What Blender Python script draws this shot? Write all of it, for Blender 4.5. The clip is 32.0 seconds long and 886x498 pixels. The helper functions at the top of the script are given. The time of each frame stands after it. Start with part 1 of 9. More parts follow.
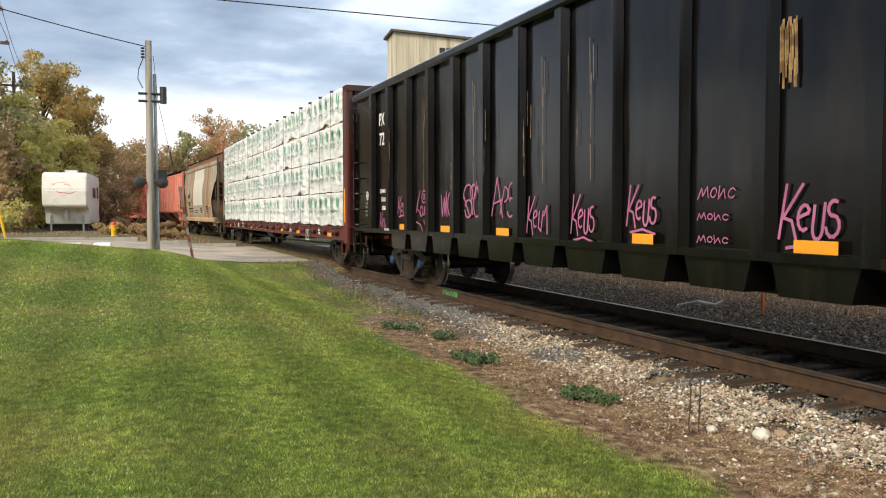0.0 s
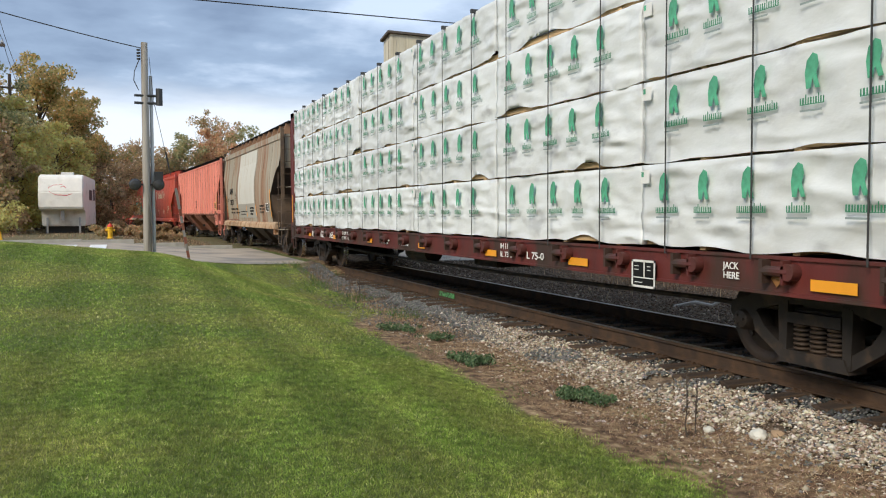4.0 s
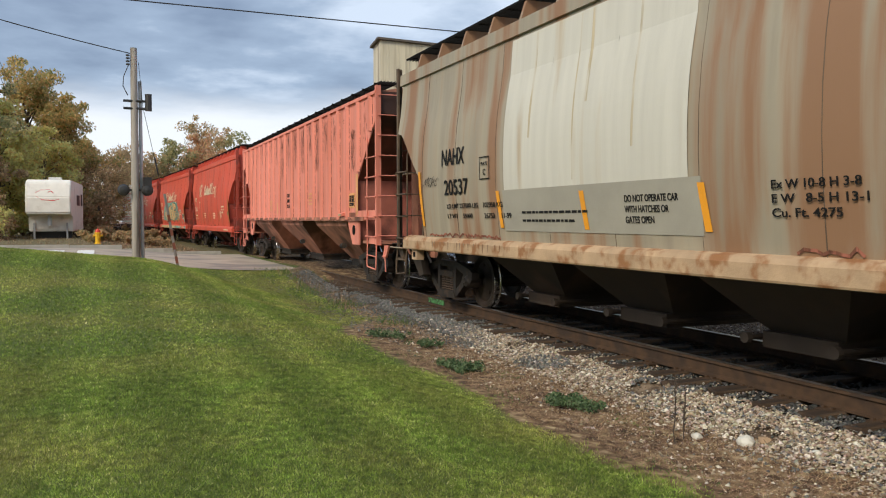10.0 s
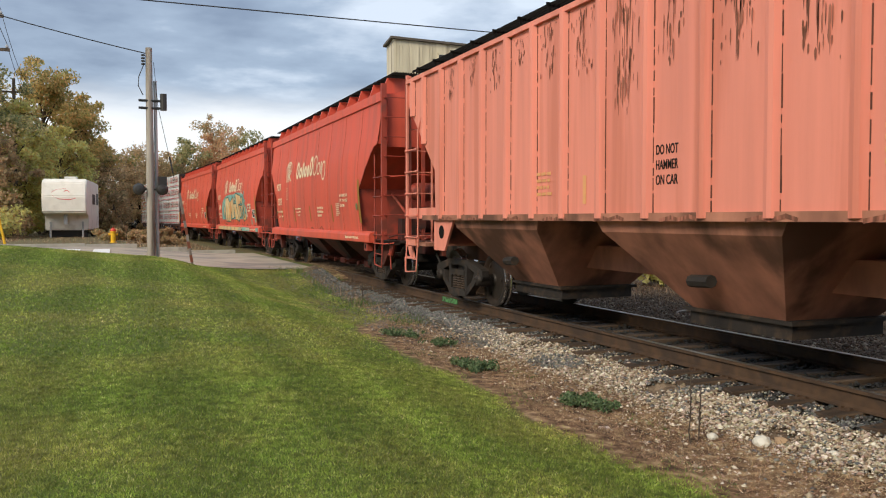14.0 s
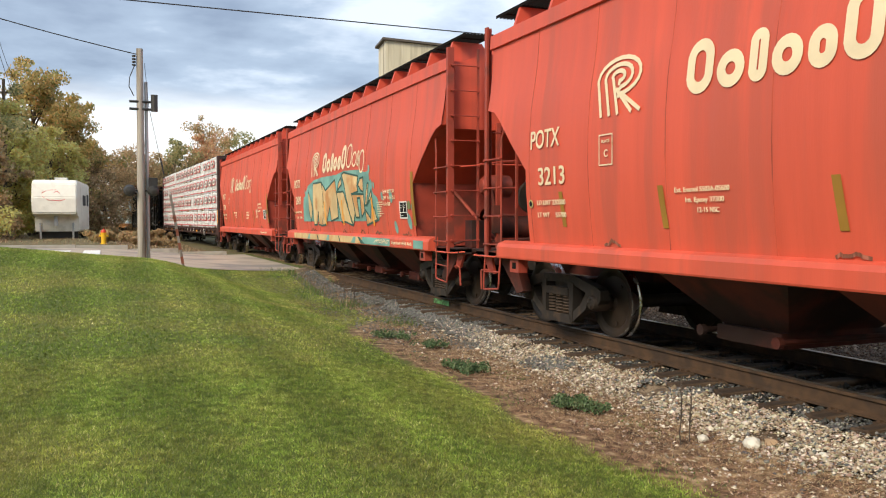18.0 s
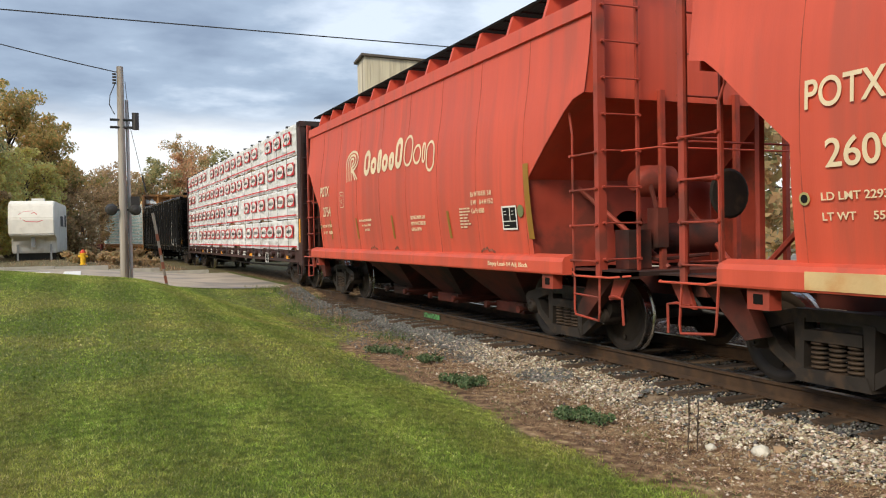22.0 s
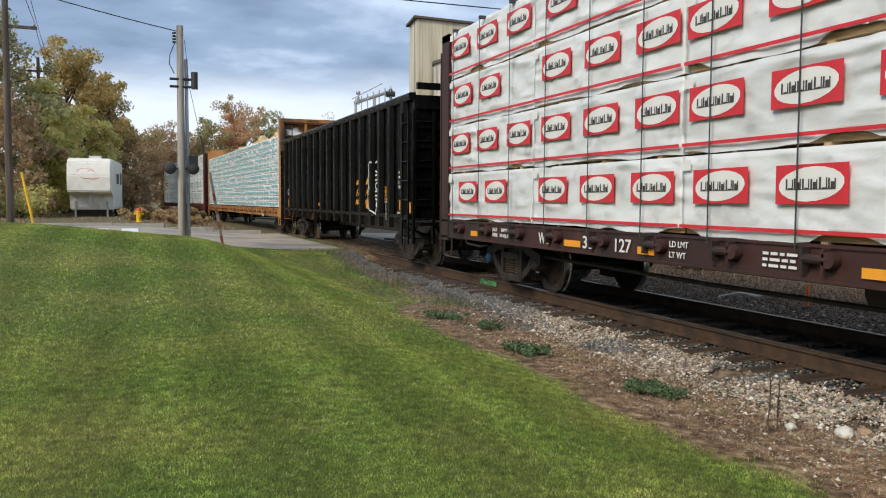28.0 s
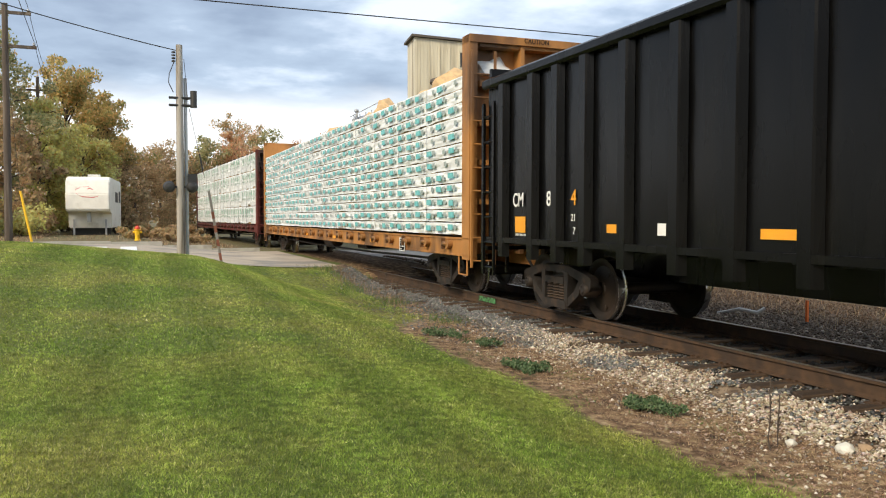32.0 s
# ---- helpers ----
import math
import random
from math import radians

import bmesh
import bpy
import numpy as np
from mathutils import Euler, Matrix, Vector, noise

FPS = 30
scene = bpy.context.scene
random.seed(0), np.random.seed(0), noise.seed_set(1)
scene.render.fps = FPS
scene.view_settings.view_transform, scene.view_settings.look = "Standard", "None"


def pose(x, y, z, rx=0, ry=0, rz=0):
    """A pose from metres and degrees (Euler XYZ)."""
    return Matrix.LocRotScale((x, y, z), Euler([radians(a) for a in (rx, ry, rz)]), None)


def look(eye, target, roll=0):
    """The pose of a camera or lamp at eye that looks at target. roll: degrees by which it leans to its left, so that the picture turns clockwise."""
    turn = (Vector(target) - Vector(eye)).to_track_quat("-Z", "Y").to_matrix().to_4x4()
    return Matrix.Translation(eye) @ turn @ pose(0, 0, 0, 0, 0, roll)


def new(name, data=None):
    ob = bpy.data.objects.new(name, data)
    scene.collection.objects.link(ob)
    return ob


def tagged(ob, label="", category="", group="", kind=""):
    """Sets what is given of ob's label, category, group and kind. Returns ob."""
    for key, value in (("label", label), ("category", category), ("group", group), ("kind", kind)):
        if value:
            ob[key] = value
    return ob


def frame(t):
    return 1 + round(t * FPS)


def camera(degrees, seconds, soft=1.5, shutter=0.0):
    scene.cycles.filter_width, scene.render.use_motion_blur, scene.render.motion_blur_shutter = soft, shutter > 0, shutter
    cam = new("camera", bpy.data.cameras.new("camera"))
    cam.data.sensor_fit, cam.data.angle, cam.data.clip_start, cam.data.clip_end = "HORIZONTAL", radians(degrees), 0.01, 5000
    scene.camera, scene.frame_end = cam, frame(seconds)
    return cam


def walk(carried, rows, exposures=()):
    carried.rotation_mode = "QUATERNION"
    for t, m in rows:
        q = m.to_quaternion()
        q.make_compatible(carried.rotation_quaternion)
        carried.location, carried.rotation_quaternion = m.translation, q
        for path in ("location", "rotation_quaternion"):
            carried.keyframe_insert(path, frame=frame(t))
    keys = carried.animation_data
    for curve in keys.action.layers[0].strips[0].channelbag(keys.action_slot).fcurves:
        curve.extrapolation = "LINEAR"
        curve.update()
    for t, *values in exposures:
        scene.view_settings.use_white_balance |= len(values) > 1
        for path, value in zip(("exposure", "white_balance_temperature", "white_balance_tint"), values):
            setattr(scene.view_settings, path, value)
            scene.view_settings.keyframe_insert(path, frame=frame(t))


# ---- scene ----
# World: the straight track runs along y, its centre line at x = 0, rail heads at z = 0.
cam = camera(56.55, 32.0, soft=1.1)
walk(cam, [
    (0, pose(-6.871, -0.000, 1.512, 87.43, 0.06, -21.69)),
    (0.5, pose(-6.872, 0.000, 1.511, 87.62, 0.03, -21.66)),
    (1, pose(-6.870, 0.001, 1.510, 87.60, 0.04, -21.69)),
    (1.5, pose(-6.867, 0.004, 1.510, 87.52, 0.00, -21.73)),
    (2, pose(-6.860, 0.008, 1.510, 87.38, 0.13, -21.75)),
    (2.5, pose(-6.852, 0.006, 1.510, 87.28, 0.23, -21.75)),
    (3, pose(-6.855, 0.010, 1.509, 87.36, 0.25, -21.77)),
    (3.5, pose(-6.855, 0.012, 1.509, 87.47, 0.19, -21.83)),
    (4, pose(-6.851, 0.012, 1.510, 87.52, 0.21, -21.88)),
    (4.5, pose(-6.847, 0.011, 1.511, 87.43, 0.40, -21.94)),
    (6.5, pose(-6.858, 0.016, 1.513, 87.24, 0.28, -21.80)),
    (7, pose(-6.859, 0.014, 1.514, 87.34, 0.30, -22.11)),
    (7.5, pose(-6.863, 0.012, 1.514, 87.35, 0.44, -22.14)),
    (8, pose(-6.868, 0.011, 1.515, 87.33, 0.60, -22.00)),
    (8.5, pose(-6.873, 0.007, 1.516, 87.37, 0.57, -22.05)),
    (9, pose(-6.876, -0.000, 1.517, 87.42, 0.37, -22.30)),
    (9.5, pose(-6.881, -0.003, 1.517, 87.61, 0.08, -22.51)),
    (10, pose(-6.873, -0.012, 1.517, 87.96, 0.02, -22.64)),
    (10.5, pose(-6.873, -0.013, 1.517, 88.42, -0.15, -22.56)),
    (11, pose(-6.868, -0.012, 1.516, 88.78, -0.15, -22.29)),
    (11.5, pose(-6.867, -0.005, 1.516, 88.64, 0.19, -21.89)),
    (12, pose(-6.873, -0.005, 1.518, 88.30, 0.15, -21.77)),
    (12.5, pose(-6.880, -0.006, 1.520, 88.11, 0.11, -21.68)),
    (13, pose(-6.886, -0.009, 1.522, 88.09, -0.02, -21.73)),
    (13.5, pose(-6.888, -0.010, 1.522, 88.02, -0.12, -21.81)),
    (14, pose(-6.886, -0.009, 1.520, 87.88, 0.03, -21.74)),
    (14.5, pose(-6.885, -0.003, 1.519, 87.68, 0.03, -21.78)),
    (16.5, pose(-6.877, -0.001, 1.522, 87.74, -0.16, -22.27)),
    (17, pose(-6.878, 0.000, 1.524, 87.69, -0.07, -22.26)),
    (17.5, pose(-6.881, -0.001, 1.525, 87.76, -0.06, -22.29)),
    (18, pose(-6.880, -0.009, 1.525, 87.98, -0.02, -22.30)),
    (18.5, pose(-6.882, -0.012, 1.526, 88.35, -0.05, -22.32)),
    (19, pose(-6.886, -0.012, 1.526, 88.60, -0.08, -22.39)),
    (19.5, pose(-6.885, -0.017, 1.528, 88.73, 0.03, -22.42)),
    (20, pose(-6.885, -0.020, 1.528, 88.82, 0.08, -22.45)),
    (20.5, pose(-6.883, -0.020, 1.528, 88.85, 0.15, -22.47)),
    (21, pose(-6.878, -0.019, 1.528, 88.75, 0.14, -22.45)),
    (21.5, pose(-6.864, 0.047, 1.502, 88.93, 0.08, -22.66)),
    (22, pose(-7.011, 0.148, 1.504, 88.98, 1.02, -23.72)),
    (22.5, pose(-7.063, 0.186, 1.533, 88.74, 1.17, -22.45)),
    (23, pose(-7.089, 0.251, 1.530, 88.37, 0.87, -19.78)),
    (23.5, pose(-7.203, 0.276, 1.537, 88.49, 1.08, -19.49)),
    (24, pose(-7.211, 0.318, 1.504, 89.44, 0.00, -20.40)),
    (24.5, pose(-7.189, 0.347, 1.512, 89.82, -0.40, -20.86)),
    (25, pose(-7.178, 0.352, 1.512, 89.68, -0.22, -20.75)),
    (25.5, pose(-7.176, 0.357, 1.512, 89.60, -0.31, -20.66)),
    (26, pose(-7.180, 0.362, 1.512, 89.53, -0.53, -20.75)),
    (26.5, pose(-7.181, 0.361, 1.510, 88.90, -0.07, -20.86)),
    (28.5, pose(-7.215, 0.363, 1.501, 86.36, -0.40, -20.52)),
    (29, pose(-7.220, 0.361, 1.500, 86.46, -0.44, -20.33)),
    (29.5, pose(-7.223, 0.364, 1.500, 86.43, -0.38, -20.10)),
    (30, pose(-7.224, 0.363, 1.502, 86.54, -0.38, -20.16)),
    (30.5, pose(-7.219, 0.357, 1.503, 87.21, -0.31, -20.39)),
    (31, pose(-7.217, 0.350, 1.505, 87.79, -0.09, -20.47)),
    (31.5, pose(-7.216, 0.348, 1.506, 87.90, 0.03, -20.58)),
    (32, pose(-7.217, 0.350, 1.508, 87.79, -0.09, -20.71))], exposures=[(0, 0.5, 6600, 10), (2, 0.5, 6500, 10), (3, 0.2, 6300, 10), (4, 0.15, 6000, 10), (7, 0.05, 5850, 10), (9, 0.05, 6150, 10), (11, 0.15, 6300, 10), (13, 0.3, 6500, 10), (14, 0.15, 6450, 10), (17, 0.45, 6550, 10), (20, 0.45, 6550, 10), (21, 0.2, 6500, 10), (23, 0.3, 6450, 10), (24, 0.05, 6300, 10), (26, 0.05, 5900, 10), (29, 0.1, 6000, 10), (30, 0.3, 6400, 10), (31, 0.5, 6600, 10), (32, 0.5, 6600, 10)])

# travel of the train along the track: seconds, metres
TRAVEL = [(0, 0.00), (0.5, -2.10), (1, -4.19), (1.5, -6.27), (2, -8.35), (2.5, -10.45), (3, -12.59), (3.5, -14.71), (4, -16.82), (4.5, -18.93), (6.5, -27.57), (7, -29.74), (7.5, -31.93), (8, -34.12), (8.5, -36.33), (9, -38.55), (9.5, -40.77), (10, -42.99), (10.5, -45.24), (11, -47.51), (11.5, -49.76), (12, -51.99), (12.5, -54.20), (13, -56.43), (13.5, -58.68), (14, -60.97), (14.5, -63.27), (16.5, -72.72), (17, -75.09), (17.5, -77.48), (18, -79.88), (18.5, -82.29), (19, -84.68), (19.5, -87.05), (20, -89.43), (20.5, -91.87), (21, -94.33), (21.5, -96.80), (22, -99.26), (22.5, -101.71), (23, -104.18), (23.5, -106.68), (24, -109.20), (24.5, -111.66), (25, -114.07), (25.5, -116.50), (26, -118.97), (26.5, -121.45), (28.5, -131.53), (29, -134.06), (29.5, -136.59), (30, -139.13), (30.5, -141.66), (31, -144.18), (31.5, -146.70), (32, -149.20)]

# ---- sky, sun ----
SUN_TURN, SUN_HEIGHT = radians(238), radians(36)
world = bpy.data.worlds.new("sky")
scene.world = world
world.use_nodes = True


def build_sky():
    nt = world.node_tree
    nt.nodes.clear()
    N, L = nt.nodes.new, nt.links.new
    out, bg = N("ShaderNodeOutputWorld"), N("ShaderNodeBackground")
    sky = N("ShaderNodeTexSky")
    sky.sky_type, sky.sun_disc = "NISHITA", False
    sky.sun_elevation, sky.sun_rotation = SUN_HEIGHT, SUN_TURN
    sky_scale = N("ShaderNodeVectorMath")
    sky_scale.operation, sky_scale.inputs[3].default_value = "SCALE", 0.10
    L(sky.outputs[0], sky_scale.inputs[0])
    tc, sep = N("ShaderNodeTexCoord"), N("ShaderNodeSeparateXYZ")
    L(tc.outputs["Generated"], sep.inputs[0])
    # flatten the direction on to a cloud deck
    add = N("ShaderNodeMath")
    add.operation, add.inputs[1].default_value = "ADD", 0.12
    L(sep.outputs[2], add.inputs[0])
    div = N("ShaderNodeVectorMath")
    div.operation = "DIVIDE"
    comb = N("ShaderNodeCombineXYZ")
    for k in range(3):
        L(add.outputs[0], comb.inputs[k])
    L(tc.outputs["Generated"], div.inputs[0])
    L(comb.outputs[0], div.inputs[1])
    big, small = N("ShaderNodeTexNoise"), N("ShaderNodeTexNoise")
    big.inputs["Scale"].default_value, big.inputs["Detail"].default_value, big.inputs["Roughness"].default_value = 0.8, 7, 0.55
    small.inputs["Scale"].default_value, small.inputs["Detail"].default_value = 3.5, 6
    L(div.outputs[0], big.inputs["Vector"])
    L(div.outputs[0], small.inputs["Vector"])
    mixn = N("ShaderNodeMath")
    mixn.operation, mixn.inputs[1].default_value, mixn.inputs[2].default_value = "MULTIPLY_ADD", 0.35, 0.0
    L(small.outputs[0], mixn.inputs[0])
    L(big.outputs[0], mixn.inputs[2])
    ramp = N("ShaderNodeValToRGB")
    el = ramp.color_ramp.elements
    el[0].position, el[0].color = 0.50, (0.255, 0.325, 0.445, 1)
    el[1].position, el[1].color = 0.80, (0.74, 0.83, 0.95, 1)
    mid = el.new(0.66)
    mid.color = (0.39, 0.485, 0.62, 1)
    L(mixn.outputs[0], ramp.inputs[0])
    # bright strip under the cloud deck
    hz = N("ShaderNodeMath")
    hz.operation, hz.inputs[1].default_value, hz.inputs[2].default_value = "MULTIPLY_ADD", 0.10, -0.05
    L(big.outputs[0], hz.inputs[0])
    hz2 = N("ShaderNodeMath")
    hz2.operation = "ADD"
    L(sep.outputs[2], hz2.inputs[0])
    L(hz.outputs[0], hz2.inputs[1])
    strip = N("ShaderNodeMapRange")
    strip.interpolation_type = "SMOOTHSTEP"
    strip.inputs[1].default_value, strip.inputs[2].default_value = 0.105, 0.155
    L(hz2.outputs[0], strip.inputs[0])
    mix = N("ShaderNodeMix")
    mix.data_type = "RGBA"
    L(strip.outputs[0], mix.inputs[0])
    mix.inputs[6].default_value = (0.98, 1.0, 1.02, 1)
    L(ramp.outputs[0], mix.inputs[7])
    veil = N("ShaderNodeMix")
    veil.data_type, veil.inputs[0].default_value = "RGBA", 0.88
    L(sky_scale.outputs[0], veil.inputs[6])
    L(mix.outputs[2], veil.inputs[7])
    L(veil.outputs[2], bg.inputs[0])
    bg.inputs[1].default_value = 1.0
    L(bg.outputs[0], out.inputs[0])


build_sky()
sun = new("sun", bpy.data.lights.new("sun", "SUN"))
sun.data.energy, sun.data.angle, sun.data.color = 3.0, radians(24), (1.0, 0.86, 0.66)
sun.matrix_world = look((0, 0, 0), (math.sin(SUN_TURN) * -math.cos(SUN_HEIGHT), math.cos(SUN_TURN) * -math.cos(SUN_HEIGHT), -math.sin(SUN_HEIGHT)))

# ---- materials ----
def mat(name, colour, rough=0.7, metal=0.0, var=0.15, scale=3.0, dirt=None, dirt_amt=0.35, dirt_scale=1.2, bump=0.1, bump_scale=40.0, stretch=(1, 1, 1), obj_rand=0.0, spec=0.5):
    """A painted or natural surface: two scales of variation, stains of a second colour, fine relief."""
    m = bpy.data.materials.new(name)
    m.use_nodes = True
    nt = m.node_tree
    N, L = nt.nodes.new, nt.links.new
    b = nt.nodes["Principled BSDF"]
    b.inputs["Roughness"].default_value, b.inputs["Metallic"].default_value = rough, metal
    b.inputs["Specular IOR Level"].default_value = spec
    tc, mp = N("ShaderNodeTexCoord"), N("ShaderNodeMapping")
    mp.inputs["Scale"].default_value = stretch
    L(tc.outputs["Object"], mp.inputs[0])
    n1, n2, n3 = N("ShaderNodeTexNoise"), N("ShaderNodeTexNoise"), N("ShaderNodeTexNoise")
    for n, s, d in ((n1, scale, 5), (n2, dirt_scale, 6), (n3, bump_scale, 4)):
        n.inputs["Scale"].default_value, n.inputs["Detail"].default_value = s, d
        L(mp.outputs[0], n.inputs["Vector"])
    hsv = N("ShaderNodeHueSaturation")
    hsv.inputs["Color"].default_value = (*colour, 1)
    rng = N("ShaderNodeMapRange")
    rng.inputs[1].default_value, rng.inputs[2].default_value = 0.3, 0.7
    rng.inputs[3].default_value, rng.inputs[4].default_value = 1 - var, 1 + var
    L(n1.outputs[0], rng.inputs[0])
    val = rng.outputs[0]
    if obj_rand:
        info, r2, mul = N("ShaderNodeObjectInfo"), N("ShaderNodeMapRange"), N("ShaderNodeMath")
        r2.inputs[3].default_value, r2.inputs[4].default_value = 1 - obj_rand, 1 + obj_rand
        L(info.outputs["Random"], r2.inputs[0])
        mul.operation = "MULTIPLY"
        L(val, mul.inputs[0])
        L(r2.outputs[0], mul.inputs[1])
        val = mul.outputs[0]
    L(val, hsv.inputs["Value"])
    col = hsv.outputs[0]
    if dirt:
        th = N("ShaderNodeMapRange")
        th.interpolation_type = "SMOOTHSTEP"
        th.inputs[1].default_value, th.inputs[2].default_value = 0.66 - dirt_amt * 0.5, 0.84 - dirt_amt * 0.5
        L(n2.outputs[0], th.inputs[0])
        mx = N("ShaderNodeMix")
        mx.data_type = "RGBA"
        mx.inputs[7].default_value = (*dirt, 1)
        L(th.outputs[0], mx.inputs[0])
        L(col, mx.inputs[6])
        col = mx.outputs[2]
    L(col, b.inputs["Base Color"])
    rr = N("ShaderNodeMapRange")
    rr.inputs[3].default_value, rr.inputs[4].default_value = max(0.05, rough - 0.12), min(1, rough + 0.12)
    L(n1.outputs[0], rr.inputs[0])
    L(rr.outputs[0], b.inputs["Roughness"])
    if bump:
        bp = N("ShaderNodeBump")
        bp.inputs["Strength"].default_value, bp.inputs["Distance"].default_value = bump, 0.02
        L(n3.outputs[0], bp.inputs["Height"])
        L(bp.outputs[0], b.inputs["Normal"])
    return m


STREAK = (2.2, 2.2, 0.12)  # stains that run down a side
M_BLACK = mat("black_paint", (0.0042, 0.0042, 0.0046), 0.15, var=0.3, scale=2, dirt=(0.012, 0.010, 0.009), dirt_amt=0.3, dirt_scale=1.5, bump=0.30, bump_scale=1.6, stretch=(1.6, 1.6, 0.35), spec=0.25)
M_BLACK2 = mat("black_paint_dull", (0.0040, 0.0041, 0.0044), 0.26, var=0.3, scale=2, dirt=(0.007, 0.0066, 0.0062), dirt_amt=0.3, bump=0.3, bump_scale=1.6, stretch=(1.6, 1.6, 0.35), spec=0.16)
M_MAROON = mat("maroon_paint", (0.12, 0.022, 0.018), 0.6, var=0.3, dirt=(0.05, 0.028, 0.02), dirt_amt=0.45, stretch=(1, 1, 0.4))
M_BROWN = mat("brown_paint", (0.055, 0.022, 0.018), 0.6, var=0.3, dirt=(0.03, 0.02, 0.016), dirt_amt=0.4, stretch=(1, 1, 0.4))
M_OCHRE = mat("ochre_paint", (0.42, 0.19, 0.05), 0.6, var=0.2, dirt=(0.14, 0.07, 0.03), dirt_amt=0.45, stretch=(1, 1, 0.4))
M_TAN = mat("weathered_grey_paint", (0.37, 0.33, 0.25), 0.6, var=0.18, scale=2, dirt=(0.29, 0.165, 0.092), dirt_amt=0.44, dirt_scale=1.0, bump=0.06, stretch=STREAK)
# sooty underside of the tan car, deepened to hold its shade
M_TANDARK = mat("sooty_shaded_grey_paint", (0.036, 0.027, 0.021), 0.8, var=0.3, dirt=(0.075, 0.05, 0.033), dirt_amt=0.3)
M_GRIME = mat("grime", (0.26, 0.05, 0.03), 0.75, var=0.4, scale=6, dirt=(0.44, 0.07, 0.035), dirt_amt=0.55, dirt_scale=5, stretch=(3, 3, 0.35))
M_TANPOST = mat("darker_tan_paint", (0.125, 0.086, 0.055), 0.7, var=0.25, dirt=(0.08, 0.055, 0.038), dirt_amt=0.4, dirt_scale=2)
# sooty slope sheets, painted darker still for the shade below the overhang
M_SALMONSOOT = mat("sooty_shaded_salmon_paint", (0.15, 0.055, 0.038), 0.8, var=0.3, dirt=(0.045, 0.022, 0.018), dirt_amt=0.5, dirt_scale=0.8)
M_RUSTSILL = mat("rusty_sill", (0.48, 0.34, 0.21), 0.75, var=0.2, dirt=(0.30, 0.14, 0.055), dirt_amt=0.36, dirt_scale=4, bump=0.2)
M_CREAM = mat("cream_patch", (0.62, 0.61, 0.54), 0.55, var=0.06, dirt=(0.45, 0.33, 0.18), dirt_amt=0.22, dirt_scale=1.0, stretch=STREAK)
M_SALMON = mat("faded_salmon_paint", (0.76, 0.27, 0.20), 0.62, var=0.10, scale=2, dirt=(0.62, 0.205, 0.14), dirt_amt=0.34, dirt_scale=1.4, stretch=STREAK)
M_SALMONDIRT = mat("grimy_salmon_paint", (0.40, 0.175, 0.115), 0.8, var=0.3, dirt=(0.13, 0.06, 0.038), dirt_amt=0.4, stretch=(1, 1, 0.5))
# end plate: body salmon lowered to a shaded tone, with sooty blotches
M_SALMONPLATE = mat("sooty_shaded_salmon_paint", (0.40, 0.135, 0.10), 0.75, var=0.2, scale=2, dirt=(0.13, 0.055, 0.042), dirt_amt=0.4, dirt_scale=1.1)
M_RUSTLINE = mat("dark_rust_line", (0.10, 0.038, 0.024), 0.9, var=0.4, scale=9)
M_STAIN = mat("brown_stain", (0.17, 0.066, 0.04), 0.85, var=0.4, scale=12, dirt=(0.40, 0.15, 0.10), dirt_amt=0.45, dirt_scale=9, stretch=(1, 2, 0.3))
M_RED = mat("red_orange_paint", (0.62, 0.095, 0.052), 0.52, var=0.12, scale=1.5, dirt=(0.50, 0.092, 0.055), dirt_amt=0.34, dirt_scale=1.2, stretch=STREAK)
M_REDPOST = mat("darker_red_paint", (0.38, 0.058, 0.034), 0.62, var=0.2, scale=2, dirt=(0.20, 0.045, 0.03), dirt_amt=0.4, dirt_scale=2)
# underparts of the red cars: shade is put into this colour, over grime
M_REDDARK = mat("grimy_shaded_red_paint", (0.115, 0.024, 0.015), 0.8, var=0.3, dirt=(0.03, 0.013, 0.010), dirt_amt=0.45)
M_TRUCK = mat("brake_dust_steel", (0.020, 0.016, 0.0135), 0.72, var=0.4, scale=6, dirt=(0.055, 0.035, 0.022), dirt_amt=0.35, dirt_scale=5)
M_WHEEL = mat("wheel_steel", (0.024, 0.019, 0.016), 0.6, 0.2, var=0.3, scale=8, dirt=(0.045, 0.030, 0.021), dirt_amt=0.4)
M_TREAD = mat("polished_tread", (0.55, 0.55, 0.55), 0.25, 1.0, var=0.05)
M_RAIL = mat("rusty_rail", (0.072, 0.041, 0.022), 0.8, var=0.3, scale=8, dirt=(0.045, 0.028, 0.018), dirt_amt=0.4, dirt_scale=3)
M_HEAD = mat("rail_head", (0.30, 0.27, 0.25), 0.35, 0.9, var=0.2)
M_TIE = mat("tie_wood", (0.052, 0.032, 0.019), 0.9, var=0.45, scale=3, dirt=(0.14, 0.095, 0.06), dirt_amt=0.28, bump=0.4, stretch=(0.25, 3, 3), obj_rand=0.3)
M_WRAP = mat("white_wrap", (0.74, 0.77, 0.77), 0.45, var=0.05, scale=1.5, dirt=(0.55, 0.57, 0.58), dirt_amt=0.25, dirt_scale=2, bump=0.9, bump_scale=2.6, stretch=(1, 1.0, 1.6), obj_rand=0.06)


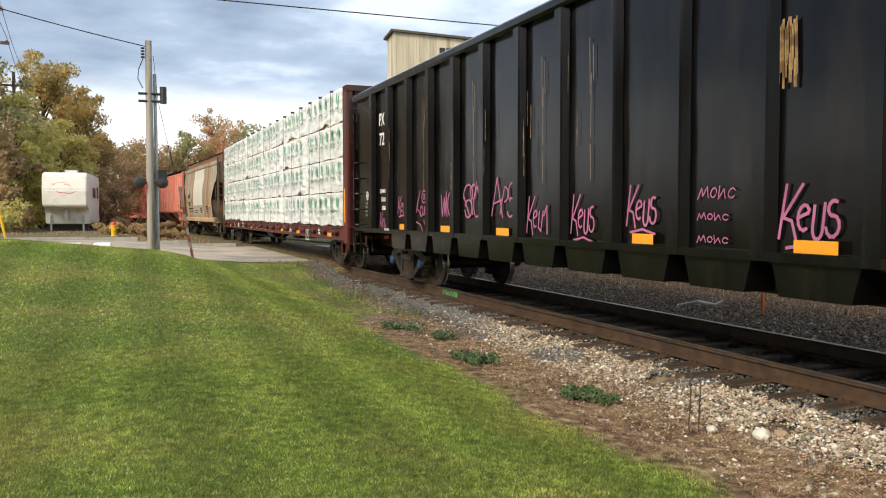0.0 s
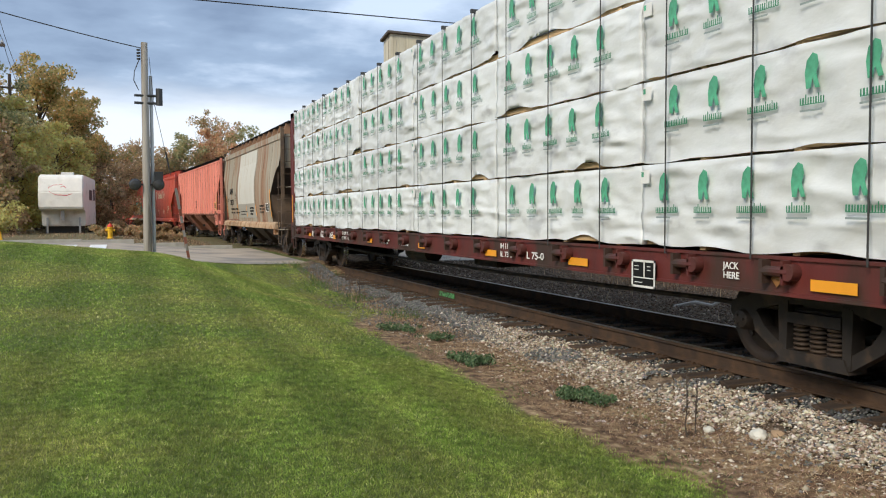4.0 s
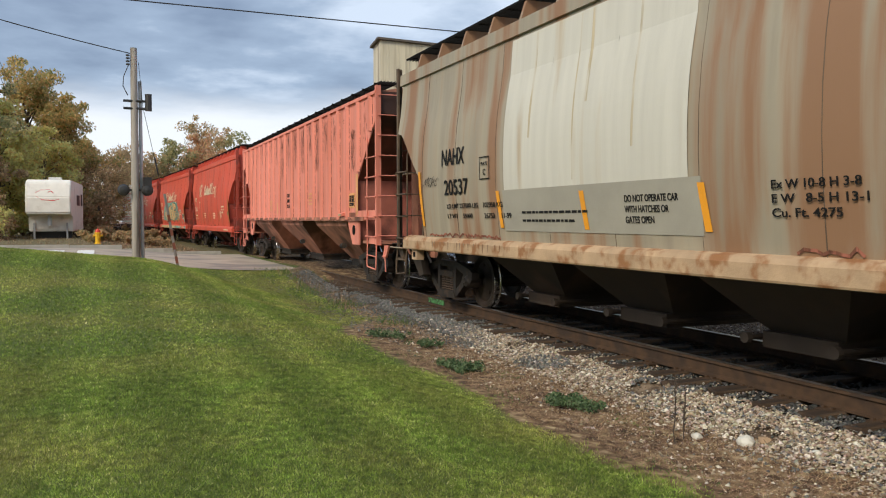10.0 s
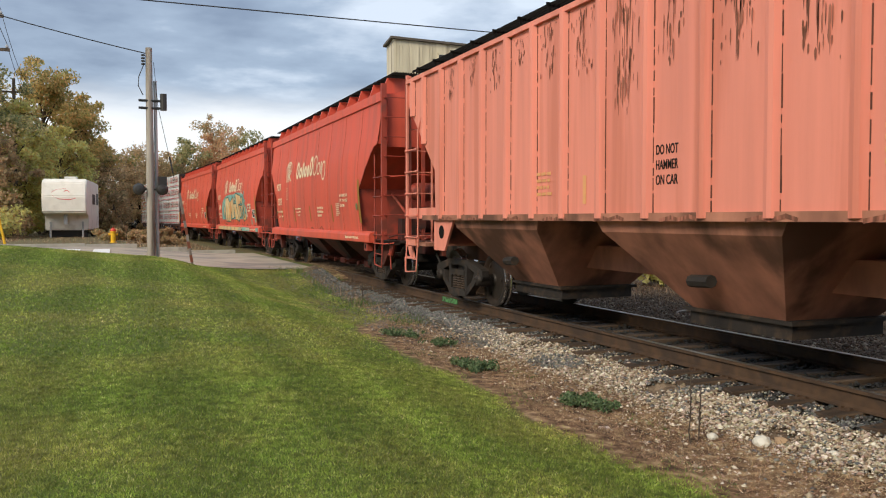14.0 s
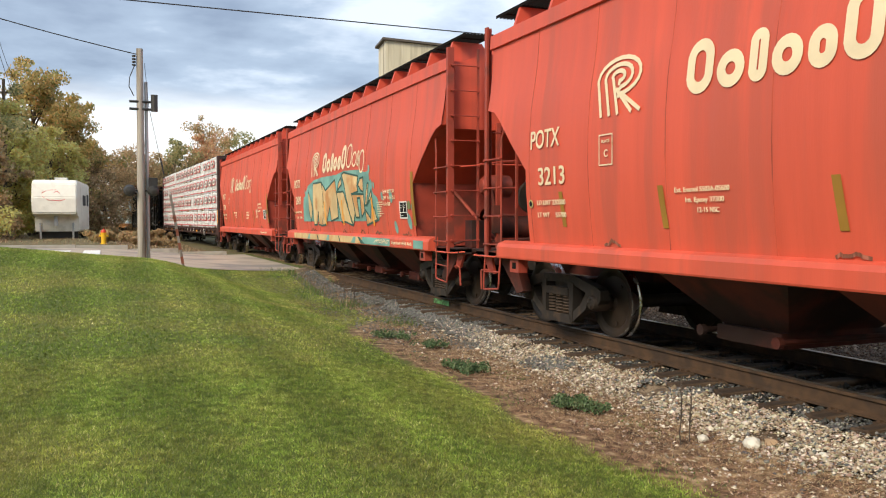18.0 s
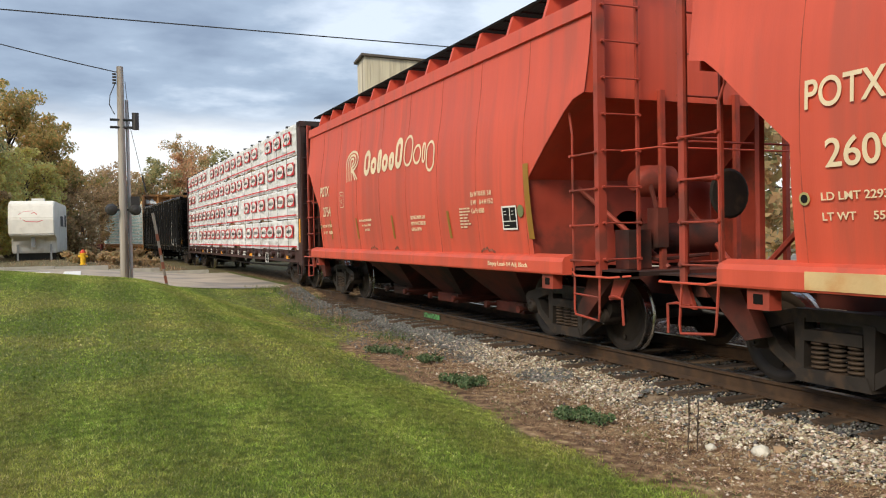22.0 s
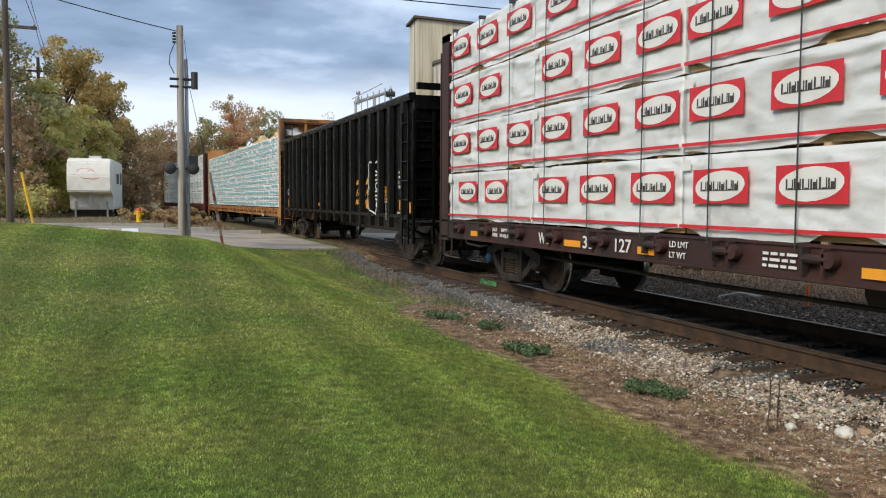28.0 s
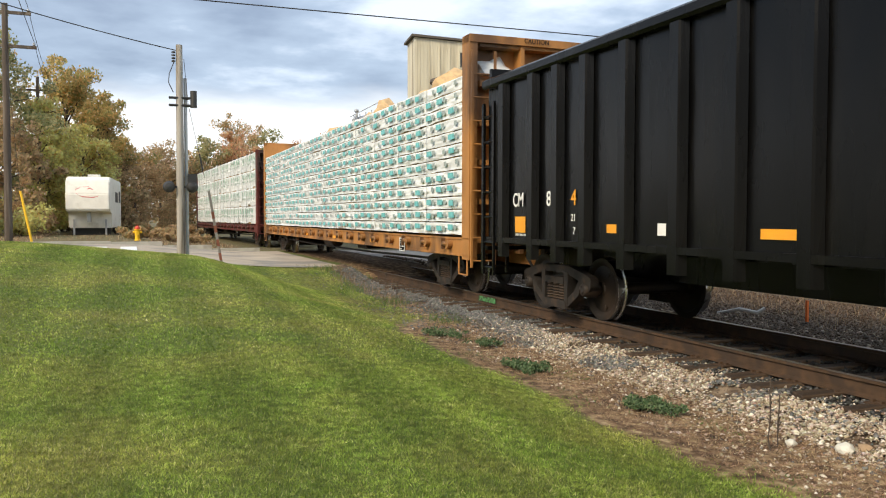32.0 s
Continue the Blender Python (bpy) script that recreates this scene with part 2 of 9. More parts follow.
def crease(m):
    """Sharp folds of a stretched sheet, over the soft ones."""
    nt = m.node_tree
    N, L = nt.nodes.new, nt.links.new
    tc, mp, n, bp = N("ShaderNodeTexCoord"), N("ShaderNodeMapping"), N("ShaderNodeTexNoise"), N("ShaderNodeBump")
    mp.inputs["Rotation"].default_value, mp.inputs["Scale"].default_value = (0.7, 0, 0), (1, 0.55, 2.2)
    n.noise_type = "RIDGED_MULTIFRACTAL"
    n.inputs["Scale"].default_value, n.inputs["Detail"].default_value = 2.4, 4
    bp.inputs["Strength"].default_value, bp.inputs["Distance"].default_value = 0.9, 0.075
    L(tc.outputs["Object"], mp.inputs[0])
    L(mp.outputs[0], n.inputs["Vector"])
    L(n.outputs[0], bp.inputs["Height"])
    b = nt.nodes["Principled BSDF"]
    L(b.inputs["Normal"].links[0].from_socket, bp.inputs["Normal"])
    L(bp.outputs[0], b.inputs["Normal"])


crease(M_WRAP)
M_WOOD = mat("sawn_timber", (0.55, 0.38, 0.2), 0.8, var=0.2, scale=3, stretch=(4, 0.3, 4))
M_GREENINK = mat("green_print", (0.045, 0.25, 0.13), 0.5, var=0.15)
M_LEAFINK = mat("pale_green_print", (0.095, 0.37, 0.22), 0.5, var=0.5, scale=6)
M_TEALINK = mat("teal_print", (0.15, 0.47, 0.49), 0.5, var=0.3, scale=6)
M_REDINK = mat("red_print", (0.62, 0.03, 0.04), 0.5, var=0.1)
M_DARKINK = mat("black_print", (0.012, 0.012, 0.012), 0.7, var=0.1, spec=0.2)
M_WHITE = mat("white_print", (0.8, 0.8, 0.77), 0.55, var=0.08)
M_CREAMINK = mat("cream_print", (0.78, 0.66, 0.45), 0.55, var=0.08)
M_YELLOW = mat("reflective_yellow", (0.85, 0.36, 0.02), 0.45, var=0.08)
M_MUSTARD = mat("faded_yellow_strip", (0.30, 0.16, 0.02), 0.6, var=0.15)
M_CHALK = mat("chalk_line", (0.30, 0.28, 0.26), 0.8, var=0.3)
M_PINK = mat("pink_spray", (0.42, 0.13, 0.27), 0.6, var=0.2)
M_STRAP = mat("strap", (0.05, 0.05, 0.05), 0.6, var=0.1)
M_GALV = mat("galvanised", (0.45, 0.46, 0.47), 0.45, 0.5, var=0.15)
M_POLE = mat("grey_pole_wood", (0.37, 0.34, 0.30), 0.85, var=0.2, scale=2, dirt=(0.16, 0.13, 0.1), dirt_amt=0.35, bump=0.3, stretch=(6, 6, 0.3))
M_OLDPOLE = mat("creosoted_pole", (0.085, 0.065, 0.05), 0.85, var=0.25, scale=2, dirt=(0.16, 0.13, 0.10), dirt_amt=0.35, bump=0.3, stretch=(6, 6, 0.3))
M_WIRE = mat("cable", (0.02, 0.02, 0.02), 0.6)
M_RV = mat("rv_shell", (0.82, 0.80, 0.73), 0.4, var=0.05, dirt=(0.6, 0.57, 0.5), dirt_amt=0.2)
M_RVDARK = mat("rv_dark", (0.03, 0.03, 0.03), 0.5)
M_HYD = mat("hydrant_yellow", (0.8, 0.48, 0.02), 0.45, var=0.1)
M_HYDRED = mat("hydrant_red", (0.6, 0.05, 0.02), 0.45, var=0.1)
M_SIDING = mat("pale_steel_siding", (0.60, 0.55, 0.41), 0.6, var=0.12, scale=1.2, dirt=(0.33, 0.28, 0.19), dirt_amt=0.36, dirt_scale=0.7, stretch=(2.2, 2.2, 0.09))
M_CONC = mat("concrete", (0.42, 0.40, 0.36), 0.85, var=0.12, dirt=(0.3, 0.28, 0.25), dirt_amt=0.35)
M_ROOF = mat("roof_edge", (0.09, 0.075, 0.06), 0.8)
M_ASPHALT = mat("worn_asphalt", (0.42, 0.355, 0.28), 0.9, var=0.15, scale=0.8, dirt=(0.25, 0.23, 0.205), dirt_amt=0.4, dirt_scale=0.5, bump=0.2)
M_BARK = mat("bark", (0.09, 0.07, 0.055), 0.9, var=0.3, bump=0.4, stretch=(5, 5, 0.6))
M_FLATBLACK = mat("flat_black", (0.010, 0.0095, 0.009), 0.9, spec=0.1)


def island_mat(name, ramp_colours, rough=0.85, translucent=0.0):
    """Colour picked piece by piece from a ramp: stones, leaves, blades."""
    m = bpy.data.materials.new(name)
    m.use_nodes = True
    nt = m.node_tree
    N, L = nt.nodes.new, nt.links.new
    b = nt.nodes["Principled BSDF"]
    b.inputs["Roughness"].default_value = rough
    g, r = N("ShaderNodeNewGeometry"), N("ShaderNodeValToRGB")
    els = r.color_ramp.elements
    while len(els) < len(ramp_colours):
        els.new(0.5)
    for i, (e, c) in enumerate(zip(els, ramp_colours)):
        e.position, e.color = i / (len(ramp_colours) - 1), (*c, 1)
    L(g.outputs["Random Per Island"], r.inputs[0])
    n = N("ShaderNodeTexNoise")
    n.inputs["Scale"].default_value = 25
    mx = N("ShaderNodeMix")
    mx.data_type, mx.blend_type, mx.inputs[0].default_value = "RGBA", "OVERLAY", 0.3
    tc = N("ShaderNodeTexCoord")
    L(tc.outputs["Object"], n.inputs["Vector"])
    L(r.outputs[0], mx.inputs[6])
    L(n.outputs[1], mx.inputs[7])
    L(mx.outputs[2], b.inputs["Base Color"])
    if translucent:
        t, ms, out = N("ShaderNodeBsdfTranslucent"), N("ShaderNodeMixShader"), nt.nodes["Material Output"]
        ms.inputs[0].default_value = translucent
        L(mx.outputs[2], t.inputs[0])
        L(b.outputs[0], ms.inputs[1])
        L(t.outputs[0], ms.inputs[2])
        L(ms.outputs[0], out.inputs[0])
    return m


# ---- mesh helpers ----
def box(bm, x0, x1, y0, y1, z0, z1):
    v = [bm.verts.new((x, y, z)) for x in (x0, x1) for y in (y0, y1) for z in (z0, z1)]
    for f in ((0, 1, 3, 2), (4, 6, 7, 5), (0, 4, 5, 1), (2, 3, 7, 6), (0, 2, 6, 4), (1, 5, 7, 3)):
        bm.faces.new([v[i] for i in f])
    return v


def prism(bm, pts, axis, a0, a1):
    """Polygon pts in the plane across axis ('x': (y,z), 'y': (x,z), 'z': (x,y)), drawn out from a0 to a1."""
    def at(p, a):
        return {"x": (a, p[0], p[1]), "y": (p[0], a, p[1]), "z": (p[0], p[1], a)}[axis]
    lo, hi = [bm.verts.new(at(p, a0)) for p in pts], [bm.verts.new(at(p, a1)) for p in pts]
    n = len(pts)
    bm.faces.new(lo)
    bm.faces.new(hi[::-1])
    for i in range(n):
        bm.faces.new((lo[i], lo[(i + 1) % n], hi[(i + 1) % n], hi[i]))


def tube(bm, p0, p1, r0, r1=None, seg=8, caps=True):
    p0, p1 = Vector(p0), Vector(p1)
    r1 = r0 if r1 is None else r1
    d = (p1 - p0).normalized()
    u = d.orthogonal().normalized()
    w = d.cross(u)
    rings = []
    for p, r in ((p0, r0), (p1, r1)):
        rings.append([bm.verts.new(p + r * (math.cos(2 * math.pi * k / seg) * u + math.sin(2 * math.pi * k / seg) * w)) for k in range(seg)])
    for k in range(seg):
        bm.faces.new((rings[0][k], rings[0][(k + 1) % seg], rings[1][(k + 1) % seg], rings[1][k]))
    if caps:
        bm.faces.new(rings[0][::-1])
        bm.faces.new(rings[1])


def pipe(bm, pts, r, seg=6):
    """One bent round bar through pts."""
    pts = [Vector(p) for p in pts]
    n = len(pts)
    u, prev = None, None
    for i, p in enumerate(pts):
        d = (pts[min(i + 1, n - 1)] - pts[max(i - 1, 0)]).normalized()
        u = d.orthogonal().normalized() if u is None else (u - d * u.dot(d)).normalized()
        w = d.cross(u)
        ring = [bm.verts.new(p + r * (math.cos(2 * math.pi * k / seg) * u + math.sin(2 * math.pi * k / seg) * w)) for k in range(seg)]
        if prev:
            for k in range(seg):
                bm.faces.new((prev[k], prev[(k + 1) % seg], ring[(k + 1) % seg], ring[k]))
        else:
            bm.faces.new(ring[::-1])
        prev = ring
    bm.faces.new(prev)


def lathe(bm, prof, axis, seg=32, origin=(0, 0, 0)):
    """prof: (radius, height along the axis) pairs, turned round the axis."""
    ox, oy, oz = origin
    rings = []
    for r, hgt in prof:
        ring = []
        for k in range(seg):
            c, s = math.cos(2 * math.pi * k / seg) * r, math.sin(2 * math.pi * k / seg) * r
            ring.append(bm.verts.new({"x": (ox + hgt, oy + c, oz + s), "y": (ox + c, oy + hgt, oz + s), "z": (ox + c, oy + s, oz + hgt)}[axis]))
        rings.append(ring)
    for a, b in zip(rings, rings[1:]):
        for k in range(seg):
            bm.faces.new((a[k], a[(k + 1) % seg], b[(k + 1) % seg], b[k]))
    for ring, p in ((rings[0], prof[0]), (rings[-1], prof[-1])):
        if p[0] > 1e-6:
            bm.faces.new(ring)


def finish(bm, name, smooth=False):
    bmesh.ops.recalc_face_normals(bm, faces=bm.faces)
    me = bpy.data.meshes.new(name)
    bm.to_mesh(me)
    bm.free()
    if smooth:
        me.polygons.foreach_set("use_smooth", [True] * len(me.polygons))
        me.set_sharp_from_angle(angle=radians(35))
    return me


def part(name, bm, material, parent, label="", smooth=False):
    """Links a bmesh, or a mesh made before, as one mesh object under a thing or part."""
    me = bm if isinstance(bm, bpy.types.Mesh) else finish(bm, name, smooth)
    if not me.materials:
        me.materials.append(material)
    ob = new(name, me)
    ob.parent = parent
    if label:
        ob["label"] = label
    return ob


def thing(name, label, category, group="", m=None, kind=""):
    ob = tagged(new(name), label, category, group, kind)
    if m is not None:
        ob.matrix_basis = m
    return ob


def solid(name, bm, material, label, category, kind="", group="", smooth=False):
    me = finish(bm, name, smooth)
    me.materials.append(material)
    return tagged(new(name, me), label, category, group, kind)


def quick_mesh(name, verts, faces, material):
    """A big joined mesh from arrays of equal-sided faces."""
    verts, faces = np.asarray(verts, np.float32), np.asarray(faces, np.int32)
    me = bpy.data.meshes.new(name)
    me.vertices.add(len(verts))
    me.vertices.foreach_set("co", verts.ravel())
    n, k = faces.shape
    me.loops.add(n * k)
    me.loops.foreach_set("vertex_index", faces.ravel())
    me.polygons.add(n)
    me.polygons.foreach_set("loop_start", np.arange(0, n * k, k, dtype=np.int32))
    me.update(calc_edges=True)
    me.materials.append(material)
    return me


def text_part(body, parent, material, x, y, z, height, width=None, label="", normal=-1):
    """Lettering on a side that faces -x (normal -1), read along -y; lower left corner at (y, z)."""
    cu = bpy.data.curves.new("lettering", "FONT")
    cu.body, cu.size, cu.extrude, cu.offset = body, height * 1.38, 0.002, 0.016 * height
    cu.align_x, cu.align_y = "LEFT", "BOTTOM_BASELINE"
    tmp = bpy.data.objects.new("lettering", cu)
    me = bpy.data.meshes.new_from_object(tmp)
    bpy.data.objects.remove(tmp)
    co = np.empty(len(me.vertices) * 3, np.float32)
    me.vertices.foreach_get("co", co)
    co = co.reshape(-1, 3)
    if width and len(co):
        co[:, 0] *= width / max(1e-6, co[:, 0].max() - co[:, 0].min())
    out = np.stack([x - co[:, 2], y - co[:, 0], z + co[:, 1]], 1)
    me.vertices.foreach_set("co", out.astype(np.float32).ravel())
    me.update()
    me.materials.clear()
    me.materials.append(material)
    ob = new("lettering", me)
    ob.parent = parent
    if label:
        ob["label"] = label
    return ob


# ---- the track ----
CURVE_FROM, CURVE_R = 25.0, 560.0


def rail_at(s):
    """Place and heading of the centre line s metres along it."""
    if s <= CURVE_FROM:
        return 0.0, s, 0.0
    a = (s - CURVE_FROM) / CURVE_R
    return -CURVE_R * (1 - math.cos(a)), CURVE_FROM + CURVE_R * math.sin(a), a


def offset_at(s, d, z=0.0):
    x, y, a = rail_at(s)
    return x + d * math.cos(a), y + d * math.sin(a), z


def smooth01(v):
    v = np.clip(v, 0, 1)
    return v * v * (3 - 2 * v)


def track_x(y):
    y = np.asarray(y, float)
    return np.where(y > CURVE_FROM, -np.square(np.maximum(y - CURVE_FROM, 0)) / (2 * CURVE_R), 0.0)


def ground_z(x, y):
    """Height of the ground: sunk beside the track, a low lawn bank, the road level with the rails."""
    x, y = np.asarray(x, float), np.asarray(y, float)
    d = x - track_x(y)
    base = np.where(d < 0, -0.34 + 0.22 * smooth01((-d - 2.4) / 3.2), -0.36 - 0.1 * smooth01((d - 2) / 3))
    bank = 0.60 * smooth01((y - 5) / 16) * smooth01((-d - 2.6) / 3.6)
    rise = 0.45 * smooth01((-d - 4.5) / 6.5) * smooth01((y - 4) / 16)
    lawn = base + bank + rise
    road = 0.02 - 0.06 * smooth01((np.abs(d) - 1.2) / 3) + 0.42 * smooth01((-d - 1.5) / 6.5)
    start = 20.2 + 2.4 * smooth01((-d - 2) / 3)
    k = smooth01((y - start) / (24.8 - start))
    return lawn * (1 - k) + road * k


# ---- ground, road, track ----
def grid_sheet(name, xs, ys, zf, material):
    X, Y = np.meshgrid(np.asarray(xs, float), np.asarray(ys, float))
    Z = zf(X, Y)
    v = np.stack([X, Y, Z], -1).reshape(-1, 3)
    nx, ny = len(xs), len(ys)
    i = np.arange(nx * ny).reshape(ny, nx)
    f = np.stack([i[:-1, :-1], i[:-1, 1:], i[1:, 1:], i[1:, :-1]], -1).reshape(-1, 4)
    me = quick_mesh(name, v, f, material)
    me.polygons.foreach_set("use_smooth", [True] * len(me.polygons))
    return me


def ground_material():
    """Mown lawn with stripes, worn soil and dead grass towards the track, by place."""
    m = bpy.data.materials.new("ground")
    m.use_nodes = True
    nt = m.node_tree
    N, L = nt.nodes.new, nt.links.new
    b = nt.nodes["Principled BSDF"]
    b.inputs["Roughness"].default_value = 0.95
    g, sep = N("ShaderNodeNewGeometry"), N("ShaderNodeSeparateXYZ")
    L(g.outputs["Position"], sep.inputs[0])

    def noise_tex(scale, detail=5):
        n = N("ShaderNodeTexNoise")
        n.inputs["Scale"].default_value, n.inputs["Detail"].default_value = scale, detail
        L(g.outputs["Position"], n.inputs["Vector"])
        return n.outputs[0]

    def ramp(src, stops):
        r = N("ShaderNodeValToRGB")
        els = r.color_ramp.elements
        while len(els) < len(stops):
            els.new(0.5)
        for e, (p, c) in zip(els, stops):
            e.position, e.color = p, (*c, 1)
        L(src, r.inputs[0])
        return r.outputs[0]

    def math_node(op, a, c):
        n = N("ShaderNodeMath")
        n.operation = op
        for k, v in ((0, a), (1, c)):
            if isinstance(v, (int, float)):
                n.inputs[k].default_value = v
            else:
                L(v, n.inputs[k])
        return n.outputs[0]

    def mix(f, a, c):
        n = N("ShaderNodeMix")
        n.data_type = "RGBA"
        L(f, n.inputs[0])
        L(a, n.inputs[6])
        L(c, n.inputs[7])
        return n.outputs[2]

    fine = ramp(noise_tex(60, 6), [(0.25, (0.040, 0.062, 0.008)), (0.5, (0.085, 0.120, 0.016)), (0.75, (0.17, 0.20, 0.035))])
    pale = ramp(noise_tex(45, 6), [(0.25, (0.07, 0.08, 0.014)), (0.5, (0.14, 0.145, 0.03)), (0.75, (0.24, 0.22, 0.07))])
    patch = ramp(noise_tex(0.55, 5), [(0.45, (0, 0, 0)), (0.68, (1, 1, 1))])
    grass = mix(patch, fine, pale)
    soil = ramp(noise_tex(7, 9), [(0.34, (0.055, 0.030, 0.015)), (0.47, (0.16, 0.095, 0.048)), (0.58, (0.30, 0.205, 0.11)), (0.70, (0.50, 0.38, 0.22))])
    edge = math_node("ADD", sep.outputs[0], math_node("MULTIPLY", math_node("SUBTRACT", noise_tex(1.3, 6), 0.5), 0.9))
    band = N("ShaderNodeMapRange")
    band.interpolation_type = "SMOOTHSTEP"
    band.inputs[1].default_value, band.inputs[2].default_value = -3.5, -3.25
    # the lawn widens towards the road
    widen = N("ShaderNodeMapRange")
    widen.interpolation_type = "SMOOTHSTEP"
    widen.inputs[1].default_value, widen.inputs[2].default_value, widen.inputs[4].default_value = 12.6, 14.8, -1.1
    L(sep.outputs[1], widen.inputs[0])
    more = N("ShaderNodeMapRange")
    more.interpolation_type = "SMOOTHSTEP"
    more.inputs[1].default_value, more.inputs[2].default_value, more.inputs[4].default_value = 15.0, 26.0, -1.3
    L(sep.outputs[1], more.inputs[0])
    L(math_node("ADD", math_node("ADD", edge, widen.outputs[0]), more.outputs[0]), band.inputs[0])
    verge = ramp(noise_tex(3, 7), [(0.3, (0.075, 0.06, 0.028)), (0.5, (0.15, 0.115, 0.055)), (0.62, (0.13, 0.14, 0.04)), (0.75, (0.24, 0.18, 0.10))])
    away = N("ShaderNodeMapRange")
    away.inputs[1].default_value, away.inputs[2].default_value = 36.0, 38.0
    L(sep.outputs[1], away.inputs[0])
    far = N("ShaderNodeMapRange")
    far.inputs[1].default_value, far.inputs[2].default_value = 0.8, 1.6
    L(sep.outputs[0], far.inputs[0])
    litter = ramp(noise_tex(9, 7), [(0.3, (0.035, 0.022, 0.012)), (0.5, (0.085, 0.055, 0.03)), (0.72, (0.22, 0.16, 0.10))])
    near = mix(far.outputs[0], mix(band.outputs[0], grass, soil), litter)
    L(mix(away.outputs[0], near, verge), b.inputs["Base Color"])
    bp = N("ShaderNodeBump")
    bp.inputs["Strength"].default_value, bp.inputs["Distance"].default_value = 0.6, 0.03
    L(noise_tex(70, 5), bp.inputs["Height"])
    L(bp.outputs[0], b.inputs["Normal"])
    return m


def spread(lo, hi, near_lo, near_hi, step):
    """Coordinates: fine between near_lo and near_hi, coarse out to lo and hi."""
    mid = list(np.arange(near_lo, near_hi, step))
    out, d = [], step
    p = near_hi
    while p < hi:
        out.append(p)
        d *= 1.35
        p += d
    left, d, p = [], step, near_lo
    while p > lo:
        d *= 1.35
        p -= d
        left.append(p)
    return left[::-1] + mid + out + [hi]


M_GROUND = ground_material()
tagged(new("ground", grid_sheet("ground", spread(-2500, 2500, -22, 8, 0.4), spread(-2500, 2500, -4, 60, 0.4), ground_z, M_GROUND)),
       "mown green lawn and bare stony soil beside the track", "ground", kind="structure")


def build_road():
    xs = list(np.arange(-60, -1.35, 0.8)) + [-1.3]
    ys = np.arange(24.3, 36.6, 0.6)
    me = grid_sheet("road", xs, ys, lambda X, Y: ground_z(X, np.maximum(Y, 24.9)) + 0.012, M_ASPHALT)
    tagged(new("road", me), "worn grey asphalt road over the track", "road", kind="structure")
    me = grid_sheet("road", list(np.arange(1.3, 60, 0.8)), ys, lambda X, Y: ground_z(X, np.maximum(Y, 24.9)) + 0.03, M_ASPHALT)
    tagged(new("road", me), "worn grey asphalt road beyond the track", "road", kind="structure")
    me = grid_sheet("crossing", [-0.66, 0, 0.66], ys, lambda X, Y: 0 * X - 0.01, M_ASPHALT)
    tagged(new("crossing_panel", me), "asphalt filling between the rails", "road", kind="structure")
    bm = bmesh.new()
    for k in range(28):
        x0 = -58 + k * 2.0
        z = float(ground_z(x0 + 1, 36.8))
        box(bm, x0, x0 + 1.98, 36.6, 36.8, z - 0.2, z + 0.13)
    solid("kerb", bm, M_CONC, "pale concrete kerb along the road", "kerb", "structure")
    for i, (x, y) in enumerate(((-8.6, 31.0), (-7.6, 31.0))):
        bm = bmesh.new()
        z = float(ground_z(x, y)) + 0.02
        box(bm, x, x + 0.55, 27.0, 33.0, z - 0.05, z + 0.006)
        solid("stop_bar", bm, M_WHITE, "white painted stop bar on the road", "road marking", "structure")


build_road()


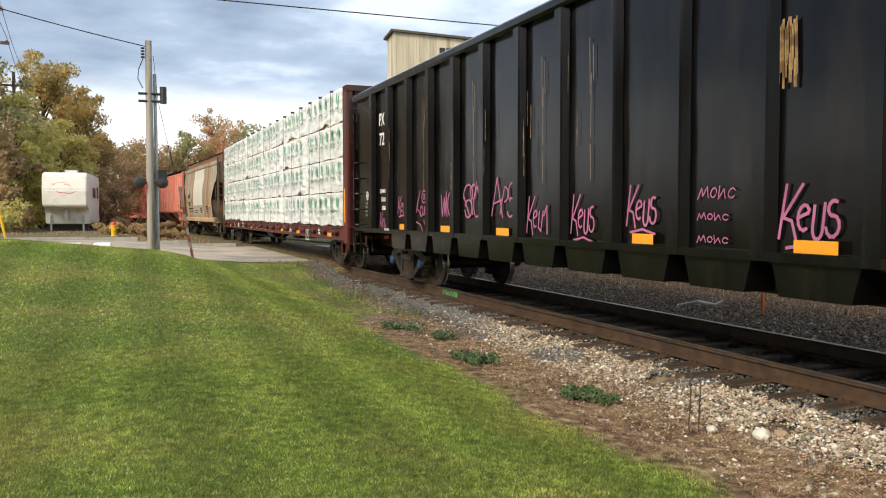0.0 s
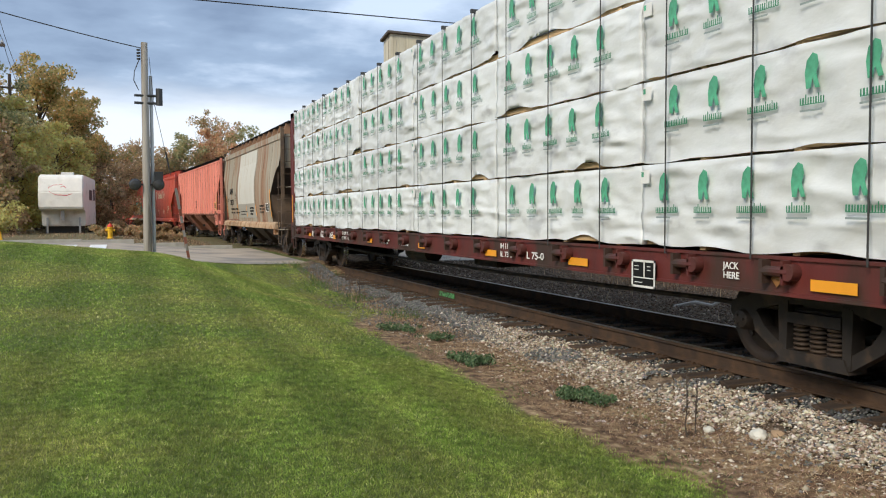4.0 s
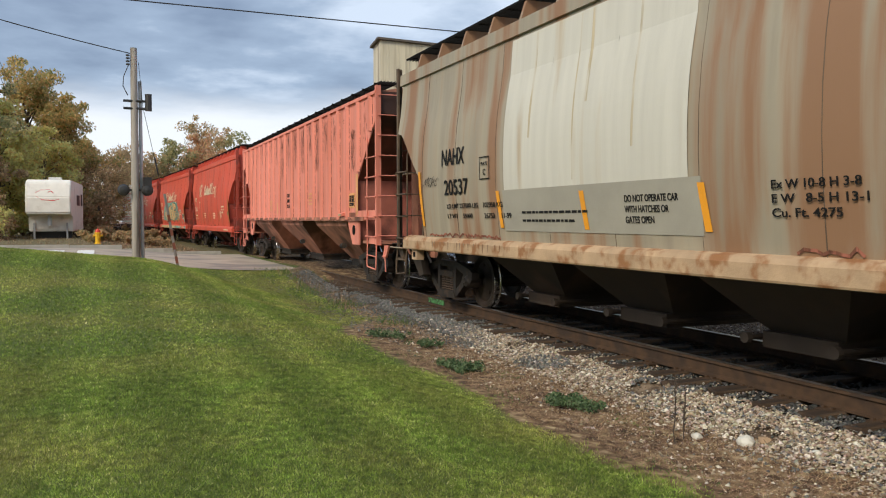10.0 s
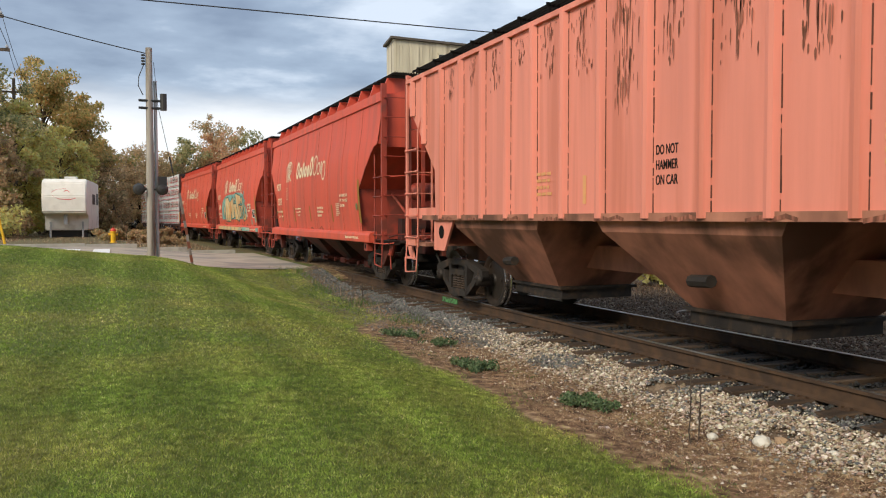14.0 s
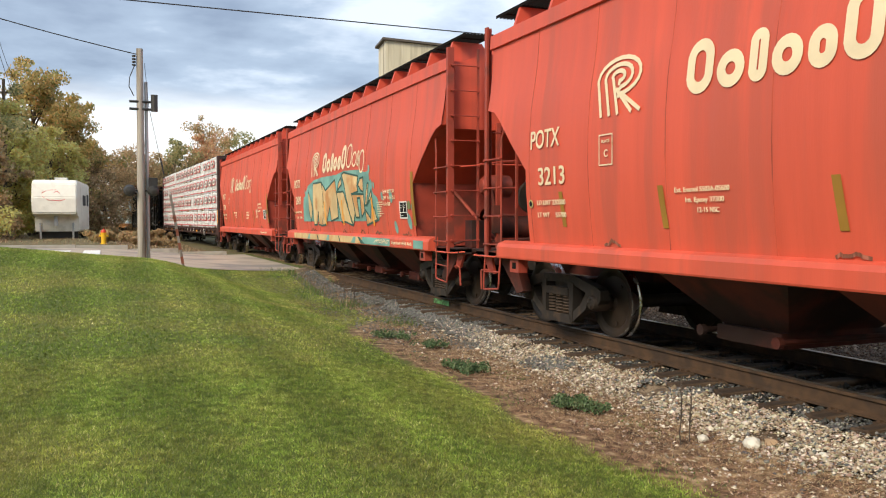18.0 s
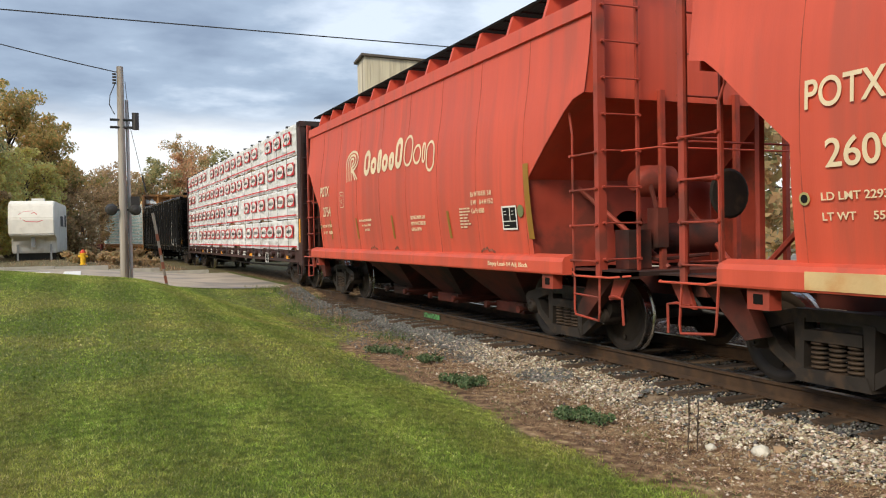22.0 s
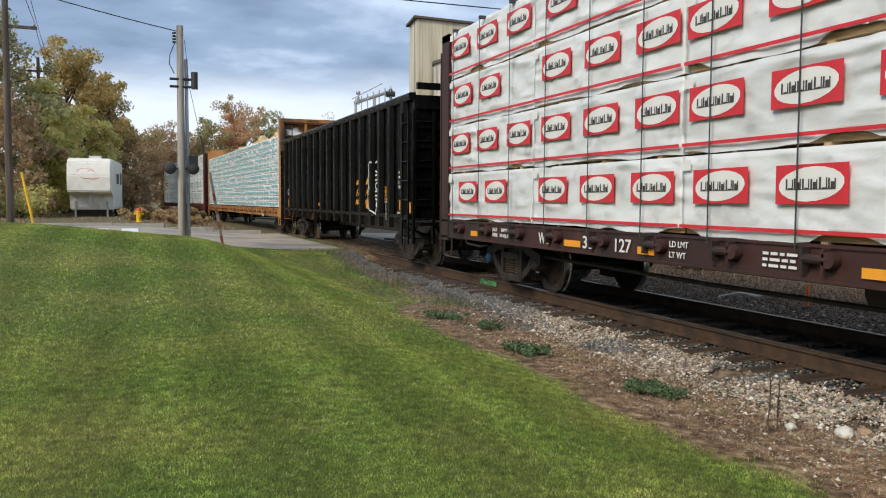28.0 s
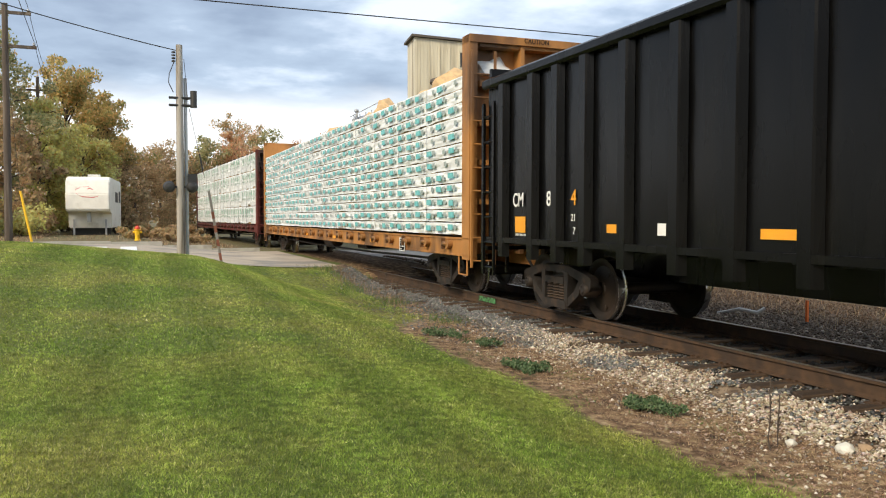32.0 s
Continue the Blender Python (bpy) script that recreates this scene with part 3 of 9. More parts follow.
def build_track():
    # rails, swept along the centre line
    prof = [(-0.07, -0.18), (0.07, -0.18), (0.07, -0.165), (0.012, -0.145), (0.012, -0.045), (0.036, -0.035), (0.036, -0.004), (0.03, 0), (-0.03, 0), (-0.036, -0.004), (-0.036, -0.035), (-0.012, -0.045), (-0.012, -0.145), (-0.07, -0.165)]
    ss = [-40.0, -20.0] + list(np.arange(0, 130, 3.0)) + [160.0, 200.0, 260.0]
    for side in (-1, 1):
        bm = bmesh.new()
        prev = None
        for s in ss:
            ring = [bm.verts.new(offset_at(s, side * 0.7535 + px, pz)) for px, pz in prof]
            if prev:
                for k in range(len(prof)):
                    f = bm.faces.new((prev[k], prev[(k + 1) % len(prof)], ring[(k + 1) % len(prof)], ring[k]))
                    if k in (6, 7, 8):
                        f.material_index = 1
            prev = ring
        me = finish(bm, "rail")
        me.materials.append(M_RAIL)
        me.materials.append(M_HEAD)
        tagged(new("rail", me), "rust-brown steel rail on wooden ties", "rail", "rails of the track", "structure")
    rnd = random.Random(4)
    shapes = []
    for k in range(6):
        bm = bmesh.new()
        L, w = 1.34 + rnd.uniform(-0.16, 0.14), 0.11 + rnd.uniform(-0.012, 0.01)
        v = box(bm, -L, 1.27, -w, w, -0.17, 0.0)
        for q in v:
            q.co += Vector((rnd.uniform(-0.05, 0.05), rnd.uniform(-0.015, 0.015), rnd.uniform(-0.012, 0.008)))
        bmesh.ops.bevel(bm, geom=bm.edges[:], offset=0.012, segments=1, affect="EDGES")
        me = finish(bm, "tie")
        me.materials.append(M_TIE)
        shapes.append(me)
    bed = thing("track_bed", "dark weathered wooden ties under the rails", "railway ties", kind="structure")
    s = -10.0
    while s < 24.2:
        x, y, a = rail_at(s)
        ob = new("tie", shapes[rnd.randrange(6)])
        ob.parent = bed
        ob.matrix_basis = pose(x + rnd.uniform(-0.06, 0.06), y, -0.172 + rnd.uniform(-0.02, 0.004), 0, 0, math.degrees(a) + rnd.uniform(-2.5, 2.5))
        s += 0.53 + rnd.uniform(-0.03, 0.03)
    # tie plates with spike heads
    bm = bmesh.new()
    box(bm, -0.18, 0.18, -0.09, 0.09, -0.008, 0.008)
    for x in (-0.11, 0.11):
        for y in (-0.05, 0.05):
            box(bm, x - 0.018, x + 0.018, y - 0.014, y + 0.014, 0.0, 0.03)
    plate_me = finish(bm, "tie_plate")
    plate_me.materials.append(M_RAIL)
    for tie in list(bed.children):
        for side in (-1, 1):
            ob = part("tie_plate", plate_me, M_RAIL, bed)
            ob.location = (side * 0.7535, tie.matrix_basis.translation.y, -0.186)
    # green label on the web of the near rail
    bm = bmesh.new()
    box(bm, -0.7535 - 0.030, -0.7535 - 0.013, 14.55, 15.35, -0.135, -0.03)
    solid("rail_label", bm, mat("green_paint_mark", (0.10, 0.30, 0.11), 0.7, var=0.4, scale=20, dirt=(0.03, 0.05, 0.02), dirt_amt=0.45, dirt_scale=14), "green spray-paint mark on the rail web", "paint mark")


build_track()


# ---- trucks and wheels ----
def wheel_mesh():
    bm = bmesh.new()
    for sx in (-1, 1):
        # outer face at larger |x|
        prof = [(0.10, 0.83), (0.12, 0.80), (0.34, 0.765), (0.385, 0.80), (0.42, 0.805), (0.452, 0.80), (0.457, 0.79), (0.460, 0.72), (0.463, 0.70), (0.486, 0.688), (0.484, 0.67), (0.40, 0.665), (0.38, 0.70), (0.34, 0.72), (0.12, 0.74), (0.10, 0.66)]
        n0 = len(bm.faces)
        lathe(bm, [(r, sx * a) for r, a in prof], "x", 36)
        bm.faces.ensure_lookup_table()
        for f in bm.faces[n0:]:
            if all(Vector((0, v.co.y, v.co.z)).length > 0.449 for v in f.verts) and len(f.verts) == 4:
                f.material_index = 1
        lathe(bm, [(0.0, sx * 1.14), (0.05, sx * 1.14), (0.085, sx * 1.125), (0.10, sx * 1.10), (0.115, sx * 1.03), (0.115, sx * 0.90), (0.08, sx * 0.88)], "x", 16)
        for k in range(3):
            a = k * 2.094
            tube(bm, (sx * 1.12, 0.05 * math.cos(a), 0.05 * math.sin(a)), (sx * 1.155, 0.05 * math.cos(a), 0.05 * math.sin(a)), 0.014, seg=6)
        # a paler casting mark on the wheel face
        for k in range(3):
            a = k * 2.1 + 0.4
            tube(bm, (sx * 0.80, 0.28 * math.cos(a), 0.28 * math.sin(a)), (sx * 0.786, 0.28 * math.cos(a), 0.28 * math.sin(a)), 0.03, seg=8)
    tube(bm, (-0.9, 0, 0), (0.9, 0, 0), 0.085, seg=14)
    me = finish(bm, "wheelset", True)
    me.materials.append(M_WHEEL)
    me.materials.append(M_TREAD)
    return me


def truck_meshes():
    bm = bmesh.new()
    # side frame, polygon pieces across x
    x0, x1 = -1.09, -0.96
    for sy in (-1, 1):
        prism(bm, [(sy * 0.0, 0.78), (sy * 0.42, 0.78), (sy * 0.98, 0.66), (sy * 1.06, 0.62), (sy * 1.06, 0.52), (sy * 0.74, 0.52), (sy * 0.70, 0.58), (sy * 0.40, 0.66), (sy * 0.0, 0.68)], "x", x0, x1)
        prism(bm, [(sy * 0.70, 0.56), (sy * 0.78, 0.52), (sy * 0.72, 0.36), (sy * 0.40, 0.16), (sy * 0.32, 0.16), (sy * 0.32, 0.26), (sy * 0.38, 0.28), (sy * 0.60, 0.42)], "x", x0, x1)
        prism(bm, [(sy * 0.32, 0.16), (sy * 0.40, 0.16), (sy * 0.42, 0.68), (sy * 0.30, 0.70)], "x", x0 - 0.01, x1 + 0.01)
        prism(bm, [(sy * 0.76, 0.55), (sy * 1.05, 0.55), (sy * 1.05, 0.50), (sy * 0.98, 0.42), (sy * 0.82, 0.42), (sy * 0.76, 0.50)], "x", x0 + 0.005, x1 + 0.03)
    prism(bm, [(-0.40, 0.13), (0.40, 0.13), (0.34, 0.25), (-0.34, 0.25)], "x", x0 - 0.03, x1 + 0.06)
    box(bm, x0 - 0.02, x1 + 0.02, -0.30, 0.30, 0.50, 0.60)
    frame_l = finish(bm, "side_frame")
    bm = bmesh.new()
    prof = []
    for k in range(6):
        z = 0.255 + k * 0.042
        prof += [(0.05, z), (0.082, z + 0.006), (0.088, z + 0.016), (0.082, z + 0.027), (0.05, z + 0.035)]
    lathe(bm, prof, "z", 14, (-1.02, 0, 0))
    springs = finish(bm, "coil_spring", True)
    bm = bmesh.new()
    box(bm, -1.0, 1.0, -0.22, 0.22, 0.42, 0.72)
    tube(bm, (0, 0, 0.72), (0, 0, 0.84), 0.2, seg=16)
    for sy in (-1, 1):
        box(bm, -0.85, 0.85, sy * 0.44 - 0.05, sy * 0.44 + 0.05, 0.32, 0.42)
    bolster = finish(bm, "bolster")
    for me in (frame_l, springs, bolster):
        me.materials.append(M_TRUCK)
    return frame_l, springs, bolster


WHEELSET = wheel_mesh()
SIDE_FRAME, SPRINGS, BOLSTER = truck_meshes()
ROLLING = []


def truck(car, y):
    t = part("truck", BOLSTER, M_TRUCK, car, "grimy cast steel truck with coil springs")
    t.location = (0, y, 0)
    for sgn in (1, -1):
        f = part("side_frame", SIDE_FRAME, M_TRUCK, t)
        f.rotation_euler = (0, 0, 0 if sgn > 0 else math.pi)
        for cy in (-0.19, 0.0, 0.19):
            sp = part("coil_spring", SPRINGS, M_TRUCK, t)
            sp.location, sp.rotation_euler = (0, cy, 0), (0, 0, 0 if sgn > 0 else math.pi)
    for dy in (-0.889, 0.889):
        w = part("wheelset", WHEELSET, M_WHEEL, t, "steel wheels with a polished tread")
        w.location = (0, dy, 0.46)
        ROLLING.append((w, dy))
    return t


CARS = []


def new_car(s, half, name, label, category, truck_half, nose=0.0):
    """A car with its centre s metres along the train; half: half its length over the couplers."""
    car = thing(name, label, category, "cars of the freight train")
    CARS.append((car, s, truck_half))
    truck(car, -truck_half - nose)
    truck(car, truck_half)
    for sy in (-1, 1):
        bm = bmesh.new()
        ye = sy * (half - 0.9)
        lead = nose if sy < 0 else 0.0
        box(bm, -0.17, 0.17, min(ye, sy * (half - 0.12)), max(ye, sy * (half - 0.12)), 0.72, 0.98)
        box(bm, -0.2, 0.12, min(sy * (half - 0.3), sy * (half + 0.08)), max(sy * (half - 0.3), sy * (half + 0.08)), 0.68, 1.0)
        part("coupler", bm, M_TRUCK, car).location = (0, -lead, 0)
        bm = bmesh.new()
        pipe(bm, [(-0.3, sy * (half - 0.7), 0.8), (-0.32, sy * (half - 0.35), 0.55), (-0.15, sy * (half - 0.02), 0.5), (0, sy * half, 0.52)], 0.025)
        part("air_hose", bm, M_WIRE, car).location = (0, -lead, 0)
    return car


def rig_load(car, name, label, category):
    """A load that travels with its car as a thing of its own."""
    ld = thing(name, label, category)
    src = [c for c in CARS if c[0] is car][0]
    CARS.append((ld, src[1], src[2]))
    return ld


# ---- freight cars: each looks towards -y, its near side at -x ----
def ladder(name, parent, material, a, b, z0, z1, step=0.40, r=0.017, post=0.028):
    """Ladder with stiles at plan points a and b."""
    bm = bmesh.new()
    for p in (a, b):
        box(bm, p[0] - post, p[0] + post, p[1] - post, p[1] + post, z0, z1)
    z = z0 + 0.12
    while z < z1 - 0.05:
        tube(bm, (a[0], a[1], z), (b[0], b[1], z), r, seg=6)
        z += step
    return part(name, bm, material, parent)


def corner_ladder(car, material, sy, L, z_side, z_top, width=0.52):
    """Corner of a hopper: broad post, bent side stile, end stile, bolted rungs, and the step below."""
    yp, ys = L - 0.40, L - 0.40 - width
    bm = bmesh.new()
    box(bm, -1.53, -1.495, min(sy * (yp - 0.042), sy * (yp + 0.042)), max(sy * (yp - 0.042), sy * (yp + 0.042)), 0.98, z_top)
    box(bm, -1.495, -1.42, min(sy * (yp + 0.022), sy * (yp + 0.042)), max(sy * (yp + 0.022), sy * (yp + 0.042)), 0.98, z_top)
    part("corner_post", bm, material, car)
    bm = bmesh.new()
    pipe(bm, [(-1.52, sy * ys, 0.98), (-1.52, sy * ys, z_side - 0.30), (-1.49, sy * (ys - 0.11), z_side - 0.02)], 0.015)
    side = part("side_ladder", bm, material, car)
    bm = bmesh.new()
    box(bm, -0.995, -0.96, min(sy * (yp + 0.025), sy * (yp + 0.06)), max(sy * (yp + 0.025), sy * (yp + 0.06)), 0.98, z_top)
    end = part("end_ladder", bm, material, car)
    z = 1.18
    while z < z_top - 0.1:
        bm = bmesh.new()
        tube(bm, (-1.50, sy * (yp + 0.085), z), (-0.97, sy * (yp + 0.085), z), 0.0105, seg=6)
        for x in (-1.47, -0.98):
            tube(bm, (x, sy * (yp + 0.04), z), (x, sy * (yp + 0.10), z), 0.020, seg=6)
        part("rung", bm, material, end)
        if z < z_side - 0.35:
            bm = bmesh.new()
            tube(bm, (-1.55, sy * (ys - 0.02), z - 0.02), (-1.55, sy * (yp + 0.03), z - 0.02), 0.012, seg=6)
            for y in (ys, yp):
                tube(bm, (-1.52, sy * y, z - 0.02), (-1.565, sy * y, z - 0.02), 0.020, seg=6)
            part("rung", bm, material, side)
        z += 0.42
    bm = bmesh.new()
    pipe(bm, [(-1.52, sy * (ys + 0.02), 1.0), (-1.54, sy * (ys + 0.04), 0.58), (-1.54, sy * (ys + 0.06), 0.51), (-1.54, sy * (yp + 0.02), 0.47), (-1.54, sy * (yp + 0.04), 0.56), (-1.52, sy * (yp + 0.02), 1.0)], 0.015)
    tube(bm, (-1.54, sy * (ys + 0.03), 0.76), (-1.54, sy * (yp + 0.03), 0.74), 0.012, seg=6)
    part("step", bm, material, car)
    bm = bmesh.new()
    prism(bm, [(sy * (L - 0.28), 0.98), (sy * (L - 0.02), 0.98), (sy * (L - 0.20), 0.72), (sy * (L - 0.40), 0.70)], "x", -1.38, -1.34)
    pipe(bm, [(-1.40, sy * (L - 0.36), 0.74), (-1.44, sy * (L - 0.20), 0.76), (-1.44, sy * (L - 0.06), 0.74), (-1.43, sy * (L - 0.05), 0.44)], 0.016)
    part("uncoupling_lever", bm, material, car)


def plate(bm, x, y0, y1, z0, z1, t=0.004):
    """Thin sign or sticker on the near side."""
    box(bm, x - t, x, min(y0, y1), max(y0, y1), z0, z1)


def decal(name, car, material, x, y0, y1, z0, z1, label=""):
    bm = bmesh.new()
    plate(bm, x, y0, y1, z0, z1)
    return part(name, bm, material, car, label)


def bars(car, material, x, y, z, rows, lw=0.5, lh=0.05, gap=0.04, name="lettering"):
    """Small lettering too small to read: rows of short bars; y is the left end."""
    rnd = random.Random(int(y * 100 + z * 1000))
    bm = bmesh.new()
    for k in range(rows):
        yy = y
        end = y - lw * rnd.uniform(0.75, 1.0)
        while yy > end:
            w = rnd.uniform(0.05, 0.13)
            plate(bm, x, yy - w, yy, z - k * (lh + gap), z - k * (lh + gap) + lh)
            yy -= w + 0.03
    return part(name, bm, material, car)


def info_board(car, x, y, z, w=0.36, h=0.42, edge=None):
    b = decal("stencil_board", car, M_DARKINK, x, y - w, y, z, z + h, "black stencil board with white frame")
    bm = bmesh.new()
    for y0, y1, z0, z1 in ((y - w, y, z, z + 0.024), (y - w, y, z + h - 0.024, z + h), (y - w, y - w + 0.024, z, z + h), (y - 0.024, y, z, z + h), (y - w * 0.56, y - w * 0.52, z + h * 0.36, z + h), (y - w, y, z + h * 0.34, z + h * 0.38)):
        plate(bm, x - 0.006, y0, y1, z0, z1)
    for c, e in ((0.12, 0.30), (0.66, 0.80)):
        for k in range(2):
            plate(bm, x - 0.006, y - w * e, y - w * c, z + h * (0.76 - 0.13 * k), z + h * (0.76 - 0.13 * k) + 0.008)
    plate(bm, x - 0.006, y - w * 0.45, y - w * 0.14, z + h * 0.17, z + h * 0.17 + 0.009)
    part("board_frame", bm, edge or M_WHITE, b)
    return b


def gondola(s, half, material, label, top=4.25, bottom=1.1, rib=1.21, rib_w=0.20, tubs=True, first=0.55, truck_in=2.0, ribs=None, nose=0.0):
    """nose: how much longer the leading half is than the rear half."""
    car = new_car(s, half + 0.55, "gondola_car", label, "railway car", half - truck_in, nose)
    L = half
    LF = half + nose
    for sx in (-1, 1):
        bm = bmesh.new()
        ny, nz = 90, 8
        q = [[bm.verts.new((sx * (1.50 + 0.010 * noise.noise(Vector((y / 90 * 2 * L * 1.1, z * 0.5, s + sx))) + 0.006 * noise.noise(Vector((y * 0.9, z * 1.3, s))))
                           , -LF + y / ny * (L + LF), bottom + z / nz * (top - 0.02 - bottom))) for y in range(ny + 1)] for z in range(nz + 1)]
        for a, b in zip(q, q[1:]):
            for k in range(ny):
                bm.faces.new((a[k], a[k + 1], b[k + 1], b[k])).smooth = True
        part("side_sheet", bm, material, car)
    for sy in (-1, 1):
        bm = bmesh.new()
        E = L if sy > 0 else LF
        box(bm, -1.5, 1.5, sy * E - 0.02, sy * E + 0.02, bottom, top - 0.05)
        e_sheet = part("end_sheet", bm, material, car)
        for k in range(7):
            z = bottom + 0.25 + k * 0.42
            bm = bmesh.new()
            box(bm, -1.46, 1.46, min(sy * E, sy * (E + 0.09)), max(sy * E, sy * (E + 0.09)), z, z + 0.14)
            part("end_rib", bm, material, e_sheet)
    bm = bmesh.new()
    box(bm, -1.45, 1.45, -LF + 0.1, L - 0.1, bottom - 0.05, bottom + 0.03)
    box(bm, -0.22, 0.22, -LF - 0.4, L + 0.4, 0.62, 1.0)
    part("floor", bm, material, car)
    for sx in (-1, 1):
        bm = bmesh.new()
        prism(bm, [(sx * 1.47, top - 0.16), (sx * 1.60, top - 0.16), (sx * 1.63, top - 0.12), (sx * 1.63, top - 0.03), (sx * 1.60, top), (sx * 1.47, top)], "y", -LF - 0.02, L + 0.02)
        part("top_chord", bm, material, car)
        bm = bmesh.new()
        box(bm, sx * 1.56 - 0.05, sx * 1.56 + 0.05, -LF, L, bottom - 0.02, bottom + 0.06)
        part("side_sill", bm, material, car)
    # upright ribs, one mesh shared
    bm = bmesh.new()
    w = rib_w / 2
    zb = bottom - 0.02 if tubs else bottom - 0.25
    prism(bm, [(-1.52, -w - 0.05), (-1.595, -w), (-1.615, -w + 0.02), (-1.615, w - 0.02), (-1.595, w), (-1.52, w + 0.05)], "z", zb, top - 0.16)
    rib_me = finish(bm, "rib")
    rib_me.materials.append(material)
    bm = bmesh.new()
    prism(bm, [(-rib * 0.40, bottom), (rib * 0.40, bottom), (rib * 0.32, 0.78), (-rib * 0.32, 0.78)], "x", -1.56, -1.20)
    tub_me = finish(bm, "tub")
    tub_me.materials.append(material)
    if not ribs:
        ribs = []
        y = -L + first
        while y - rib > -LF + 0.1:
            y -= rib
        while y < L - 0.3:
            ribs.append(y)
            y += rib
    for y in ribs:
        for sx in (1, -1):
            ob = part("rib", rib_me, material, car)
            ob.location, ob.rotation_euler = (0, y, 0), (0, 0, 0 if sx > 0 else math.pi)
            if tubs and -LF + 3.0 < y + rib / 2 < L - 3.0:
                ob = part("bottom_tub", tub_me, material, car)
                ob.location, ob.rotation_euler = (0, y + rib / 2, 0), (0, 0, 0 if sx > 0 else math.pi)
    for sy in (-1, 1):
        E = L if sy > 0 else LF
        if tubs:
            for q in range(5):
                bm = bmesh.new()
                z = 1.22 + 0.36 * q
                pipe(bm, [(-1.52, sy * (E - 0.06), z), (-1.60, sy * (E - 0.07), z), (-1.60, sy * (E - 0.44), z), (-1.52, sy * (E - 0.45), z)], 0.011)
                part("grab_iron", bm, material, car)
            bm = bmesh.new()
            pipe(bm, [(-1.56, sy * (E - 0.02), 1.1), (-1.58, sy * (E - 0.02), 0.50), (-1.58, sy * (E - 0.46), 0.50), (-1.56, sy * (E - 0.46), 1.1)], 0.018)
            part("step", bm, material, car)
        else:
            ladder("ladder", car, material, (-1.62, sy * (E - 0.05)), (-1.62, sy * (E - 0.47)), 0.55, top - 0.4, 0.42, post=0.02)
        ladder("ladder", car, material, (-1.55, sy * (E + 0.12)), (-1.1, sy * (E + 0.12)), 0.55, top - 0.4, 0.42)
        bm = bmesh.new()
        box(bm, -1.5, 1.5, min(sy * E, sy * (E + 0.35)), max(sy * E, sy * (E + 0.35)), 0.95, 1.02)
        part("end_platform", bm, material, car)
    return car


def bulkhead(car, y, out, material, top, zb):
    """End frame of a centre-beam car: posts, cross ribs and sheet. out: +1 or -1, the way it faces."""
    bm = bmesh.new()
    box(bm, -1.45, 1.45, y - 0.02, y + 0.02, zb, top - 0.1)
    b = part("end_bulkhead", bm, material, car, "ribbed steel end bulkhead")
    for sx in (-1, 1):
        bm = bmesh.new()
        x0, x1 = sorted((sx * 1.52, sx * 1.36))
        box(bm, x0, x1, min(y, y + out * 0.34), max(y, y + out * 0.34), zb - 0.1, top)
        part("corner_post", bm, material, b)
    for k in range(6):
        z = zb + 0.25 + k * (top - zb - 0.4) / 5
        bm = bmesh.new()
        box(bm, -1.30, 1.30, min(y, y + out * 0.30), max(y, y + out * 0.30), z - 0.05, z + 0.05)
        part("cross_rib", bm, material, b)
    bm = bmesh.new()
    box(bm, -1.52, 1.52, min(y, y + out * 0.36), max(y, y + out * 0.36), top - 0.14, top)
    part("bulkhead_head", bm, material, b)
    for x in (-0.45, 0.45):
        bm = bmesh.new()
        box(bm, x - 0.04, x + 0.04, min(y, y + out * 0.32), max(y, y + out * 0.32), zb, top - 0.142)
        part("inner_post", bm, material, b)
    ladder("ladder", b, material, (-1.50, y + out * 0.42), (-1.05, y + out * 0.42), 0.6, top - 0.3, 0.42, r=0.014, post=0.02)


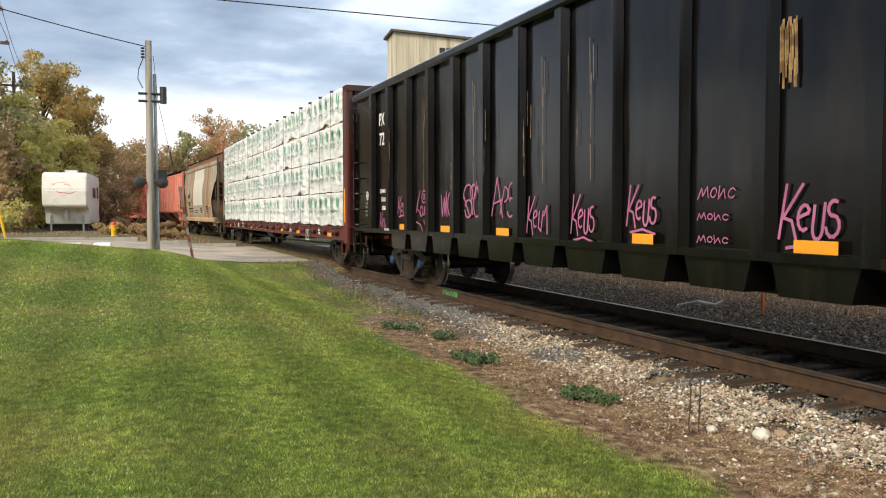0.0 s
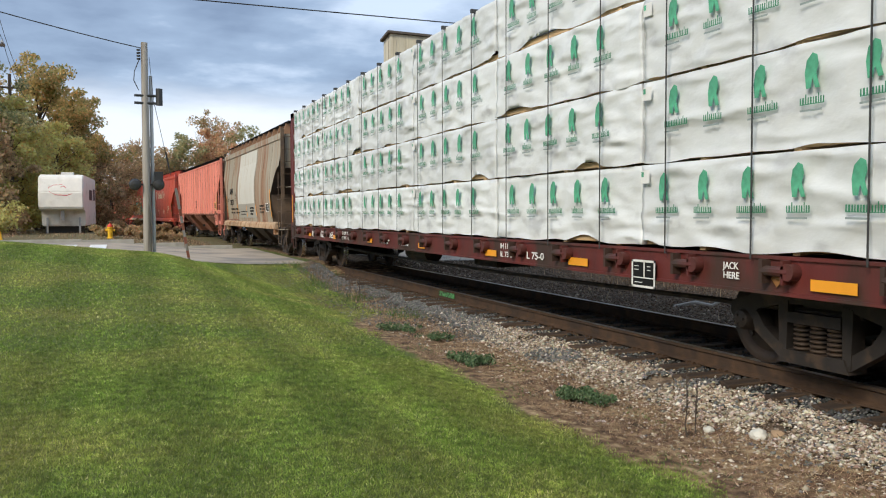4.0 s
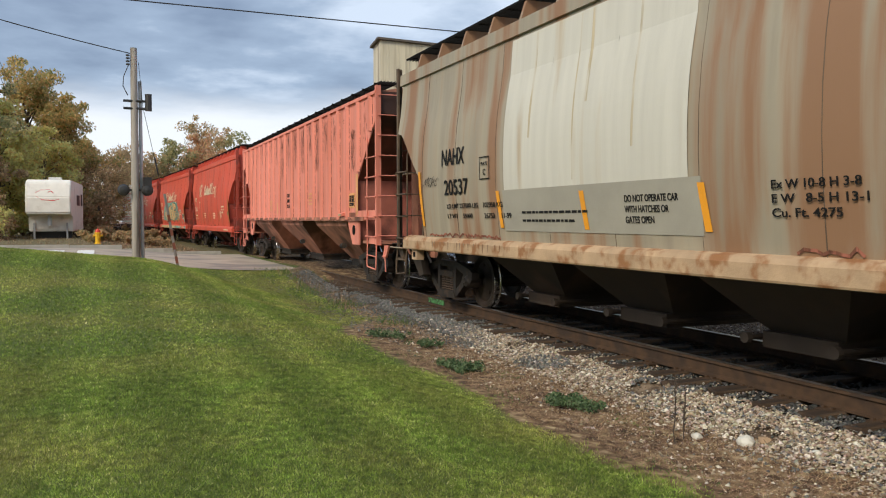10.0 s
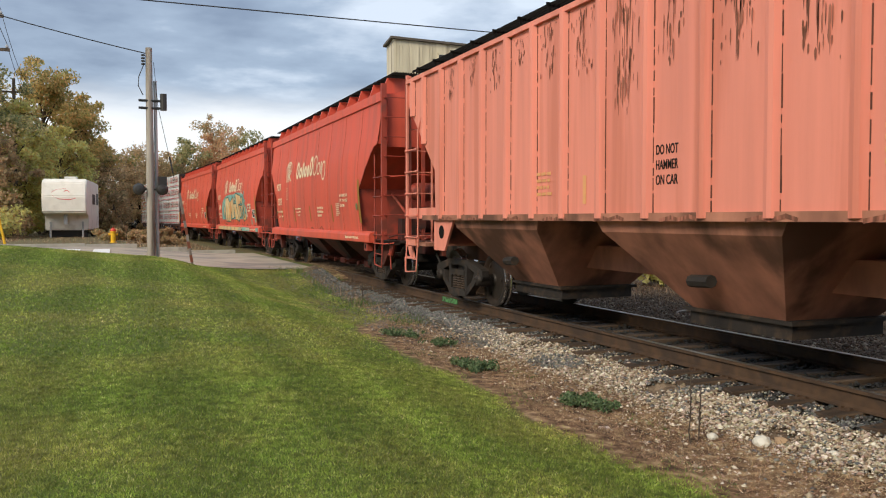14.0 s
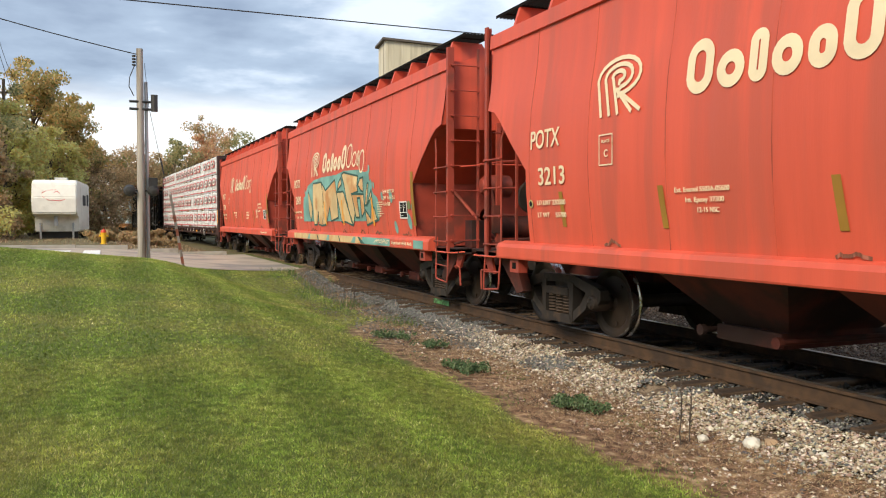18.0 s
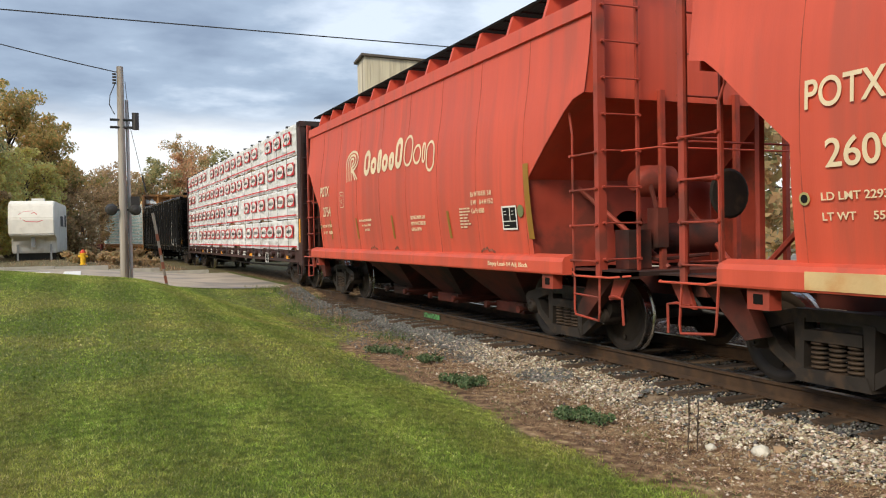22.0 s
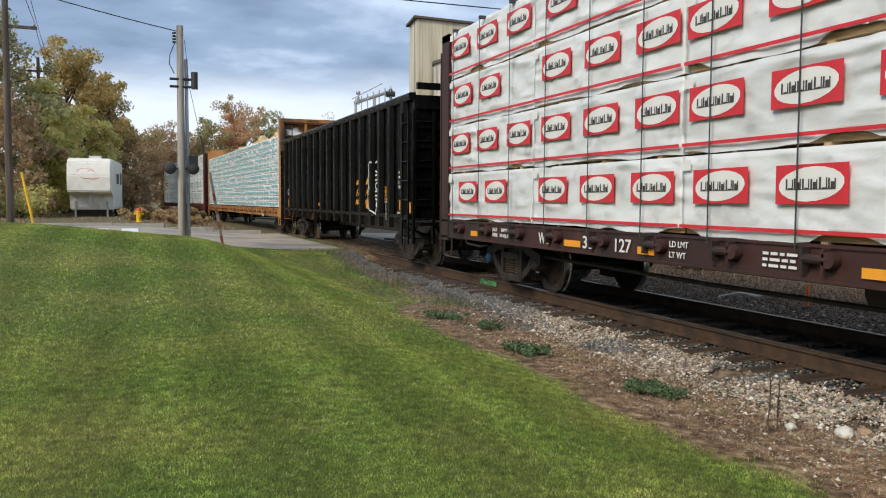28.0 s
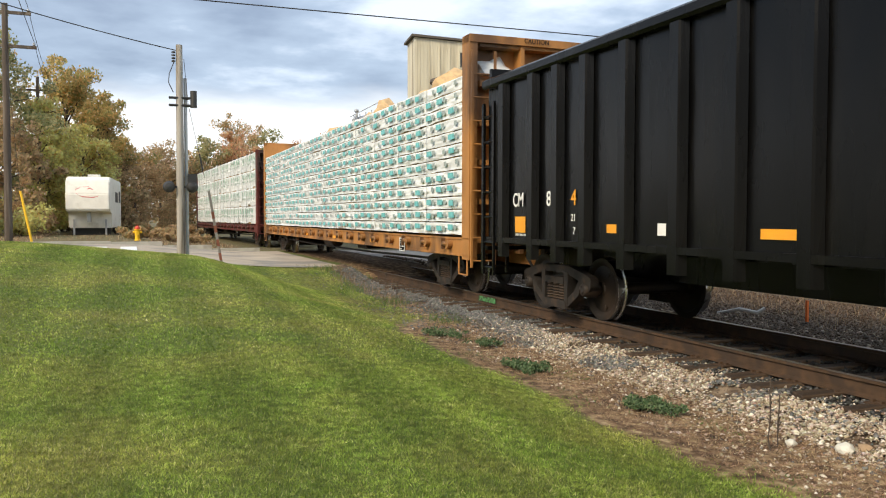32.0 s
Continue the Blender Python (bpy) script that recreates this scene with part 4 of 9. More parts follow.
def centerbeam(s, half, material, label, deck=1.13, sill=0.34, top=4.62, sill_label=""):
    """half: half the deck between the bulkheads."""
    car = new_car(s, half + 0.95, "centerbeam_flatcar", label, "railway car", half - 1.95)
    L = half + 0.38
    for sx in (-1, 1):
        bm = bmesh.new()
        box(bm, sx * 1.47 - 0.03, sx * 1.47 + 0.03, -L, L, deck - sill, deck)
        web = part("side_sill", bm, material, car, sill_label)
        for zf in (deck - 0.03, deck - sill - 0.002):
            bm = bmesh.new()
            box(bm, min(sx * 1.38, sx * 1.52), max(sx * 1.38, sx * 1.52), -L, L, zf, zf + 0.028)
            part("flange", bm, material, web)
    bm = bmesh.new()
    box(bm, -1.44, 1.44, -L + 0.02, L - 0.02, deck - 0.09, deck - 0.01)
    box(bm, -0.25, 0.25, -L - 0.3, L + 0.3, 0.62, deck - 0.1)
    y = -L + 1.2
    while y < L - 1:
        box(bm, -1.4, 1.4, y - 0.05, y + 0.05, deck - 0.28, deck - 0.09)
        y += 1.55
    part("deck", bm, material, car)
    # centre partition
    bm = bmesh.new()
    box(bm, -0.12, 0.12, -half, half, top - 0.3, top - 0.08)
    y = -half
    while y <= half:
        box(bm, -0.06, 0.06, y - 0.06, y + 0.06, deck, top - 0.1)
        y += 1.5
    part("centre_partition", bm, material, car)
    bulkhead(car, -half - 0.03, -1, material, top + 0.05, deck - 0.3)
    bulkhead(car, half + 0.03, 1, material, top + 0.05, deck - 0.3)
    # winches and stake brackets along the sill
    bm = bmesh.new()
    tube(bm, (-1.50, -0.16, deck - 0.13), (-1.60, -0.16, deck - 0.13), 0.075, seg=12)
    tube(bm, (-1.56, -0.16, deck - 0.13), (-1.56, 0.14, deck - 0.13), 0.045, seg=10)
    box(bm, -1.60, -1.49, 0.12, 0.16, deck - 0.24, deck - 0.03)
    box(bm, -1.60, -1.49, -0.12, -0.09, deck - 0.24, deck - 0.03)
    winch_me = finish(bm, "winch", True)
    winch_me.materials.append(material)
    y = -half + 0.7
    while y < half - 0.3:
        for r in (0, math.pi):
            ob = part("winch", winch_me, material, car)
            ob.location, ob.rotation_euler = (0, y if not r else y, 0), (0, 0, r)
        y += 1.23
    for sy in (-1, 1):
        bm = bmesh.new()
        pipe(bm, [(-1.5, sy * (half + 0.25), deck - sill), (-1.5, sy * (half + 0.25), 0.45), (-1.5, sy * (half - 0.15), 0.45), (-1.5, sy * (half - 0.15), deck - sill)], 0.02)
        part("stirrup", bm, material, car)
    bm = bmesh.new()
    box(bm, -0.55, 0.35, -1.6, -0.6, 0.55, 0.9)
    tube(bm, (-0.9, 0.6, 0.72), (-0.9, 1.8, 0.72), 0.19, seg=14)
    pipe(bm, [(-1.0, -half + 1.5, 0.62), (-1.0, -3, 0.55), (-1.0, 4, 0.55), (-1.0, half - 1.5, 0.62)], 0.03)
    part("brake_gear", bm, M_TRUCK, car)
    return car


# side profile of the curved covered hoppers: half width by height
def hopper_w(z, eave):
    t = (z - 1.2) / (eave - 1.2)
    return 1.535 + 0.09 * math.sin(min(1, max(0, t * 1.25)) * math.pi) - 0.26 * max(0, t - 0.55) ** 1.6


def hopper_end(z, L):
    """How far the side sheet reaches at a height."""
    pts = [(1.2, L - 1.84), (2.2, L - 1.86), (2.98, L - 0.97), (3.10, L - 0.80), (3.15, L - 0.57), (5, L - 0.52)]
    for (z0, e0), (z1, e1) in zip(pts, pts[1:]):
        if z <= z1:
            return e0 + (e1 - e0) * (z - z0) / (z1 - z0)
    return pts[-1][1]


def holed_plate(bm, y, w, z0, z1, cx, cz, r, seg=24):
    """Upright plate across the car with a round opening."""
    ring, rim = [], []
    for k in range(seg):
        a = 2 * math.pi * (k + 0.5) / seg
        c, d = math.cos(a), math.sin(a)
        reach = min(((w - cx) if c > 0 else (w + cx)) / max(abs(c), 1e-6), ((z1 - cz) if d > 0 else (cz - z0)) / max(abs(d), 1e-6))
        ring.append(bm.verts.new((cx + r * c, y, cz + r * d)))
        rim.append(bm.verts.new((cx + reach * c, y, cz + reach * d)))
    for k in range(seg):
        n = (k + 1) % seg
        bm.faces.new((ring[k], rim[k], rim[n], ring[n]))
    for sx, top in ((1, 1), (-1, 1), (-1, -1), (1, -1)):
        zc = z1 if top > 0 else z0
        a = min((v for v in rim if abs(v.co.z - zc) < 1e-5 and v.co.x * sx > 0), key=lambda v: abs(v.co.x - sx * w))
        b = min((v for v in rim if abs(v.co.x - sx * w) < 1e-5 and (v.co.z - cz) * top > 0), key=lambda v: abs(v.co.z - zc))
        if a is not b:
            bm.faces.new((a, bm.verts.new((sx * w, y, zc)), b))


def curved_hopper(s, half, material, dark, sill_mat, label, eave=4.12, truck_half=5.2, brackets=None, bay_y=-0.5):
    # posts, ladders and end plates: a darker paint than the side sheets
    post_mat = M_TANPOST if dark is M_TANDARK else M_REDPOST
    car = new_car(s, half, "covered_hopper_car", label, "railway car", truck_half)
    L = half - 0.35
    zs = [1.2, 1.5, 1.9, 2.2, 2.6, 2.98, 3.10, 3.15, 3.4, 3.65, 3.9, eave]
    roof = [(1.30, eave + 0.10), (0.80, eave + 0.30), (0.0, eave + 0.36)]
    nu = 28
    for sx in (-1, 1):
        bm = bmesh.new()
        grid = {}
        for i, z in enumerate(zs):
            for k in range(nu):
                u = -1 + 2 * k / (nu - 1)
                dent = 0.004 * noise.noise(Vector((u * 9 + s, z * 1.1, sx)))
                grid[i, k] = bm.verts.new((sx * (hopper_w(z, eave) + dent), u * hopper_end(z, L), z))
        for i in range(len(zs) - 1):
            for k in range(nu - 1):
                bm.faces.new((grid[i, k], grid[i, k + 1], grid[i + 1, k + 1], grid[i + 1, k])).smooth = True
        part("side_sheet", bm, material, car)

    # slope sheets and end walls
    for sy in (-1, 1):
        bm = bmesh.new()
        prev = None
        for z in [2.2] + [z for z in zs if z > 2.2]:
            w, e = hopper_w(z, eave) - 0.02, sy * (hopper_end(z, L) - 0.02)
            row = [bm.verts.new((x, e, z)) for x in (-w, w)]
            if prev:
                bm.faces.new((prev[0], prev[1], row[1], row[0]))
            prev = row
        # tan car only: the overhang's shade is painted on with the near-black
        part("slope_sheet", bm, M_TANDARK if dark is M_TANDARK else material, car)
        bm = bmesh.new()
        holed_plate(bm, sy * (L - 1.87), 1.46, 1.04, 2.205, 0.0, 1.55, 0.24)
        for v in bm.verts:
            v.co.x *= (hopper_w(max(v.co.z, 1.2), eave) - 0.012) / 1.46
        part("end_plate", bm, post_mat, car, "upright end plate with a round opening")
        bm = bmesh.new()
        box(bm, -1.36, 1.36, sy * (L - 0.5) - 0.01, sy * (L - 0.5) + 0.01, 3.08, eave + 0.1)
        part("end_wall", bm, material, car)
        for k in range(2):
            bm = bmesh.new()
            tube(bm, (-0.8 + k * 1.6, sy * (L - 1.9), 2.1), (-0.5 + k, sy * (L - 0.4), 1.05), 0.034, seg=6)
            part("end_strut", bm, post_mat, car)
    bm = bmesh.new()
    e = L - 0.52
    w0 = hopper_w(eave, eave)
    prism(bm, [(-w0 + 0.01, eave), (-1.22, eave + 0.10), (-0.8, eave + 0.26), (0, eave + 0.32), (0.8, eave + 0.26), (1.22, eave + 0.10), (w0 - 0.01, eave)], "y", -e, e)
    part("roof", bm, material, car)
    # eave rim
    for sx in (-1, 1):
        bm = bmesh.new()
        prism(bm, [(sx * (w0 - 0.02), eave - 0.06), (sx * (w0 + 0.045), eave - 0.05), (sx * (w0 + 0.035), eave + 0.15), (sx * (w0 - 0.06), eave + 0.18), (sx * (w0 - 0.12), eave + 0.02)], "y", -e - 0.02, e + 0.02)
        part("eave_rim", bm, material, car)
    # weld seams down the side
    for k in range(1, 9):
        y = -e + k * (2 * e / 9.0)
        zz = [z for z in zs if hopper_end(z, L) > abs(y) + 0.03]
        for sx in (-1, 1):
            bm = bmesh.new()
            for a, b in zip(zz, zz[1:]):
                q = [bm.verts.new((sx * (hopper_w(z, eave) + d), y + dy, z)) for z, d, dy in ((a, -0.01, -0.015), (a, 0.006, 0), (a, -0.01, 0.015), (b, -0.01, -0.015), (b, 0.006, 0), (b, -0.01, 0.015))]
                bm.faces.new((q[0], q[1], q[4], q[3]))
                bm.faces.new((q[1], q[2], q[5], q[4]))
            part("weld_seam", bm, M_GRIME if dark is M_REDDARK else M_TANPOST, car)
    # side sill with rounded upper edge
    for sx in (-1, 1):
        bm = bmesh.new()
        prism(bm, [(sx * 1.45, 0.98), (sx * 1.625, 0.98), (sx * 1.635, 1.0), (sx * 1.635, 1.14), (sx * 1.61, 1.19), (sx * 1.50, 1.23), (sx * 1.45, 1.23)], "y", -L + 1.0, L - 1.0)
        part("side_sill", bm, sill_mat, car)
        bm = bmesh.new()
        box(bm, min(sx * 1.25, sx * 1.5), max(sx * 1.25, sx * 1.5), -L, L, 0.96, 1.06)
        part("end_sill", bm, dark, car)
    # running boards on brackets
    for sx in (-1, 1):
        bm = bmesh.new()
        for j in range(9):
            x = sx * (0.77 + j * 0.062)
            box(bm, x - 0.008, x + 0.008, -e - 0.3, e + 0.3, eave + 0.50, eave + 0.54)
        n = int(2 * e / 0.5)
        for j in range(n + 1):
            y = -e + 2 * e * j / n
            box(bm, min(sx * 0.76, sx * 1.27), max(sx * 0.76, sx * 1.27), y - 0.012, y + 0.012, eave + 0.495, eave + 0.53)
        part("running_board", bm, M_FLATBLACK, car, "black steel grating running board")
        bm = bmesh.new()
        prism(bm, [(sx * 1.38, eave + 0.14), (sx * 1.26, eave + 0.495), (sx * 0.72, eave + 0.495), (sx * 0.50, eave + 0.2)], "y", 0, 0.07)
        bracket = finish(bm, "roof_bracket")
        bracket.materials.append(brackets or material)
        j = -e + 0.25
        while j < e:
            part("roof_bracket", bracket, material, car).location = (0, j, 0)
            j += 1.02
    bm = bmesh.new()
    box(bm, -0.4, 0.4, -e + 0.3, e - 0.3, eave + 0.3, eave + 0.5)
    part("hatch_trough", bm, material, car)
    # hopper bays, in the dark paint that carries the under-car shade
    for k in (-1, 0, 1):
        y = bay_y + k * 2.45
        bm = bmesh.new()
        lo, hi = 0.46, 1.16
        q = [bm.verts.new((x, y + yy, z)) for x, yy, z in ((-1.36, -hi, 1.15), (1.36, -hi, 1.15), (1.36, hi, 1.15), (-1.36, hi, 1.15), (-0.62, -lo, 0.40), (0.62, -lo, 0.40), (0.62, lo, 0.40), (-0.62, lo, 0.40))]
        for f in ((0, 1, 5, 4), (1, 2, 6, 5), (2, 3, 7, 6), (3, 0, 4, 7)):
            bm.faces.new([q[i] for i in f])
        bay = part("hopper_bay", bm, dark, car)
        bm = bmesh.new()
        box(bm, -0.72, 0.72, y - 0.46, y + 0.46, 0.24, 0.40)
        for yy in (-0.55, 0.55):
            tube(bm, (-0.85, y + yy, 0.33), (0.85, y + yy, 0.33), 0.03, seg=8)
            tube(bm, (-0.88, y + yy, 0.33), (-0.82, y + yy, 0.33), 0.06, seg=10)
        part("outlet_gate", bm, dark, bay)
    for sy in (-1, 1):
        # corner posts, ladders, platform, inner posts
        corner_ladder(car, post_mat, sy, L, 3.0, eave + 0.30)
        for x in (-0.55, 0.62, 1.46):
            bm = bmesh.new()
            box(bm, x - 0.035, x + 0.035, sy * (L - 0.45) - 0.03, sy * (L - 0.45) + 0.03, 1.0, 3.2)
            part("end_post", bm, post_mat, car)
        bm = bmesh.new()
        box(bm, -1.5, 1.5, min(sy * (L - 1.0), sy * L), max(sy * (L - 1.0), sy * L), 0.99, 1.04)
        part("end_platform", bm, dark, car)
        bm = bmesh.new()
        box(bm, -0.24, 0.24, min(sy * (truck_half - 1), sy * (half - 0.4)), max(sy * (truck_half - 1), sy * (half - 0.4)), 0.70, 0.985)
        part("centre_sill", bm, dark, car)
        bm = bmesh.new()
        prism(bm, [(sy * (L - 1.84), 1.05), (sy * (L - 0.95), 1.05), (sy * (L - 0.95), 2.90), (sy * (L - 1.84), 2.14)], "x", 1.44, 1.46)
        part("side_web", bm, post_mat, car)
        bm = bmesh.new()
        pipe(bm, [(-1.52, sy * (L - 0.95), 1.02), (-1.58, sy * (L - 0.8), 0.98), (-1.58, sy * (L - 0.1), 0.98), (-1.4, sy * (L + 0.06), 1.0)], 0.012)
        part("grab_iron", bm, material, car)
        bm = bmesh.new()
        pipe(bm, [(-1.45, sy * (L - 0.02), 2.4), (-1.0, sy * (L + 0.04), 2.45), (1.4, sy * (L + 0.04), 2.45)], 0.011)
        part("grab_iron", bm, material, car)
        bm = bmesh.new()
        box(bm, -1.58, -1.44, sy * (L - 1.45) - 0.13, sy * (L - 1.45) + 0.13, 0.79, 0.98)
        pad = part("jacking_pad", bm, M_RUSTSILL if dark is M_TANDARK else post_mat, car)
        # socket hole as a black patch, the dark inside it painted on
        bm = bmesh.new()
        box(bm, -1.583, -1.57, sy * (L - 1.45) - 0.055, sy * (L - 1.45) + 0.055, 0.84, 0.93)
        part("socket", bm, M_FLATBLACK, pad)
        bm = bmesh.new()
        prism(bm, [(sy * (L - 0.9), 1.0), (sy * (L - 0.35), 1.0), (sy * (L - 1.0), 0.45), (sy * (L - 1.2), 0.5)], "x", -1.3, -1.15)
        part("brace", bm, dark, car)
    # brake wheel and reservoir at the rear end
    bm = bmesh.new()
    lathe(bm, [(0.25, -0.015), (0.28, 0), (0.25, 0.015)], "y", 20, (-0.45, L + 0.1, 1.9))
    for k in range(4):
        a = k * math.pi / 4
        tube(bm, (-0.45 + 0.26 * math.cos(a), L + 0.1, 1.9 + 0.26 * math.sin(a)), (-0.45 - 0.26 * math.cos(a), L + 0.1, 1.9 - 0.26 * math.sin(a)), 0.014, seg=6)
    part("brake_wheel", bm, M_TRUCK, car, "black brake wheel")
    bm = bmesh.new()
    tube(bm, (-0.4, -L + 0.95, 1.4), (0.7, -L + 0.95, 1.4), 0.20, seg=16)
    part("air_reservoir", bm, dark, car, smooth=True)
    if dark is M_REDDARK:
        bm = bmesh.new()
        lathe(bm, [(0.0, -0.22), (0.12, -0.20), (0.19, -0.10), (0.20, 0.0), (0.20, 0.34), (0.0, 0.36)], "x", 18, (-0.55, -L + 0.75, 2.12))
        part("brake_cylinder", bm, post_mat, car, smooth=True)
    bm = bmesh.new()
    box(bm, -1.05, -0.72, -L + 0.45, -L + 0.72, 1.05, 1.52)
    box(bm, -0.66, -0.50, -L + 0.40, -L + 0.60, 1.30, 1.78)
    pipe(bm, [(-1.2, -L + 0.9, 1.10), (-0.9, -L + 0.6, 1.22), (-0.6, -L + 0.5, 1.15), (0.2, -L + 0.5, 1.2)], 0.022)
    pipe(bm, [(-0.60, -L + 0.5, 1.78), (-0.62, -L + 0.6, 2.1)], 0.03)
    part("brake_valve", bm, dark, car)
    return car


def ribbed_hopper(s, half, label):
    car = new_car(s, half, "covered_hopper_car", label, "railway car", 6.85)
    L, top, bot = half - 0.5, 4.22, 1.52
    pts = [(bot, L - 1.50), (2.40, L - 1.46), (3.74, L - 0.02), (top, L)]

    def end(z):
        for (z0, e0), (z1, e1) in zip(pts, pts[1:]):
            if z <= z1:
                return e0 + (e1 - e0) * (z - z0) / (z1 - z0)
        return pts[-1][1]
    for sx in (-1, 1):
        bm = bmesh.new()
        poly = [(-e, z) for z, e in pts] + [(e, z) for z, e in pts[::-1]]
        prism(bm, poly, "x", sx * 1.48 - 0.012, sx * 1.48 + 0.012)
        part("side_sheet", bm, M_SALMON, car)
    for sy in (-1, 1):
        bm = bmesh.new()
        prev = None
        for z, e in pts[1:]:
            row = [bm.verts.new((x, sy * (e - 0.01), z)) for x in (-1.47, 1.47)]
            if prev:
                bm.faces.new((prev[0], prev[1], row[1], row[0]))
            prev = row
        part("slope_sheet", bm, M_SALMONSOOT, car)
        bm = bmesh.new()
        # the recess's shade comes from this plate's darker paint
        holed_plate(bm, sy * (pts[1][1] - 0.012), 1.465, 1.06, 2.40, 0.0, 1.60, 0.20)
        part("end_plate", bm, M_SALMONPLATE, car, "sooty upright end plate with a round opening, shade painted in")
    rnd = random.Random(67)
    for y in (-8.02, -7.14, -6.28, -5.50, -4.70, -3.88, -3.04, -2.17, -1.26, -0.36, 0.57, 1.50, 2.36, 3.19, 4.00, 4.87, 5.74, 6.61, 7.48, 8.10):
        zt = top
        z0 = bot
        if abs(y) > L - 1.46:
            z0 = 2.45 + (abs(y) - (L - 1.46)) / 1.44 * 1.34
        for sx in (-1, 1):
            bm = bmesh.new()
            prism(bm, [(sx * 1.49, y - 0.085), (sx * 1.555, y - 0.05), (sx * 1.565, y), (sx * 1.555, y + 0.05), (sx * 1.49, y + 0.085)], "z", z0, zt - 0.06)
            part("side_rib", bm, M_SALMON, car)
        bm = bmesh.new()
        z = z0
        while z < zt - 0.12:
            # broken line of rust beside the weld
            h = min(rnd.uniform(0.05, 0.32), zt - 0.08 - z)
            w = rnd.uniform(0.006, 0.018)
            box(bm, -1.497, -1.485, y - 0.090 - w, y - 0.088, z, z + h)
            z += h + rnd.uniform(0.0, 0.08)
        box(bm, -1.500, -1.485, y - 0.088, y - 0.05, z0, z0 + 0.05)
        part("rust_seam", bm, M_RUSTLINE, car)
    for sx in (-1, 1):
        bm = bmesh.new()
        prism(bm, [(sx * 1.42, top - 0.07), (sx * 1.54, top - 0.07), (sx * 1.54, top), (sx * 1.42, top + 0.03)], "y", -L, L)
        part("top_chord", bm, M_SALMON, car)
        bm = bmesh.new()
        box(bm, min(sx * 1.40, sx * 1.53), max(sx * 1.40, sx * 1.53), -L + 0.9, L - 0.9, bot - 0.03, bot + 0.06)
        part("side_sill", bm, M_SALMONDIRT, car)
        bm = bmesh.new()
        for j in range(6):
            x = sx * (1.02 + j * 0.075)
            box(bm, x - 0.008, x + 0.008, -L, L, top + 0.16, top + 0.20)
        j = -L + 0.3
        while j < L:
            box(bm, min(sx * 1.0, sx * 1.46), max(sx * 1.0, sx * 1.46), j, j + 0.03, top + 0.15, top + 0.2)
            box(bm, min(sx * 1.40, sx * 1.43), max(sx * 1.40, sx * 1.43), j, j + 0.03, top, top + 0.17)
            j += 0.85
        part("running_board", bm, M_FLATBLACK, car, "black steel running board")
    bm = bmesh.new()
    prism(bm, [(-1.47, top - 0.02), (-0.7, top + 0.12), (0, top + 0.16), (0.7, top + 0.12), (1.47, top - 0.02)], "y", -L + 0.01, L - 0.01)
    part("roof", bm, M_SALMONDIRT, car)
    bm = bmesh.new()
    box(bm, -0.30, 0.30, -5.2, 5.2, 0.78, 1.12)
    part("centre_sill", bm, M_SALMONDIRT, car)
    for k in (-1, 0, 1):
        y = 0.15 + k * 4.55
        bm = bmesh.new()
        lo, hi = 0.70, 1.54
        # the near face bends inward towards the outlet
        prev = None
        for x, z, h in ((-1.44, bot - 0.02, hi), (-1.41, 1.36, hi - 0.10), (-0.62, 0.47, lo)):
            q = [bm.verts.new((xx, y + yy, z)) for xx, yy in ((x, -h), (-x, -h), (-x, h), (x, h))]
            if prev:
                for a in range(4):
                    bm.faces.new((prev[a], prev[(a + 1) % 4], q[(a + 1) % 4], q[a]))
            prev = q
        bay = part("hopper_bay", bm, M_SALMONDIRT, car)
        bm = bmesh.new()
        box(bm, -0.62, 0.62, y - 0.78, y + 0.78, 0.30, 0.47)
        box(bm, -0.68, 0.68, y - 0.84, y + 0.84, 0.45, 0.49)
        tube(bm, (-1.10, y - 0.15, 0.86), (-1.06, y + 0.22, 0.84), 0.07, seg=8)
        part("outlet_gate", bm, M_TRUCK, bay)
    for sy in (-1, 1):
        for sx in (-1, 1):
            bm = bmesh.new()
            ye = L - 1.45
            prism(bm, [(sy * (ye - 0.85), bot - 0.03), (sy * (ye + 0.05), bot - 0.03), (sy * (ye + 0.05), 0.95), (sy * (ye - 0.45), 0.95)], "x", sx * 1.46 - 0.02, sx * 1.46 + 0.02)
            g = part("corner_gusset", bm, M_SALMON, car)
            # the hole is a flat black disc, its inner shade painted
            bm = bmesh.new()
            tube(bm, (sx * 1.483, sy * (ye - 0.32), 1.28), (sx * 1.487, sy * (ye - 0.32), 1.28), 0.12, seg=16)
            part("round_hole", bm, M_FLATBLACK, g)
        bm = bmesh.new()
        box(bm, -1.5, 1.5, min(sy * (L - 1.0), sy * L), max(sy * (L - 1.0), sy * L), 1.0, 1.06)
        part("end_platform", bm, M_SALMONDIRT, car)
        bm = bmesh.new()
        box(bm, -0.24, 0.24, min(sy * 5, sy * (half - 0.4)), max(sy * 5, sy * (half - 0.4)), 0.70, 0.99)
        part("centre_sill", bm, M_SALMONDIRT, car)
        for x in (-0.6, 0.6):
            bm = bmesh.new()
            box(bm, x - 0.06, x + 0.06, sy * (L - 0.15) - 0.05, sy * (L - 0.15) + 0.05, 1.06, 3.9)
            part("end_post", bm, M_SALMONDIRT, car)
        # added plate that closes the view through the car end
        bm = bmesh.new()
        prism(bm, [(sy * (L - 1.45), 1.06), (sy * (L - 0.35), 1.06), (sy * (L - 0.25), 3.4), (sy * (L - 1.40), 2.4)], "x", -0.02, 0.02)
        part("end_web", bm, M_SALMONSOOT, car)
        bm = bmesh.new()
